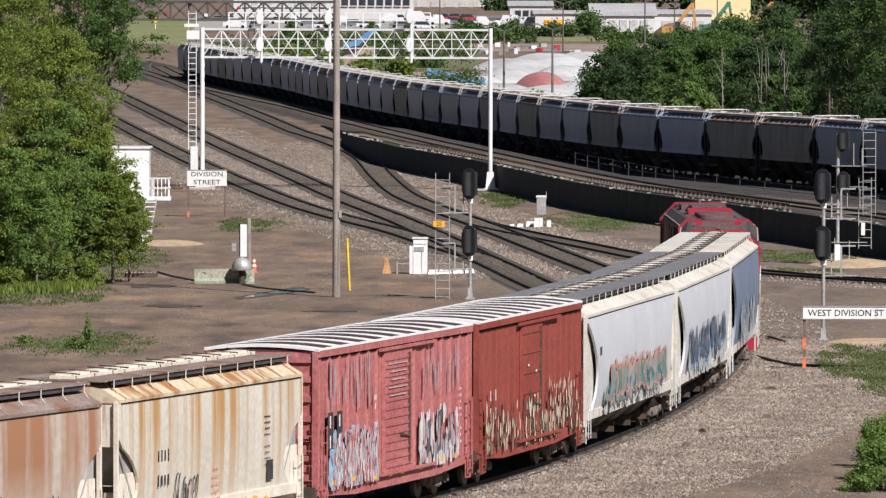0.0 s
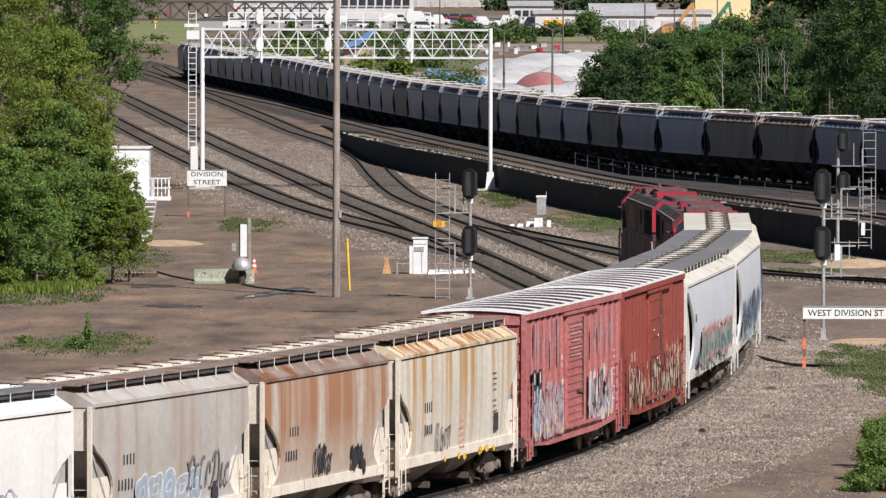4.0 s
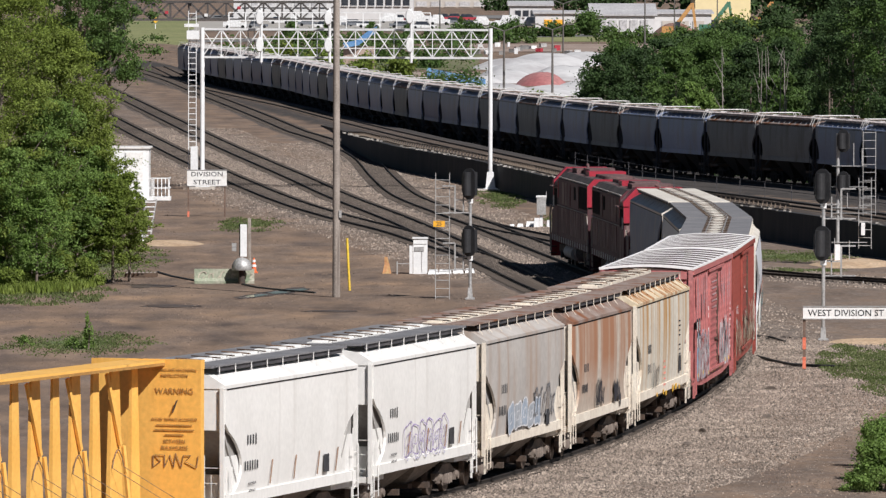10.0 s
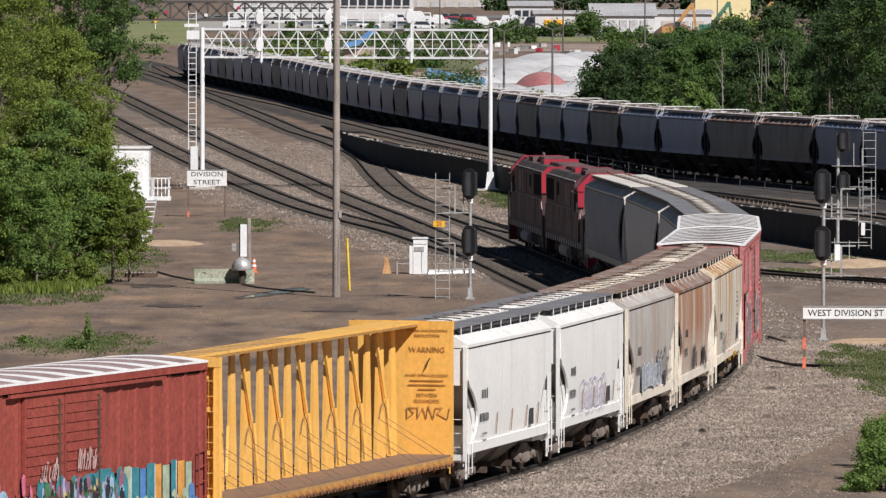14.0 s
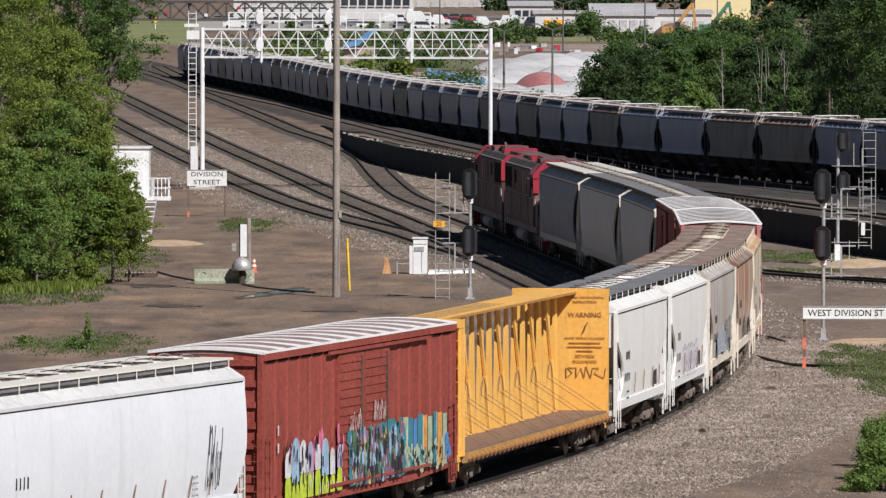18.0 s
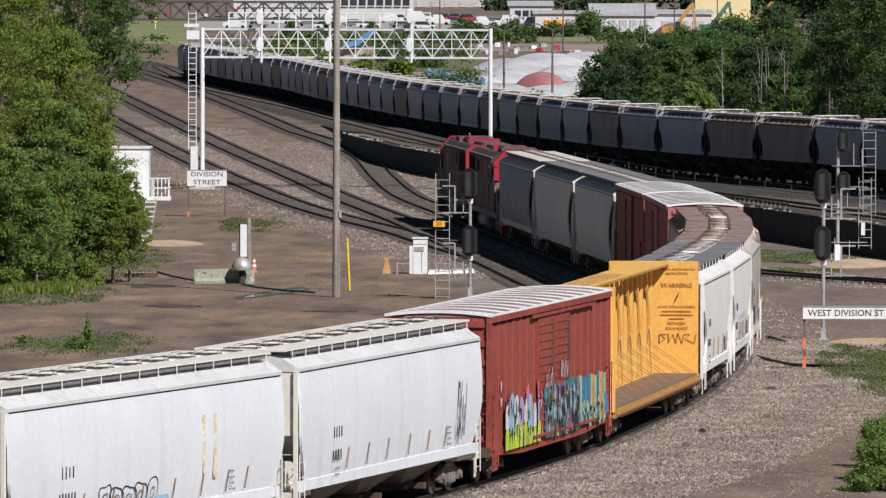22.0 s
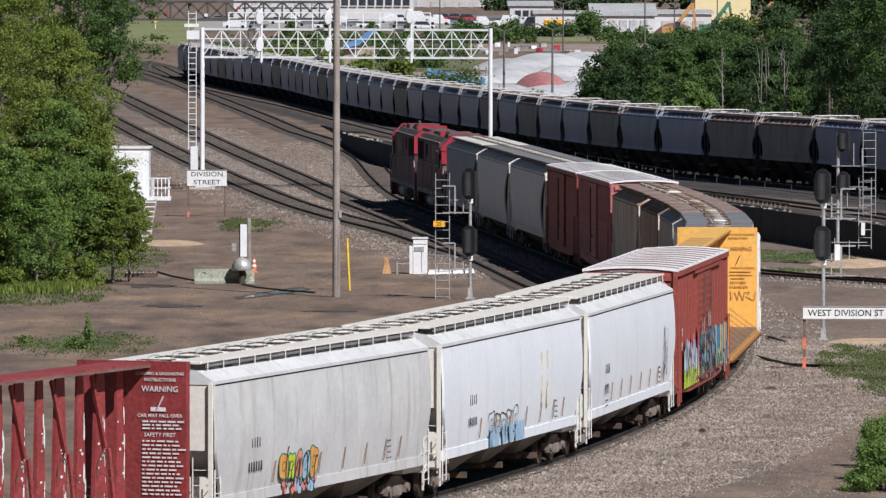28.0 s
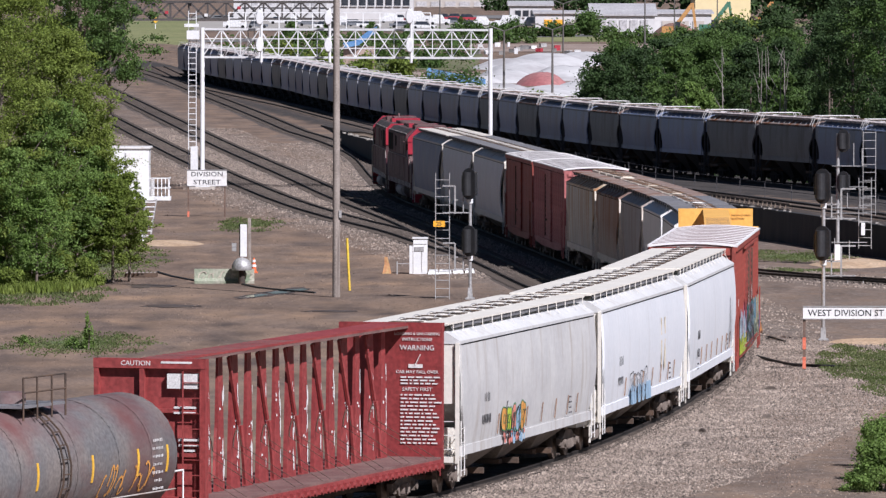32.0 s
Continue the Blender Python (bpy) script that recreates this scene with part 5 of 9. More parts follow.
blobs("graffiti", c, G_MIST, -6.5, 6.0, 1.15, 1.4, -1.63, 60, 108, grow=(0.06, 0.2), tall=1.0)
stencil(c, -7.3, -1.63, 3.0, [2], INK, 0.3, seed=8)
c = couple(boxcar("oxide red boxcar with a plug door and flaking paint", 15.2, 4.70, OXIDE, ROOF_BROWN, GALV, 3.0, 1, 18, False, post=0.022), -19.7, -34.9, 5.1)
blobs("flaked_paint", c, DECK, -6.8, 6.9, 0.95, 1.7, -1.535, 50, 11, grow=(0.06, 0.2), tall=1.3)
blobs("flaked_paint", c, paint("paint_rust_brown", (0.14, 0.06, 0.045)), -6.8, 6.9, 1.0, 2.2, -1.545, 90, 13, grow=(0.03, 0.12), tall=3.0)
blobs("flaked_paint", c, paint("paint_sand", (0.55, 0.42, 0.30)), -6.6, 6.8, 0.95, 2.0, -1.555, 75, 10, grow=(0.03, 0.12), tall=2.2)
blobs("flaked_paint", c, G_CREAM, -6.8, 6.8, 1.0, 2.3, -1.565, 70, 9, grow=(0.03, 0.10), tall=2.6)
blobs("flaked_paint", c, G_CREAM, 2.0, 6.8, 1.8, 2.7, -1.565, 24, 19, grow=(0.02, 0.07), tall=3.6)
stencil(c, -5.9, -1.55, 2.5, [1, 1], G_WHITE, 0.34, seed=72)
stencil(c, -5.2, -1.55, 2.5, [1, 1], G_WHITE, 0.34, seed=73)
for x, z in ((-0.7, 3.1), (0.4, 2.9), (0.2, 2.2), (-0.5, 1.9)):
    part("data_plate", Shape().box(x, -1.56, z, 0.16, 0.01, 0.06), INK_WHITE, c)
c = couple(boxcar("faded pink-red boxcar with a corrugated door and flaking graffiti", 16.2, 4.70, PINK, ROOF_BROWN, GALV, 2.9, 1, 17, True, post=0.05), -35.3, -51.5, 5.6)
DULL = paint("paint_dusty_blue", (0.40, 0.385, 0.42))
MIST_PINK = paint("paint_pale_pink", (0.55, 0.40, 0.42))
blobs("flaked_paint", c, G_SKY, -6.9, -2.1, 1.0, 2.3, -1.548, 70, 13, grow=(0.06, 0.3), tall=1.2)
blobs("flaked_paint", c, MIST_PINK, -6.6, -2.2, 1.0, 2.3, -1.554, 130, 12, grow=(0.05, 0.2), tall=2.0)
blobs("flaked_paint", c, PINK, -6.6, -2.2, 1.0, 2.3, -1.560, 80, 17, grow=(0.02, 0.09), tall=3.0)
blobs("flaked_paint", c, G_WHITE, -6.4, -2.3, 0.95, 2.2, -1.566, 95, 112, grow=(0.015, 0.07), tall=3.4)
blobs("graffiti", c, G_WHITE, 1.9, 6.2, 1.05, 2.4, -1.552, 70, 14, grow=(0.05, 0.16), tall=2.6)
blobs("graffiti", c, MIST_PINK, 2.0, 6.1, 1.05, 2.2, -1.558, 50, 18, grow=(0.03, 0.1), tall=3.0)
INKY = paint("paint_slate", (0.12, 0.12, 0.135))
for x, w, z0, z1 in ((3.0, 0.34, 1.2, 2.25), (4.1, 0.42, 1.25, 2.45), (5.2, 0.3, 1.5, 2.3), (3.5, 0.12, 1.1, 1.7), (4.7, 0.12, 1.2, 1.9)):
    part("graffiti", Shape().add([(x - w / 2, -1.564, z0), (x + w / 2, -1.564, z0 + 0.1), (x + w / 2 + 0.08, -1.564, z1), (x - w / 2 + 0.08, -1.564, z1 - 0.06)], [(0, 1, 2, 3)]), INKY, c)
blobs("worn_paint", c, DULL, -7.2, -2.2, 3.0, 4.1, -1.545, 22, 16, grow=(0.025, 0.05), tall=14)
blobs("worn_paint", c, DULL, 1.9, 7.2, 3.0, 4.1, -1.545, 20, 116, grow=(0.025, 0.05), tall=14)
for k in range(5):
    part("worn_paint", Shape().box(-0.15 + 0.05 * (k % 2), -1.56, 3.9 - 0.21 * k, 1.9 - 0.25 * (k % 3), 0.012, 0.035), MIST_PINK, c)
for x in (-6.9, -6.0):
    part("stencil_panel", Shape().box(x, -1.555, 2.45, 0.5, 0.01, 0.95), INK, c)
    stencil(c, x + 0.08, -1.562, 2.68, [1, 1], INK_WHITE, 0.34, seed=int(40 + x))
for x in (-6.6, -4.6, -2.5, -0.9, 0.3, 2.2, 4.4, 5.9):
    part("reflector", Shape().box(x, -1.56, 1.1 if abs(x) > 3 else 1.0, 0.3, 0.012, 0.12), SAFETY, c)
stencil(c, 6.5, -1.55, 2.9, [2, 2, 1, 2, 2, 0, 2, 1, 2], INK_WHITE, 0.12, seed=74)
stencil(c, -2.4, -1.55, 3.1, [2, 1, 0, 2, 2], INK_WHITE, 0.16, seed=75)
c = couple(hopper("cream two-bay covered hopper streaked with orange rust", 14.1, 4.62, TAN, WHITE_WARM, TAN_ROOF, WHITE_WARM, hatch="trough", boards=ROOF_RUST, ribs=True, bulge=0.04), -52.45, -66.6, 5.0)
stencil(c, -3.6, -1.53, 2.55, [4], INK, 0.3, seed=21)
stencil(c, -3.6, -1.53, 1.95, [4], INK, 0.3, seed=22)
stencil(c, 4.1, -1.54, 3.1, [6, 6, 5, 6, 0, 6, 5, 6, 6], INK, 0.1, seed=23)
stencil(c, 0.2, -1.53, 2.0, [4, 6, 6, 5, 6], G_CORAL, 0.12, seed=24)
part("data_plate", Shape().box(4.3, -1.53, 1.75, 0.45, 0.02, 0.5), INK, c)
strokes("graffiti_outline", c, G_BLACK, -2.9, -1.2, 1.3, 2.1, -1.53, 7, 25, 0.05)
blobs("graffiti", c, SAFETY, -4.5, 4.5, 1.0, 1.1, -1.54, 7, 26, grow=(0.15, 0.25), tall=0.5)
c = couple(hopper("grey two-bay covered hopper covered in brown rust", 11.5, 4.6, RUSTY, WHITE_WARM, ROOF_RUST, WHITE_WARM, hatch="trough", boards=ROOF_RUST, bulge=0.05), -67.2, -78.9, 3.9)
stencil(c, -3.0, -1.54, 2.6, [4], INK, 0.28, seed=31)
stencil(c, -3.2, -1.53, 2.0, [5], INK, 0.28, seed=32)
strokes("graffiti_outline", c, G_BLACK, -1.4, 0.3, 1.4, 2.2, -1.55, 8, 33, 0.08)
blobs("graffiti", c, G_BLACK, 2.0, 3.2, 1.25, 2.0, -1.55, 8, 34, grow=(0.08, 0.2))
c = couple(hopper("weathered grey two-bay covered hopper with pale blue graffiti", 11.4, 4.6, GREY, WHITE_WARM, GREY, WHITE_WARM, hatch="trough", boards=ROOF_RUST, bulge=0.05), -79.6, -91.2, 3.9)
stencil(c, -3.0, -1.54, 2.6, [4], INK, 0.28, seed=41)
stencil(c, -3.2, -1.53, 2.0, [5], INK, 0.28, seed=42)
bubbles(c, (paint("paint_dull_sky", (0.36, 0.42, 0.50)), paint("paint_dull_grey_blue", (0.40, 0.43, 0.47))), G_WHITE, -2.7, 2.0, 1.3, 2.2, -1.545, 5, 43, 0.05)
strokes("graffiti_outline", c, paint("paint_smoke", (0.2, 0.2, 0.21)), 0.8, 4.0, 1.6, 2.5, -1.552, 9, 45, 0.09)
part("data_plate", Shape().box(3.0, -1.545, 1.5, 0.4, 0.02, 0.45), INK, c)
for k, (a, b) in enumerate(((-91.9, -103.6), (-104.2, -116.6))):
    c = couple(hopper("clean white two-bay covered hopper" + (" with purple graffiti" if k == 0 else " behind a yellow flatcar"), 11.6, 4.6, WHITE, WHITE, WHITE, WHITE, hatch="trough", boards=ROOF_GREY, bulge=0.05), a, b, 3.9)
    stencil(c, -3.4, -1.55, 2.6, [4], INK, 0.28, seed=51)
    stencil(c, -3.4, -1.53, 1.95, [6], INK, 0.25, seed=52 + k)
    stencil(c, -3.4, -1.53, 1.5, [7, 6], INK, 0.12, seed=54 + k)
    part("data_plate", Shape().box(2.8, -1.55, 1.65, 0.42, 0.02, 0.45), INK, c)
    for x in (-2.0, 0.0, 2.0, 3.6):
        part("rust_streak", Shape().bar((x, -1.545, 1.4), (x + 0.2, -1.555, 2.0), 0.03, 0.012), DECK, c)
    if k == 0:
        bubbles(c, None, G_PURPLE, -2.4, 2.3, 1.32, 2.3, -1.55, 6, 56, 0.035)
        strokes("graffiti_outline", c, G_LILAC, -2.2, 2.2, 1.25, 2.0, -1.56, 8, 57, 0.03)
c = couple(centerbeam("orange-yellow empty centerbeam lumber flatcar", 22.3, 4.75, YELLOW), -117.0, -139.7, 8.4)
E0 = 22.3 / 2 - 0.52
for z, t, sz in ((4.5, "LOADING AND UNLOADING", 0.09), (4.36, "INSTRUCTION", 0.11), (3.97, "WARNING", 0.21), (3.28, "AVOID TIPPING ACCIDENT", 0.1), (2.74, "BETWEEN", 0.13), (2.58, "BULKHEADS", 0.13)):
    words("lettering", t, sz, LETTER_FADED, c, pose(E0, -0.76, z, 90, 0, -90))
part("warning_symbol", Shape().bar((E0 - 0.006, -0.72, 3.45), (E0 - 0.006, -0.84, 3.75), 0.12, 0.01), INK, c)
for z, w in ((3.14, 0.95), (3.02, 1.05), (2.9, 0.5)):
    part("lettering_bar", Shape().box(E0 - 0.006, -0.76, z, 0.01, w, 0.028), LETTER_FADED, c)
sc = Shape()
tag = [(-0.2, 1.5), (-0.2, 1.2), (-0.4, 1.35), (-0.25, 1.5), (-0.5, 1.5), (-0.5, 1.2), (-0.65, 1.5), (-0.75, 1.2), (-0.8, 1.55), (-0.95, 1.2), (-1.0, 1.5), (-1.2, 1.5), (-1.05, 1.35), (-1.35, 1.2), (-1.4, 1.5)]
for (ya, za), (yb, zb2) in zip(tag, tag[1:]):
    sc.bar((E0 - 0.007, ya, za + 0.9), (E0 - 0.007, yb, zb2 + 0.9), 0.02, 0.01)
tagged(part("graffiti_outline", sc, DECK, c), kind="stuff")
c = couple(boxcar("oxide red double-door boxcar with bright graffiti along its sill", 18.9, 4.83, OXIDE, ROOF_PINK, GALV, 4.9, 2, 18, True, post=0.035), -139.95, -159.0, 6.7)
rnd = random.Random(64)
blobs("graffiti", c, G_PINK, -7.4, -2.0, 1.5, 2.4, -1.545, 16, 61, grow=(0.06, 0.2), tall=2.6)
for i in range(8):
    x, w = -7.2 + 0.68 * i, rnd.uniform(0.46, 0.7)
    za, zb2 = rnd.uniform(1.35, 1.6), rnd.uniform(1.95, 2.45)
    for k, (mt, z0, z1) in enumerate(((G_LIME, 0.86, za), ((G_WHITE, G_SKY, G_WHITE, G_LILAC)[i % 4], za - 0.05, zb2))):
        top = [(x + w / 2 * math.cos(q), z1 - w / 2 + w / 2 * math.sin(q)) for q in [3.1416 * j / 6 for j in range(7)]]
        part("graffiti", Shape().add([(px, -1.555 - 0.002 * k, pz) for px, pz in [(x - w / 2, z0), (x + w / 2, z0)] + top], [tuple(range(9))]), mt, c)
blobs("graffiti", c, G_BLACK, -7.4, -2.0, 1.1, 2.3, -1.564, 46, 165, grow=(0.02, 0.06), tall=3.4)
blobs("graffiti", c, G_WHITE, -7.4, -2.0, 1.0, 2.2, -1.566, 26, 166, grow=(0.02, 0.06), tall=3.0)
blobs("graffiti", c, G_TEAL, -1.6, 3.7, 1.0, 2.25, -1.556, 60, 160, grow=(0.2, 0.5), tall=1.1)
for k, (mt, n) in enumerate(((G_TEAL, 20), (G_LILAC, 60), (paint("paint_mauve", (0.34, 0.16, 0.22)), 70), (paint("paint_plum", (0.26, 0.17, 0.24)), 60), (paint("paint_straw", (0.62, 0.48, 0.20)), 22), (G_GREEN, 30), (G_SKY, 30), (G_BLACK, 60))):
    blobs("graffiti", c, mt, -1.5, 3.6, 0.95, 2.2 if k else 2.35, -1.562 - 0.003 * k, n, 170 + k, grow=(0.03, 0.15), tall=1.9)
SAGE = paint("paint_sage", (0.42, 0.50, 0.36))
for i, (w, mt) in enumerate(((0.42, SAGE), (0.5, G_TEAL), (0.36, G_BLUE), (0.5, G_TEAL), (0.4, G_ORANGE), (0.44, SAGE), (0.3, G_TEAL), (0.46, G_ORANGE), (0.4, SAGE))):
    x, z1 = 3.9 + 0.5 * i, 2.42 - 0.05 * (i % 3)
    part("graffiti", Shape().box(x, -1.56, (0.95 + z1) / 2, w, 0.004, z1 - 0.95), mt, c)
    part("graffiti_outline", Shape().box(x + w / 2 + 0.02, -1.563, (0.95 + z1) / 2, 0.05, 0.004, z1 - 1.0), G_BLACK if i % 3 else G_WHITE, c)
blobs("graffiti", c, SAGE, 3.8, 8.0, 0.95, 1.6, -1.567, 34, 68, grow=(0.06, 0.22), tall=1.0)
blobs("graffiti", c, G_BLACK, 3.8, 8.2, 0.95, 1.5, -1.571, 40, 69, grow=(0.03, 0.1), tall=0.9)
blobs("graffiti", c, G_BLUE, 7.9, 8.7, 1.1, 1.6, -1.568, 6, 169, grow=(0.12, 0.25), tall=1.3)
SCRAWL = paint("paint_dusty_rose", (0.60, 0.42, 0.40))
strokes("graffiti_outline", c, SCRAWL, -1.7, -0.5, 2.35, 2.95, -1.58, 8, 70, 0.05)
strokes("graffiti_outline", c, SCRAWL, 0.7, 1.9, 2.5, 3.05, -1.58, 8, 76, 0.05)
stencil(c, -7.9, -1.53, 2.7, [1, 1], G_WHITE, 0.3, seed=71)
LONG = dict(end=CREAM_END, trim=WHITE, hatch="round", boards=CREAM_END, bays=3, bulge=0.12, open_top=2.5, cut=0.9, run=2.2, taper=True)
c = couple(hopper("long white covered hopper with a curved side and thin graffiti", 18.8, 4.75, WHITE_COOL, roof=LONG_ROOF, **LONG), -159.8, -179.0, 7.6)
stencil(c, -5.6, -1.6, 2.4, [4], INK, 0.3, seed=81)
stencil(c, -5.6, -1.58, 1.8, [4], INK, 0.3, seed=82)
stencil(c, -5.6, -1.56, 1.45, [7, 6], INK, 0.1, seed=83)
strokes("graffiti_outline", c, G_BLACK, 6.3, 7.3, 1.6, 3.2, -1.61, 7, 84, 0.035)
c = couple(hopper("long white covered hopper with two yellow smears", 19.3, 4.75, WHITE_COOL, roof=LONG_ROOF, **LONG), -179.6, -199.3, 7.8)
stencil(c, -5.6, -1.6, 2.5, [4], INK, 0.3, seed=86)
stencil(c, -5.6, -1.58, 1.9, [6], INK, 0.25, seed=87)
bubbles(c, None, G_BLACK, -3.6, 0.4, 1.35, 2.05, -1.575, 5, 88, 0.035)
blobs("graffiti", c, G_SKY, -3.4, 1.0, 1.15, 1.4, -1.58, 14, 89)
SMEAR = surf("ochre_smear", (0.72, 0.58, 0.36), (0.76, 0.68, 0.52), 2, 8, 0.6)
for k, x in enumerate((3.6, 4.4)):
    blobs("paint_smear", c, SMEAR, x - 0.04, x + 0.04, 1.9, 3.2, -1.595, 7, 190 + k, grow=(0.10, 0.16), tall=5)
c = couple(hopper("long off-white covered hopper with a small colourful tag", 19.6, 4.75, PALE, roof=LONG_ROOF, **LONG), -199.9, -220.0, 7.9)
stencil(c, -6.2, -1.6, 2.5, [4], INK, 0.26, seed=91)
stencil(c, -6.2, -1.58, 1.9, [6], INK, 0.26, seed=92)
bubbles(c, (G_ORANGE, G_LIME, G_CORAL, G_SKY), G_GREEN, -4.2, -0.9, 1.35, 2.15, -1.58, 5, 93, 0.045)
blobs("graffiti", c, G_CORAL, -4.4, -1.0, 1.1, 1.35, -1.58, 12, 95, grow=(0.08, 0.2), tall=1.0)
blobs("graffiti", c, G_SKY, -3.4, -0.6, 1.1, 1.35, -1.584, 12, 98, grow=(0.08, 0.22), tall=1.0)
strokes("graffiti_outline", c, G_BLACK, -3.8, -1.0, 1.2, 2.3, -1.598, 7, 96, 0.05)
for cc in [q[0] for q in MOVING[-3:]]:
    for x in (-4.8, -2.8, -0.8, 1.4, 3.4, 5.2, 6.6):
        part("rust_streak", Shape().bar((x, -1.575, 1.4), (x + 0.2, -1.6, 1.95), 0.03, 0.012), DECK, cc)
    stencil(cc, 5.6, -1.6, 1.9, [5, 6, 5, 6], INK, 0.1, seed=97)
c = couple(centerbeam("maroon centerbeam lumber flatcar with peeling white lettering", 22.2, 4.75, CBEAM_RED), -220.7, -243.2, 8.4)
E0 = 22.2 / 2 - 0.52
for z, t, sz in ((4.45, "LOADING & UNLOADING", 0.11), (4.3, "INSTRUCTIONS", 0.12), (4.07, "WARNING", 0.2), (3.42, "CAR MAY FALL OVER", 0.125), (2.95, "SAFETY FIRST", 0.14)):
    words("lettering", t, sz, INK_WHITE, c, pose(E0, -0.76, z, 90, 0, -90))
rnd = random.Random(5)
for i in range(17):
    z = 3.28 - 0.085 * i if i < 3 else 2.8 - 0.1 * (i - 3)
    sb, j = Shape(), 0.3
    while j < 1.25:
        w = rnd.uniform(0.05, 0.22)
        sb.box(E0 - 0.006, -j - w / 2, z, 0.01, w, 0.04)
        j += w + 0.05
    tagged(part("lettering_bar", sb, INK_WHITE, c), kind="stuff")
part("warning_symbol", Shape().bar((E0 - 0.006, -0.72, 3.62), (E0 - 0.006, -0.86, 3.9), 0.12, 0.01), INK_WHITE, c)
part("warning_symbol", Shape().box(E0 - 0.006, -0.72, 3.58, 0.01, 0.4, 0.1), INK_WHITE, c)
EB = -22.2 / 2 + 0.45 - 0.215
words("lettering", "CAUTION", 0.17, INK_WHITE, c, pose(EB, 0.35, 4.63, 90, 0, -90))
part("number_panel", Shape().box(EB + 0.09, -0.85, 4.2, 0.17, 0.78, 0.36), INK_WHITE, c)
for z, y0, w in ((3.55, -0.9, 0.55), (3.42, -0.9, 0.55), (2.75, -1.0, 0.5), (2.62, -1.0, 0.5), (2.49, -1.0, 0.3)):
    part("lettering_bar", Shape().box(EB + 0.11, y0, z, 0.17, w, 0.05), INK_WHITE, c)
part("lettering_bar", Shape().box(EB, -0.7, 4.66, 0.01, 0.8, 0.05), INK_WHITE, c)
for i in range(17):
    x = -22.2 / 2 + 1.1 + 19.8 * i / 16
    lean = lambda z: -0.064 + 0.03 * (z - 1.13) / 3.5
    blobs("peeled_paint", c, INK_WHITE, x + 0.12, x + 0.24, 1.4, 3.6, lean, 7, 200 + i, grow=(0.02, 0.06), tall=5)
    blobs("peeled_paint", c, INK_WHITE, x - 0.18, x + 0.18, 1.8, 3.4, lean, 4, 300 + i, grow=(0.05, 0.09), tall=0.5)
c = couple(tankcar("rusty grey and maroon tank car with yellow stripes", 16.6), -243.5, -260.5, 6.1)

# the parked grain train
# Car paints run darker and bluer, holding the shade on this side.
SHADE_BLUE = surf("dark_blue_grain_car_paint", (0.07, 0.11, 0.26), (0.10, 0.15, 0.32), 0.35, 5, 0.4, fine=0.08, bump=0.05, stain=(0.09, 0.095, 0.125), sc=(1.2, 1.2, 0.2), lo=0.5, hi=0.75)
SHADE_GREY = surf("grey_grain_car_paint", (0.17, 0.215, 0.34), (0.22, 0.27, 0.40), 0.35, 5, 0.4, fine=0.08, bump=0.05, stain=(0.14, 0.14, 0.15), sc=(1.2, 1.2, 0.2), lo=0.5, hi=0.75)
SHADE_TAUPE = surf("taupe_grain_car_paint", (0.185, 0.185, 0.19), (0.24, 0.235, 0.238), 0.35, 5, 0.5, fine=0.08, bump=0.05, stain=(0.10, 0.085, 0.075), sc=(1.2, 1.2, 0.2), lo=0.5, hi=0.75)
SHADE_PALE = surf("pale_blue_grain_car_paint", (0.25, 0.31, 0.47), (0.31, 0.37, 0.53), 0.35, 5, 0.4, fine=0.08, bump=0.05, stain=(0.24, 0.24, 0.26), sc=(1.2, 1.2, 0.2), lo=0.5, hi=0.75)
PALE_EDGE = surf("pale_roof_edge_paint", (0.50, 0.49, 0.475), (0.60, 0.585, 0.57), 1, 9, 0.6)
kinds = []
for lab, b, r, e in (("dark blue covered grain hopper, parked", SHADE_BLUE, SHADE_BLUE, PALE_EDGE), ("grey covered grain hopper, parked", SHADE_GREY, SHADE_GREY, PALE_EDGE), ("taupe covered grain hopper, parked", SHADE_TAUPE, ROOF_RUST, PALE_EDGE), ("pale blue-grey covered grain hopper, parked", SHADE_PALE, SHADE_GREY, PALE_EDGE)):
    kinds.append((lab, b, r, e))
GRAIN_L = 10.95
dist = [0.0]
for a, b in zip(PARKED_LINE, PARKED_LINE[1:]):
    dist.append(dist[-1] + (b - a).length)


def parked_at(d):
    for i in range(len(dist) - 1):
        if dist[i + 1] >= d:
            t = (d - dist[i]) / (dist[i + 1] - dist[i])
            return PARKED_LINE[i].lerp(PARKED_LINE[i + 1], t)
    return PARKED_LINE[-1]


pattern = [3, 1, 1, 2, 2, 3, 1, 2, 3, 1, 2, 3, 2, 3, 1, 0, 3, 2, 1, 3, 0, 3, 1, 3, 2, 1, 3, 0, 1, 3, 2, 3, 0, 1, 3, 1, 2, 3, 0, 1, 3, 0, 1, 2, 3]
first = {}
for i, kd in enumerate(pattern):
    d0 = GRAIN_OFFSET + i * (GRAIN_L + 0.35)
    a, b = parked_at(d0 + 2), parked_at(d0 + GRAIN_L - 2)
    if d0 + GRAIN_L > GRAIN_END:
        break
    mid = (a + b) / 2
    m = Matrix.Translation(mid) @ Matrix.Rotation(math.atan2(b.y - a.y, b.x - a.x), 4, "Z")
    away = i > 16
    if (kd, away) in first:
        copy_thing(first[kd, away], m)
    else:
        lab, bo, ro, en = kinds[kd]
        first[kd, away] = hopper(lab, GRAIN_L, 4.6, bo, en, ro, en, bays=2, hatch="trough", boards=GALV_ROOF, bulge=0.08, open_top=3.2, cut=0.68, group="grain hoppers of the parked train", m=m, plain=True, far=away)

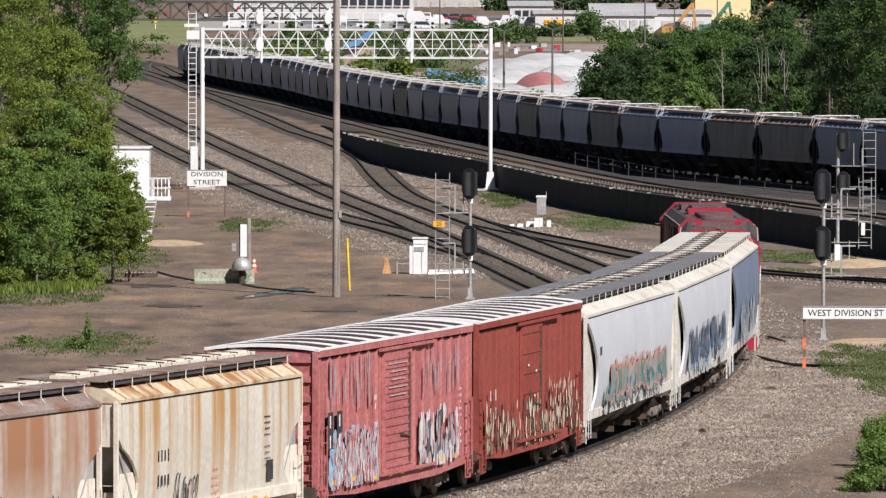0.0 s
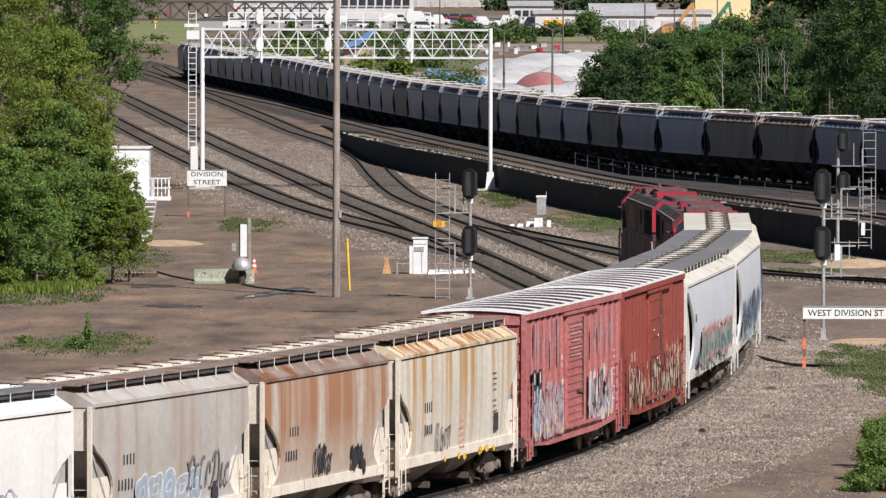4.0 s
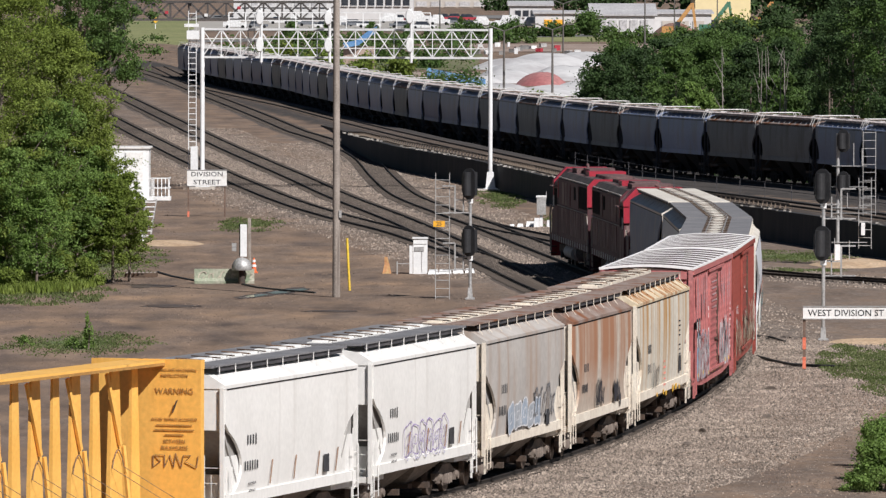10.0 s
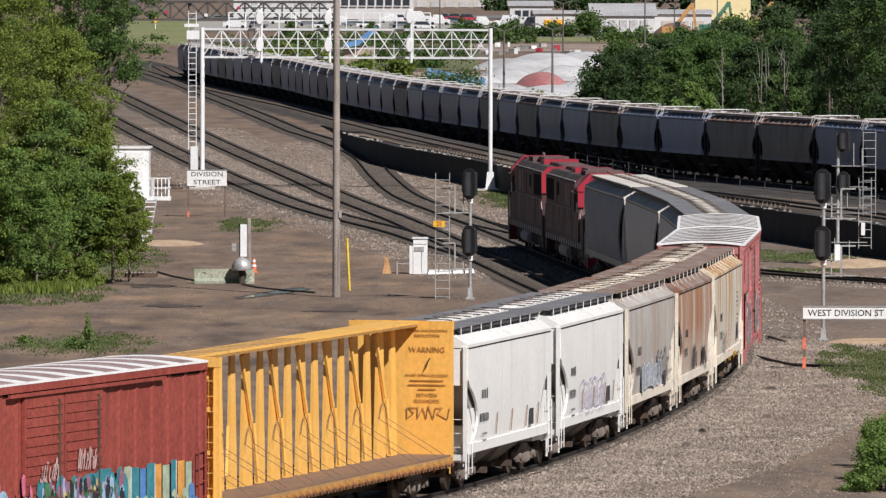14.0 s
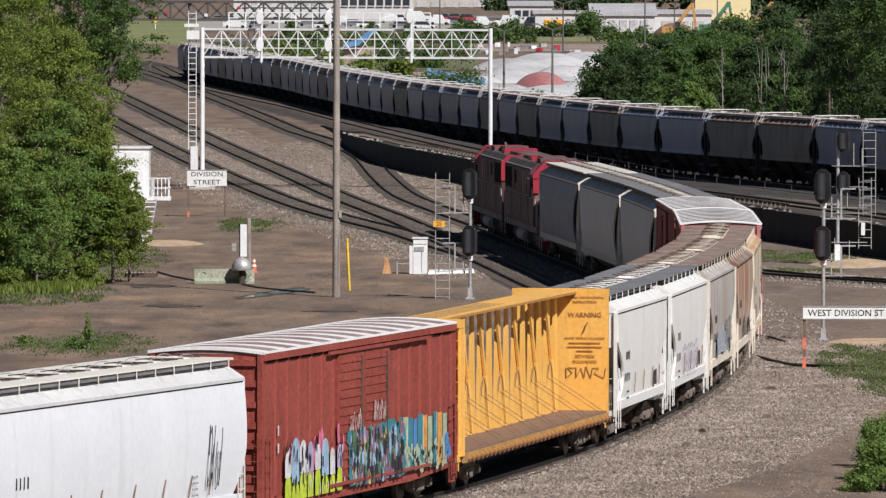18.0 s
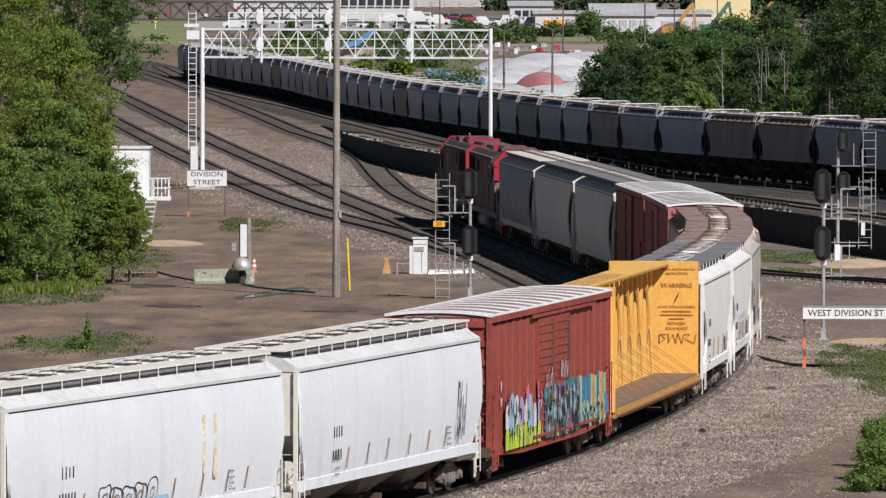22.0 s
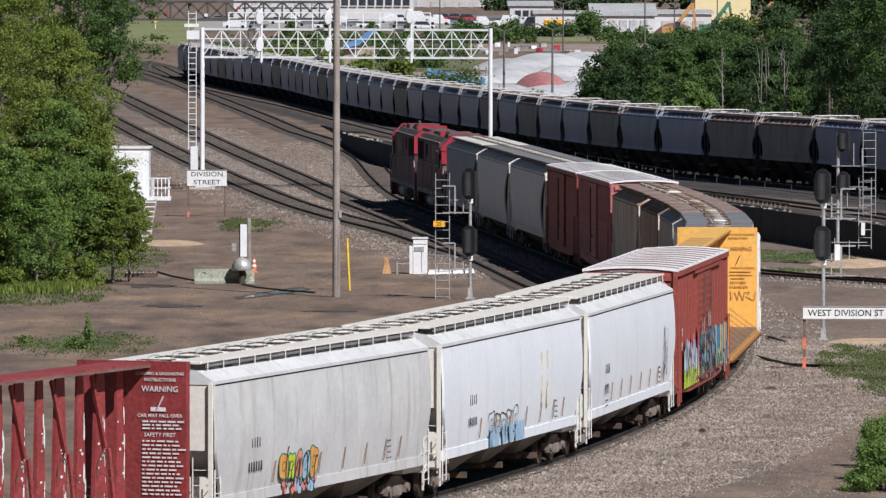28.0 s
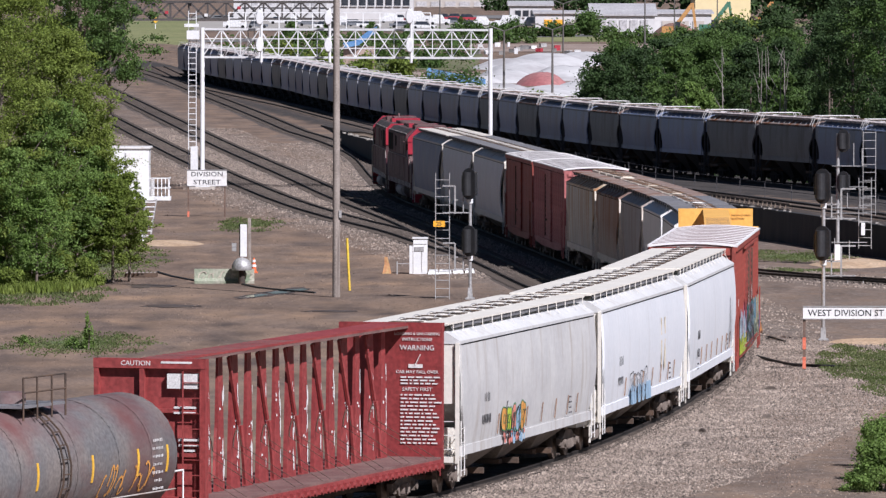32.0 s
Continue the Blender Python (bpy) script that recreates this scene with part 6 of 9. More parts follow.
# ---- lineside things ----
WHITE_METAL = surf("white_lineside_paint", (0.72, 0.72, 0.72), (0.80, 0.80, 0.79), 1.2, 10, 0.5, fine=0.08, stain=(0.35, 0.30, 0.26), sc=(4, 4, 0.6), lo=0.6, hi=0.8)
GREY_METAL = surf("grey_galvanised_steel", (0.38, 0.37, 0.36), (0.48, 0.47, 0.46), 1.5, 12, 0.5, 0.4)
SIGNAL_BLACK = surf("black_signal_hood", (0.018, 0.018, 0.02), (0.03, 0.03, 0.032), 2, 14, 0.55)
OLD_WOOD = surf("weathered_pole_wood", (0.27, 0.23, 0.20), (0.36, 0.31, 0.27), 0.8, 14, 0.9, stain=(0.17, 0.14, 0.12), sc=(6, 6, 0.3), lo=0.5, hi=0.7)
YELLOW_PAINT = surf("yellow_post_paint", (0.80, 0.55, 0.05), (0.72, 0.48, 0.05), 2, 12, 0.6)
ORANGE_PLATE = surf("orange_plate", (0.85, 0.42, 0.03), (0.80, 0.38, 0.03), 2, 12, 0.5)
BARK = surf("bark", (0.13, 0.10, 0.08), (0.22, 0.18, 0.15), 1.5, 16, 0.95, bump=0.6)
RED_PAINT = surf("red_orange_post_paint", (0.62, 0.12, 0.06), (0.70, 0.20, 0.12), 2, 12, 0.6)
SIGN_WHITE = surf("sign_white_enamel", (0.74, 0.72, 0.69), (0.80, 0.79, 0.77), 1.0, 9, 0.5, fine=0.08, stain=(0.5, 0.42, 0.36), sc=(3, 3, 1.5), lo=0.6, hi=0.8)


def signal_disc(parent, x, y, z, r=0.28):
    k = 20
    part("signal_back", Shape().loft([[(x + q * r * 0.9 * math.cos(a), y + dy, z + q * (r * 1.7) * math.sin(a)) for a in [6.2832 * i / k for i in range(k)]] for q, dy in ((0.85, -0.12), (1.0, -0.04), (1.0, 0.04))]), WHITE_METAL, parent)
    part("signal_back", Shape().tube((x + 0.02, y + 0.05, z), (x + 0.02, y + 0.45, z), 0.2, 0.17, 14), SIGNAL_BLACK, parent)


def build_gantry():
    g = thing("signal_gantry", "white steel lattice signal gantry spanning the tracks", "signal bridge")
    A, B = Vector((-15.15, 538.0, 0)), Vector((2.95, 534.0, 0))
    d = (B - A)
    n = 15
    for off, zt in ((0.0, 10.05), (1.1, 10.05)):
        o = Vector((0, off, 0))
        for z in (8.3, zt):
            part("chord", Shape().bar(A + o + Vector((0, 0, z)), B + o + Vector((0, 0, z)), 0.12), WHITE_METAL, g)
        for z in (8.88, 9.46):
            part("girt", Shape().bar(A + o + Vector((0, 0, z)), B + o + Vector((0, 0, z)), 0.05), WHITE_METAL, g)
        for i in range(n + 1):
            p = A + d * (i / n) + o
            part("truss_post", Shape().bar(p + Vector((0, 0, 8.3)), p + Vector((0, 0, zt)), 0.05), WHITE_METAL, g)
            if i < n:
                q = A + d * ((i + 0.5) / n) + o
                r = A + d * ((i + 1) / n) + o
                part("diagonal", Shape().bar(p + Vector((0, 0, zt if i % 2 else 8.3)), r + Vector((0, 0, 8.3 if i % 2 else zt)), 0.06), WHITE_METAL, g)
                if off:
                    part("diagonal", Shape().bar(p + Vector((0, 0, 8.3 if i % 2 else zt)), r + Vector((0, 0, zt if i % 2 else 8.3)), 0.045), WHITE_METAL, g)
                    part("cross_bar", Shape().bar(q + Vector((0, 0, 8.3)), q - o + Vector((0, 0, 8.3)), 0.07), WHITE_METAL, g)
    for p in (A, B):
        for off in (0, 1.1):
            q = p + Vector((0, off, 0))
            part("leg", Shape().tube(q, q + Vector((0, 0, 10.15)), 0.13, n=12), WHITE_METAL, g)
        for i in range(9):
            z0, z1 = 0.8 + i * 0.85, 0.8 + (i + 1) * 0.85
            part("leg_lacing", Shape().bar(p + Vector((0.0, 0, z0)), p + Vector((0.0, 1.1, z1)), 0.06), GREY_METAL, g)
        part("leg_foot", Shape().loft([[(p.x - w, p.y - w, z), (p.x + w, p.y - w, z), (p.x + w, p.y + 1.1 + w, z), (p.x - w, p.y + 1.1 + w, z)] for w, z in ((0.55, -0.1), (0.55, 0.12), (0.3, 0.2), (0.2, 1.2))]), WHITE_METAL, g)
        part("footing", Shape().box(p.x, p.y + 0.5, 0.0, 1.6, 2.4, 0.3), surf("footing_concrete", (0.42, 0.38, 0.33), (0.5, 0.45, 0.4), 1, 9, 0.9), g)
    lad = Shape()
    x, y = -15.75, 537.6
    for k in (-0.24, 0.24):
        lad.bar((x + k, y, 0.6), (x + k, y, 11.2), 0.045)
    for i in range(30):
        lad.bar((x - 0.24, y, 0.9 + i * 0.35), (x + 0.24, y, 0.9 + i * 0.35), 0.04)
    part("ladder", lad, WHITE_METAL, g)
    part("cabinet", Shape().box(-15.62, 537.3, 1.95, 0.46, 0.5, 1.5), WHITE_METAL, g)
    part("junction_box", Shape().box(-15.7, 537.4, 9.7, 0.8, 0.4, 0.55).box(-15.8, 537.6, 10.3, 0.9, 0.5, 0.2), WHITE_METAL, g)
    # maintainers' walkway above the truss
    wk = part("walkway", Shape().bar((-13.5, 539.4, 10.1), (-0.8, 537.0, 10.1), 0.8, 0.06), GREY_METAL, g)
    for yo in (-0.4, 0.45):
        for z in (10.6, 11.1):
            part("walkway_rail", Shape().bar((-13.5, 539.2 + yo, z), (-0.8, 537.0 + yo, z), 0.055), WHITE_METAL, wk)
        for i in range(13):
            t = i / 12
            part("rail_post", Shape().bar((-13.5 + 12.7 * t, 539.2 - 2.2 * t + yo, 10.05), (-13.5 + 12.7 * t, 539.2 - 2.2 * t + yo, 11.1), 0.055), WHITE_METAL, wk)
    for px, zt in ((-11.5, 11.0), (-7.2, 11.0), (-2.1, 11.1)):
        yy = 537.0 - (px + 15) * 0.21
        mast = part("signal_mast", Shape().tube((px + 0.1, yy, 8.0), (px + 0.1, yy, 11.4), 0.09, n=8), WHITE_METAL, g)
        signal_disc(mast, px, yy - 0.15, zt - 0.2)
        signal_disc(mast, px, yy - 0.15, 9.1)
    part("catwalk_ladder", Shape().bar((-12.3, 539.5, 8.3), (-12.3, 539.5, 11.0), 0.06).bar((-11.9, 539.5, 8.3), (-11.9, 539.5, 11.0), 0.06), GREY_METAL, g)


build_gantry()


def sign(name, label, x, y, w, z0, z1, lines, size, post_x, band=None, mid=None, banded=2):
    s = thing(name, label, "sign")
    b = part("board", Shape().box(x + w / 2, y, (z0 + z1) / 2, w, 0.05, z1 - z0), SIGN_WHITE, s)
    part("board_rim", Shape().box(x + w / 2, y - 0.02, z1, w + 0.04, 0.07, 0.03).box(x + w / 2, y - 0.02, z0, w + 0.04, 0.07, 0.03), GREY_METAL, b)
    for i, (t, wide) in enumerate(lines):
        z = z1 - (z1 - z0) * (i + 0.5) / len(lines) - 0.02
        words("lettering", t, size, INK, b, pose(mid or x + w / 2, y - 0.032, z, 90, 0, 0), width=wide)
    for k, px in enumerate(post_x):
        p = part("post", Shape().box(px, y + 0.06, z1 / 2 - 0.1, 0.09, 0.07, z1 + 0.1), surf("rusty_sign_post", (0.13, 0.085, 0.065), (0.18, 0.12, 0.09), 2, 14, 0.85), s)
        for z in (band or ()) if k < banded else ():
            part("band", Shape().box(px, y + 0.055, z, 0.12, 0.1, 0.42), RED_PAINT, p)


sign("station_sign", "white two-line station name sign on rusty posts", -14.42, 482.0, 2.24, 1.74, 2.64, [("DIVISION", 1.76), ("STREET", 1.52)], 0.37, (-14.35, -12.3), (0.1,), banded=1)
sign("junction_sign", "long white junction name sign on red-banded posts", 12.9, 306.4, 3.45, 1.83, 2.28, [("WEST DIVISION ST", 2.72)], 0.33, (12.95, 16.2), (0.25, 0.95), mid=14.44)

pole = thing("utility_pole", "tall weathered wooden utility pole", "pole")
part("shaft", Shape().tube((-4.62, 370.5, -0.3), (-4.62, 370.5, 16.5), 0.17, 0.13, 14), OLD_WOOD, pole)
part("meter_box", Shape().box(-4.45, 370.4, 3.6, 0.12, 0.16, 0.3), GREY_METAL, pole)
part("crossarm", Shape().box(-4.62, 370.3, 15.6, 2.4, 0.12, 0.14), OLD_WOOD, pole)
solid("marker_post", Shape().tube((-4.12, 377.9, -0.1), (-4.24, 377.9, 2.3), 0.055, n=8), YELLOW_PAINT, "leaning thin yellow marker post", "post")


def signal_head(parent, x, y, z, h=1.35, w=0.66, turn=-35):
    """An oval black backboard with a hooded lamp column, turned towards the track."""
    m = pose(x, y, z, 0, 0, turn)
    k = 20
    ring = []
    for dy in (-0.03, 0.03):
        ring.append([m @ Vector((w / 2 * math.cos(a), dy, (h - w) / 2 * (1 if math.sin(a) > 0 else -1) + w / 2 * math.sin(a))) for a in [6.2832 * i / k for i in range(k)]])
    hd = part("signal_head", Shape().loft(ring), SIGNAL_BLACK, parent, "black oval signal backboard")
    part("lamp_housing", Shape().box(0, 0.2, 0, 0.34, 0.36, h - 0.35, m), SIGNAL_BLACK, hd)
    ck = [(0.2 * math.cos(q), -0.04 - 0.24 * max(0.0, math.sin(q))) for q in [3.1416 * i / 9 for i in range(10)]]
    part("hood", Shape().loft([[m @ Vector((cx - 0.06, cy, z2)) for cx, cy in ck] for z2 in (-(h - 0.35) / 2, (h - 0.35) / 2)]), SIGNAL_BLACK, hd)
    part("rim", Shape().tube(m @ Vector((-w / 2 + 0.03, -0.05, -(h - w) / 2)), m @ Vector((-w / 2 + 0.03, -0.05, (h - w) / 2)), 0.05, n=6), SIGNAL_BLACK, hd)


def signal_mast(label, x, y, heads, height, ladder_x, lad_z, plate=None, turn=-35, spread=0.3):
    s = thing("signal_mast", label, "railway signal")
    part("mast", Shape().tube((x, y, 0), (x, y, height), 0.07, n=12), GREY_METAL, s)
    part("base", Shape().loft([[(x - w, y - w, z), (x + w, y - w, z), (x + w, y + w, z), (x - w, y + w, z)] for w, z in ((0.2, 0.0), (0.2, 0.06), (0.11, 0.1), (0.09, 0.5))]), GREY_METAL, s)
    for z in heads:
        signal_head(s, x - 0.05, y - 0.2, z, turn=turn)
        part("clamp", Shape().tube((x, y, z - 0.85), (x, y, z - 0.65), 0.12, n=10), WHITE_METAL, s)
        lx = ladder_x
        br = part("bracket", Shape().bar((x, y, z - 1.25), (lx, y, z - 1.25), 0.05), GREY_METAL, s)
        part("bracket", Shape().bar((x + (lx - x) * 0.55, y, z - 0.1), (lx, y, z - 0.1), 0.06), GREY_METAL, s)
        xm = x + (lx - x) * 0.55
        part("bracket_post", Shape().bar((xm, y, z - 1.3), (xm, y, z - 0.1), 0.07), GREY_METAL, br)
        part("bracket_rail", Shape().bar((x, y, z - 0.7), (xm, y, z - 0.7), 0.05).bar((x + (lx - x) * 0.25, y, z - 1.25), (x + (lx - x) * 0.25, y, z - 0.4), 0.05), GREY_METAL, br)
    ll = Shape()
    for k in (-spread, spread):
        ll.bar((ladder_x + k, y + 0.1, lad_z[0]), (ladder_x + k, y + 0.1, lad_z[1]), 0.035)
    z = lad_z[0] + 0.2
    while z < lad_z[1]:
        ll.bar((ladder_x - spread, y + 0.1, z), (ladder_x + spread, y + 0.1, z), 0.03)
        z += 0.36
    part("ladder", ll, GREY_METAL, s)
    if plate:
        p = part("number_plate", Shape().box(ladder_x - 0.15, y - 0.05, plate, 0.5, 0.03, 0.26), ORANGE_PLATE, s)
        words("lettering", "25", 0.24, INK, p, pose(ladder_x - 0.15, y - 0.07, plate, 90, 0, 0))


signal_mast("grey signal mast with two black heads and a side ladder", 1.17, 368.2, (4.98, 2.52), 5.4, -0.02, (-0.1, 5.45), 3.25)
signal_mast("grey signal mast with two black heads beside the curve", 14.66, 329.6, (5.95, 3.75), 6.3, 15.9, (2.2, 2.3), turn=-30)
s2 = thing("bracket_signal", "white bracket signal mast with platforms and a ladder", "railway signal")
part("mast", Shape().tube((18.85, 408.6, 0), (18.85, 408.6, 6.3), 0.085, n=12), GREY_METAL, s2)
part("base", Shape().loft([[(18.85 - w, 408.6 - w, z), (18.85 + w, 408.6 - w, z), (18.85 + w, 408.6 + w, z), (18.85 - w, 408.6 + w, z)] for w, z in ((0.45, 0.0), (0.4, 0.1), (0.16, 0.2), (0.12, 1.0))]), WHITE_METAL, s2)
signal_head(s2, 19.1, 408.3, 5.95, 1.1, 0.6, -30)
signal_head(s2, 19.1, 408.3, 3.95, 1.1, 0.6, -30)
for z in (4.75, 3.75, 2.75, 2.5, 1.1):
    part("platform", Shape().box(19.4, 408.6, z, 1.7, 0.3, 0.03), GREY_METAL, s2)
for xx, za, zb in ((19.6, 4.75, 5.85), (20.0, 4.75, 5.6), (19.3, 2.75, 3.75), (19.9, 2.75, 3.7), (18.7, 0.2, 1.3), (19.4, 0.2, 1.2)):
    part("platform_post", Shape().bar((xx, 408.4, za), (xx, 408.4, zb), 0.04), GREY_METAL, s2)
part("relay_box", Shape().box(20.05, 408.4, 1.75, 0.18, 0.2, 0.6), WHITE_METAL, s2)
for lx, z0, z1 in ((20.35, 2.4, 6.4), (20.15, 0.8, 4.2)):
    ll = Shape()
    for k in (-0.3, 0.3):
        ll.bar((lx + k, 408.5, z0), (lx + k, 408.5, z1), 0.035)
    z = z0 + 0.15
    while z < z1:
        ll.bar((lx - 0.3, 408.5, z), (lx + 0.3, 408.5, z), 0.03)
        z += 0.38
    part("ladder", ll, GREY_METAL, s2)

cab1 = thing("relay_cabinet", "white steel relay cabinet with a grey vent beside a small box", "cabinet")
part("cabinet_body", Shape().box(-1.05, 397.2, 0.82, 0.66, 0.6, 1.64), WHITE_METAL, cab1)
part("cabinet_roof", Shape().box(-1.05, 397.2, 1.67, 0.74, 0.7, 0.06), WHITE_METAL, cab1)
part("vent_panel", Shape().box(-1.1, 396.88, 1.17, 0.44, 0.03, 0.2), GREY_METAL, cab1)
part("door_gap", Shape().box(-1.05, 396.89, 1.4, 0.6, 0.02, 0.02).box(-0.98, 396.89, 0.6, 0.02, 0.02, 1.0), GREY_METAL, cab1)
part("side_box", Shape().box(-1.48, 397.1, 0.66, 0.15, 0.4, 1.3), WHITE_METAL, cab1)
for i, (x, w) in enumerate(((-0.45, 0.5), (0.1, 0.6), (0.7, 0.5), (1.25, 0.45))):
    solid("cable_cover", Shape().loft([[(x - w / 2, 397 + i * 0.5 - 0.5, 0), (x + w / 2, 397 + i * 0.5 - 0.5, 0), (x + w / 2, 398.5 + i * 0.5, 0), (x - w / 2, 398.5 + i * 0.5, 0)],
                                       [(x - w / 2 + 0.05, 397 + i * 0.5 - 0.4, 0.16), (x + w / 2 - 0.05, 397 + i * 0.5 - 0.4, 0.16), (x + w / 2 - 0.05, 398.4 + i * 0.5, 0.16), (x - w / 2 + 0.05, 398.4 + i * 0.5, 0.16)]]), WHITE_METAL, "pale concrete cable cover lying on gravel", "cover", group="cable covers by the cabinet")
st = thing("track_marker", "weathered yellow and rusty stub post leaning on the dirt", "post")
part("stub", Shape().loft([[(-2.82, 397.5, 0), (-2.4, 397.5, 0), (-2.4, 397.9, 0), (-2.82, 397.9, 0)], [(-2.72, 397.6, 0.45), (-2.5, 397.6, 0.45), (-2.5, 397.8, 0.45), (-2.72, 397.8, 0.45)], [(-2.72, 397.6, 0.78), (-2.58, 397.6, 0.78), (-2.58, 397.8, 0.74), (-2.72, 397.8, 0.74)]]),
     surf("peeling_yellow", (0.55, 0.38, 0.16), (0.45, 0.22, 0.10), 4, 16, 0.8), st)
solid("stake", Shape().box(-2.12, 396.5, 0.3, 0.06, 0.06, 0.6).box(-1.85, 396.5, 0.5, 0.55, 0.04, 0.04), GREY_METAL, "low grey pipe stand beside a cabinet", "pipe")

cab2 = thing("track_cabinet", "grey relay cabinet on a pedestal with pale concrete blocks", "cabinet")
part("cabinet_body", Shape().box(5.34, 465, 1.15, 0.5, 0.45, 0.95), GREY_METAL, cab2)
part("cabinet_lid", Shape().box(5.34, 465, 1.66, 0.56, 0.52, 0.1), WHITE_METAL, cab2)
part("pedestal", Shape().box(5.34, 465, 0.35, 0.16, 0.16, 0.7), WHITE_METAL, cab2)
part("aerial", Shape().tube((5.6, 465, 1.5), (5.62, 465, 1.95), 0.02, n=5), GREY_METAL, cab2)
for x, y, sx, sz in ((5.1, 464.6, 0.35, 0.5), (5.75, 464.7, 0.25, 0.38), (4.75, 465.2, 0.5, 0.3), (4.2, 465, 0.35, 0.18), (3.75, 464.8, 0.3, 0.15)):
    solid("concrete_block", Shape().loft([[(x - sx / 2, y - 0.2, 0), (x + sx / 2, y - 0.2, 0), (x + sx / 2, y + 0.2, 0), (x - sx / 2, y + 0.2, 0)], [(x - sx / 2.6, y - 0.15, sz), (x + sx / 2.6, y - 0.15, sz), (x + sx / 2.6, y + 0.15, sz), (x - sx / 2.6, y + 0.15, sz)]]), WHITE_METAL, "small pale concrete block by a cabinet", "block", group="blocks by the track cabinet")

bell = thing("old_bell_post", "rusty silver dome on a stem with a white panel", "post")
part("stem", Shape().tube((-9.05, 384.8, 0), (-9.05, 384.8, 0.75), 0.16, 0.13, 12), STEEL_DARK, bell)
dome = [[(-9.05 + r * math.cos(a), 384.8 + r * math.sin(a), z) for a in [6.2832 * i / 22 for i in range(22)]] for r, z in ((0.43, 0.62), (0.46, 0.7), (0.43, 0.88), (0.33, 1.06), (0.18, 1.17), (0.03, 1.2))]
part("dome", Shape().loft(dome, smooth=True), GREY_METAL, bell)
part("panel", Shape().box(-8.98, 385.2, 1.95, 0.3, 0.12, 1.45), WHITE_METAL, bell)
part("panel_edge", Shape().box(-9.15, 385.2, 1.95, 0.05, 0.16, 1.45), BLACK, bell)
part("back_post", Shape().box(-8.72, 385.6, 1.45, 0.14, 0.12, 3.0), OLD_WOOD, bell)
part("control_box", Shape().box(-9.4, 385.0, 1.65, 0.2, 0.25, 0.36), GREY_METAL, bell)
bar = thing("concrete_barrier", "mossy concrete barrier with faded green graffiti", "barrier")
MOSSY = surf("mossy_concrete", (0.30, 0.33, 0.24), (0.38, 0.36, 0.29), 1.2, 9, 0.9, stain=(0.16, 0.20, 0.13), sc=(1.5, 1.5, 1.5))
part("barrier_body", Shape().prism([(-0.35, 0), (-0.35, 0.12), (-0.16, 0.25), (-0.1, 0.66), (0.1, 0.66), (0.16, 0.25), (0.35, 0.12), (0.35, 0)], -1.35, 1.35), MOSSY, bar)
strokes("graffiti", bar, paint("paint_cream", (0.5, 0.45, 0.36)), -1.2, 1.2, 0.2, 0.6, -0.16, 7, 5, 0.06)
bar.matrix_basis = pose(-9.85, 385.4, 0, 0, 0, 2)
cone = thing("traffic_cone", "small orange and white cone on the dirt", "cone")
CONE = surf("orange_cone_plastic", (0.72, 0.16, 0.05), (0.66, 0.14, 0.05), 3, 14, 0.5)
part("cone_body", Shape().loft([[(-8.8 + r * math.cos(a), 398.0 + r * math.sin(a), z) for a in [6.2832 * i / 14 for i in range(14)]] for r, z in ((0.14, 0.02), (0.1, 0.35), (0.04, 0.7))]), CONE, cone)
for z, r in ((0.34, 0.122), (0.56, 0.088)):
    part("cone_band", Shape().loft([[(-8.8 + q * math.cos(a), 398.0 + q * math.sin(a), zz) for a in [6.2832 * i / 14 for i in range(14)]] for q, zz in ((r, z - 0.05), (r - 0.015, z + 0.06))]), WHITE_METAL, cone)
part("cone_base", Shape().box(-8.8, 398.0, 0.03, 0.36, 0.36, 0.06), CONE, cone)

hut = thing("signal_hut", "white signal hut raised on posts with a railed landing", "hut")
part("wall", Shape().box(-17.4, 442.0, 3.55, 4.5, 2.6, 2.5), WHITE_METAL, hut)
part("roof", Shape().box(-17.4, 442.0, 4.84, 4.7, 2.8, 0.08), SIGN_WHITE, hut)
part("door", Shape().box(-15.9, 440.66, 3.6, 0.9, 0.06, 2.0), SIGN_WHITE, hut)
part("landing", Shape().box(-15.45, 440.2, 2.25, 2.9, 1.4, 0.18), WHITE_METAL, hut)
for x in (-16.7, -15.8, -14.95, -14.1):
    part("landing_post", Shape().bar((x, 439.6, 2.3), (x, 439.6, 3.3), 0.06), WHITE_METAL, hut)
for z in (2.8, 3.3):
    part("landing_rail", Shape().bar((-16.8, 439.6, z), (-14.05, 439.6, z), 0.06).bar((-14.05, 439.6, z), (-14.05, 440.8, z), 0.06), WHITE_METAL, hut)
for i in range(5):
    part("landing_picket", Shape().bar((-14.9 + 0.2 * i, 440.85, 2.3), (-14.9 + 0.2 * i, 440.85, 3.3), 0.05), WHITE_METAL, hut)
for x, y in ((-19.3, 441), (-15.5, 441), (-15.5, 443), (-19.3, 443)):
    part("stilt", Shape().box(x, y, 1.1, 0.22, 0.22, 2.3), GREY_METAL, hut)
stair = part("stair", Shape().bar((-14.72, 439.5, 2.2), (-15.0, 437.4, 0.05), 0.05, 0.16).bar((-15.25, 439.5, 2.2), (-15.53, 437.4, 0.05), 0.05, 0.16), GREY_METAL, hut)
for i in range(9):
    t = (i + 0.5) / 9
    part("tread", Shape().box(-15.27 + 0.28 * t, 437.4 + 2.1 * t, 0.05 + 2.15 * t, 0.56, 0.26, 0.05), WHITE_METAL, stair)

WATER = surf("puddle_water", (0.05, 0.045, 0.04), (0.07, 0.06, 0.05), 1.5, 6, 0.03, bump=0.02, coat=1.0)


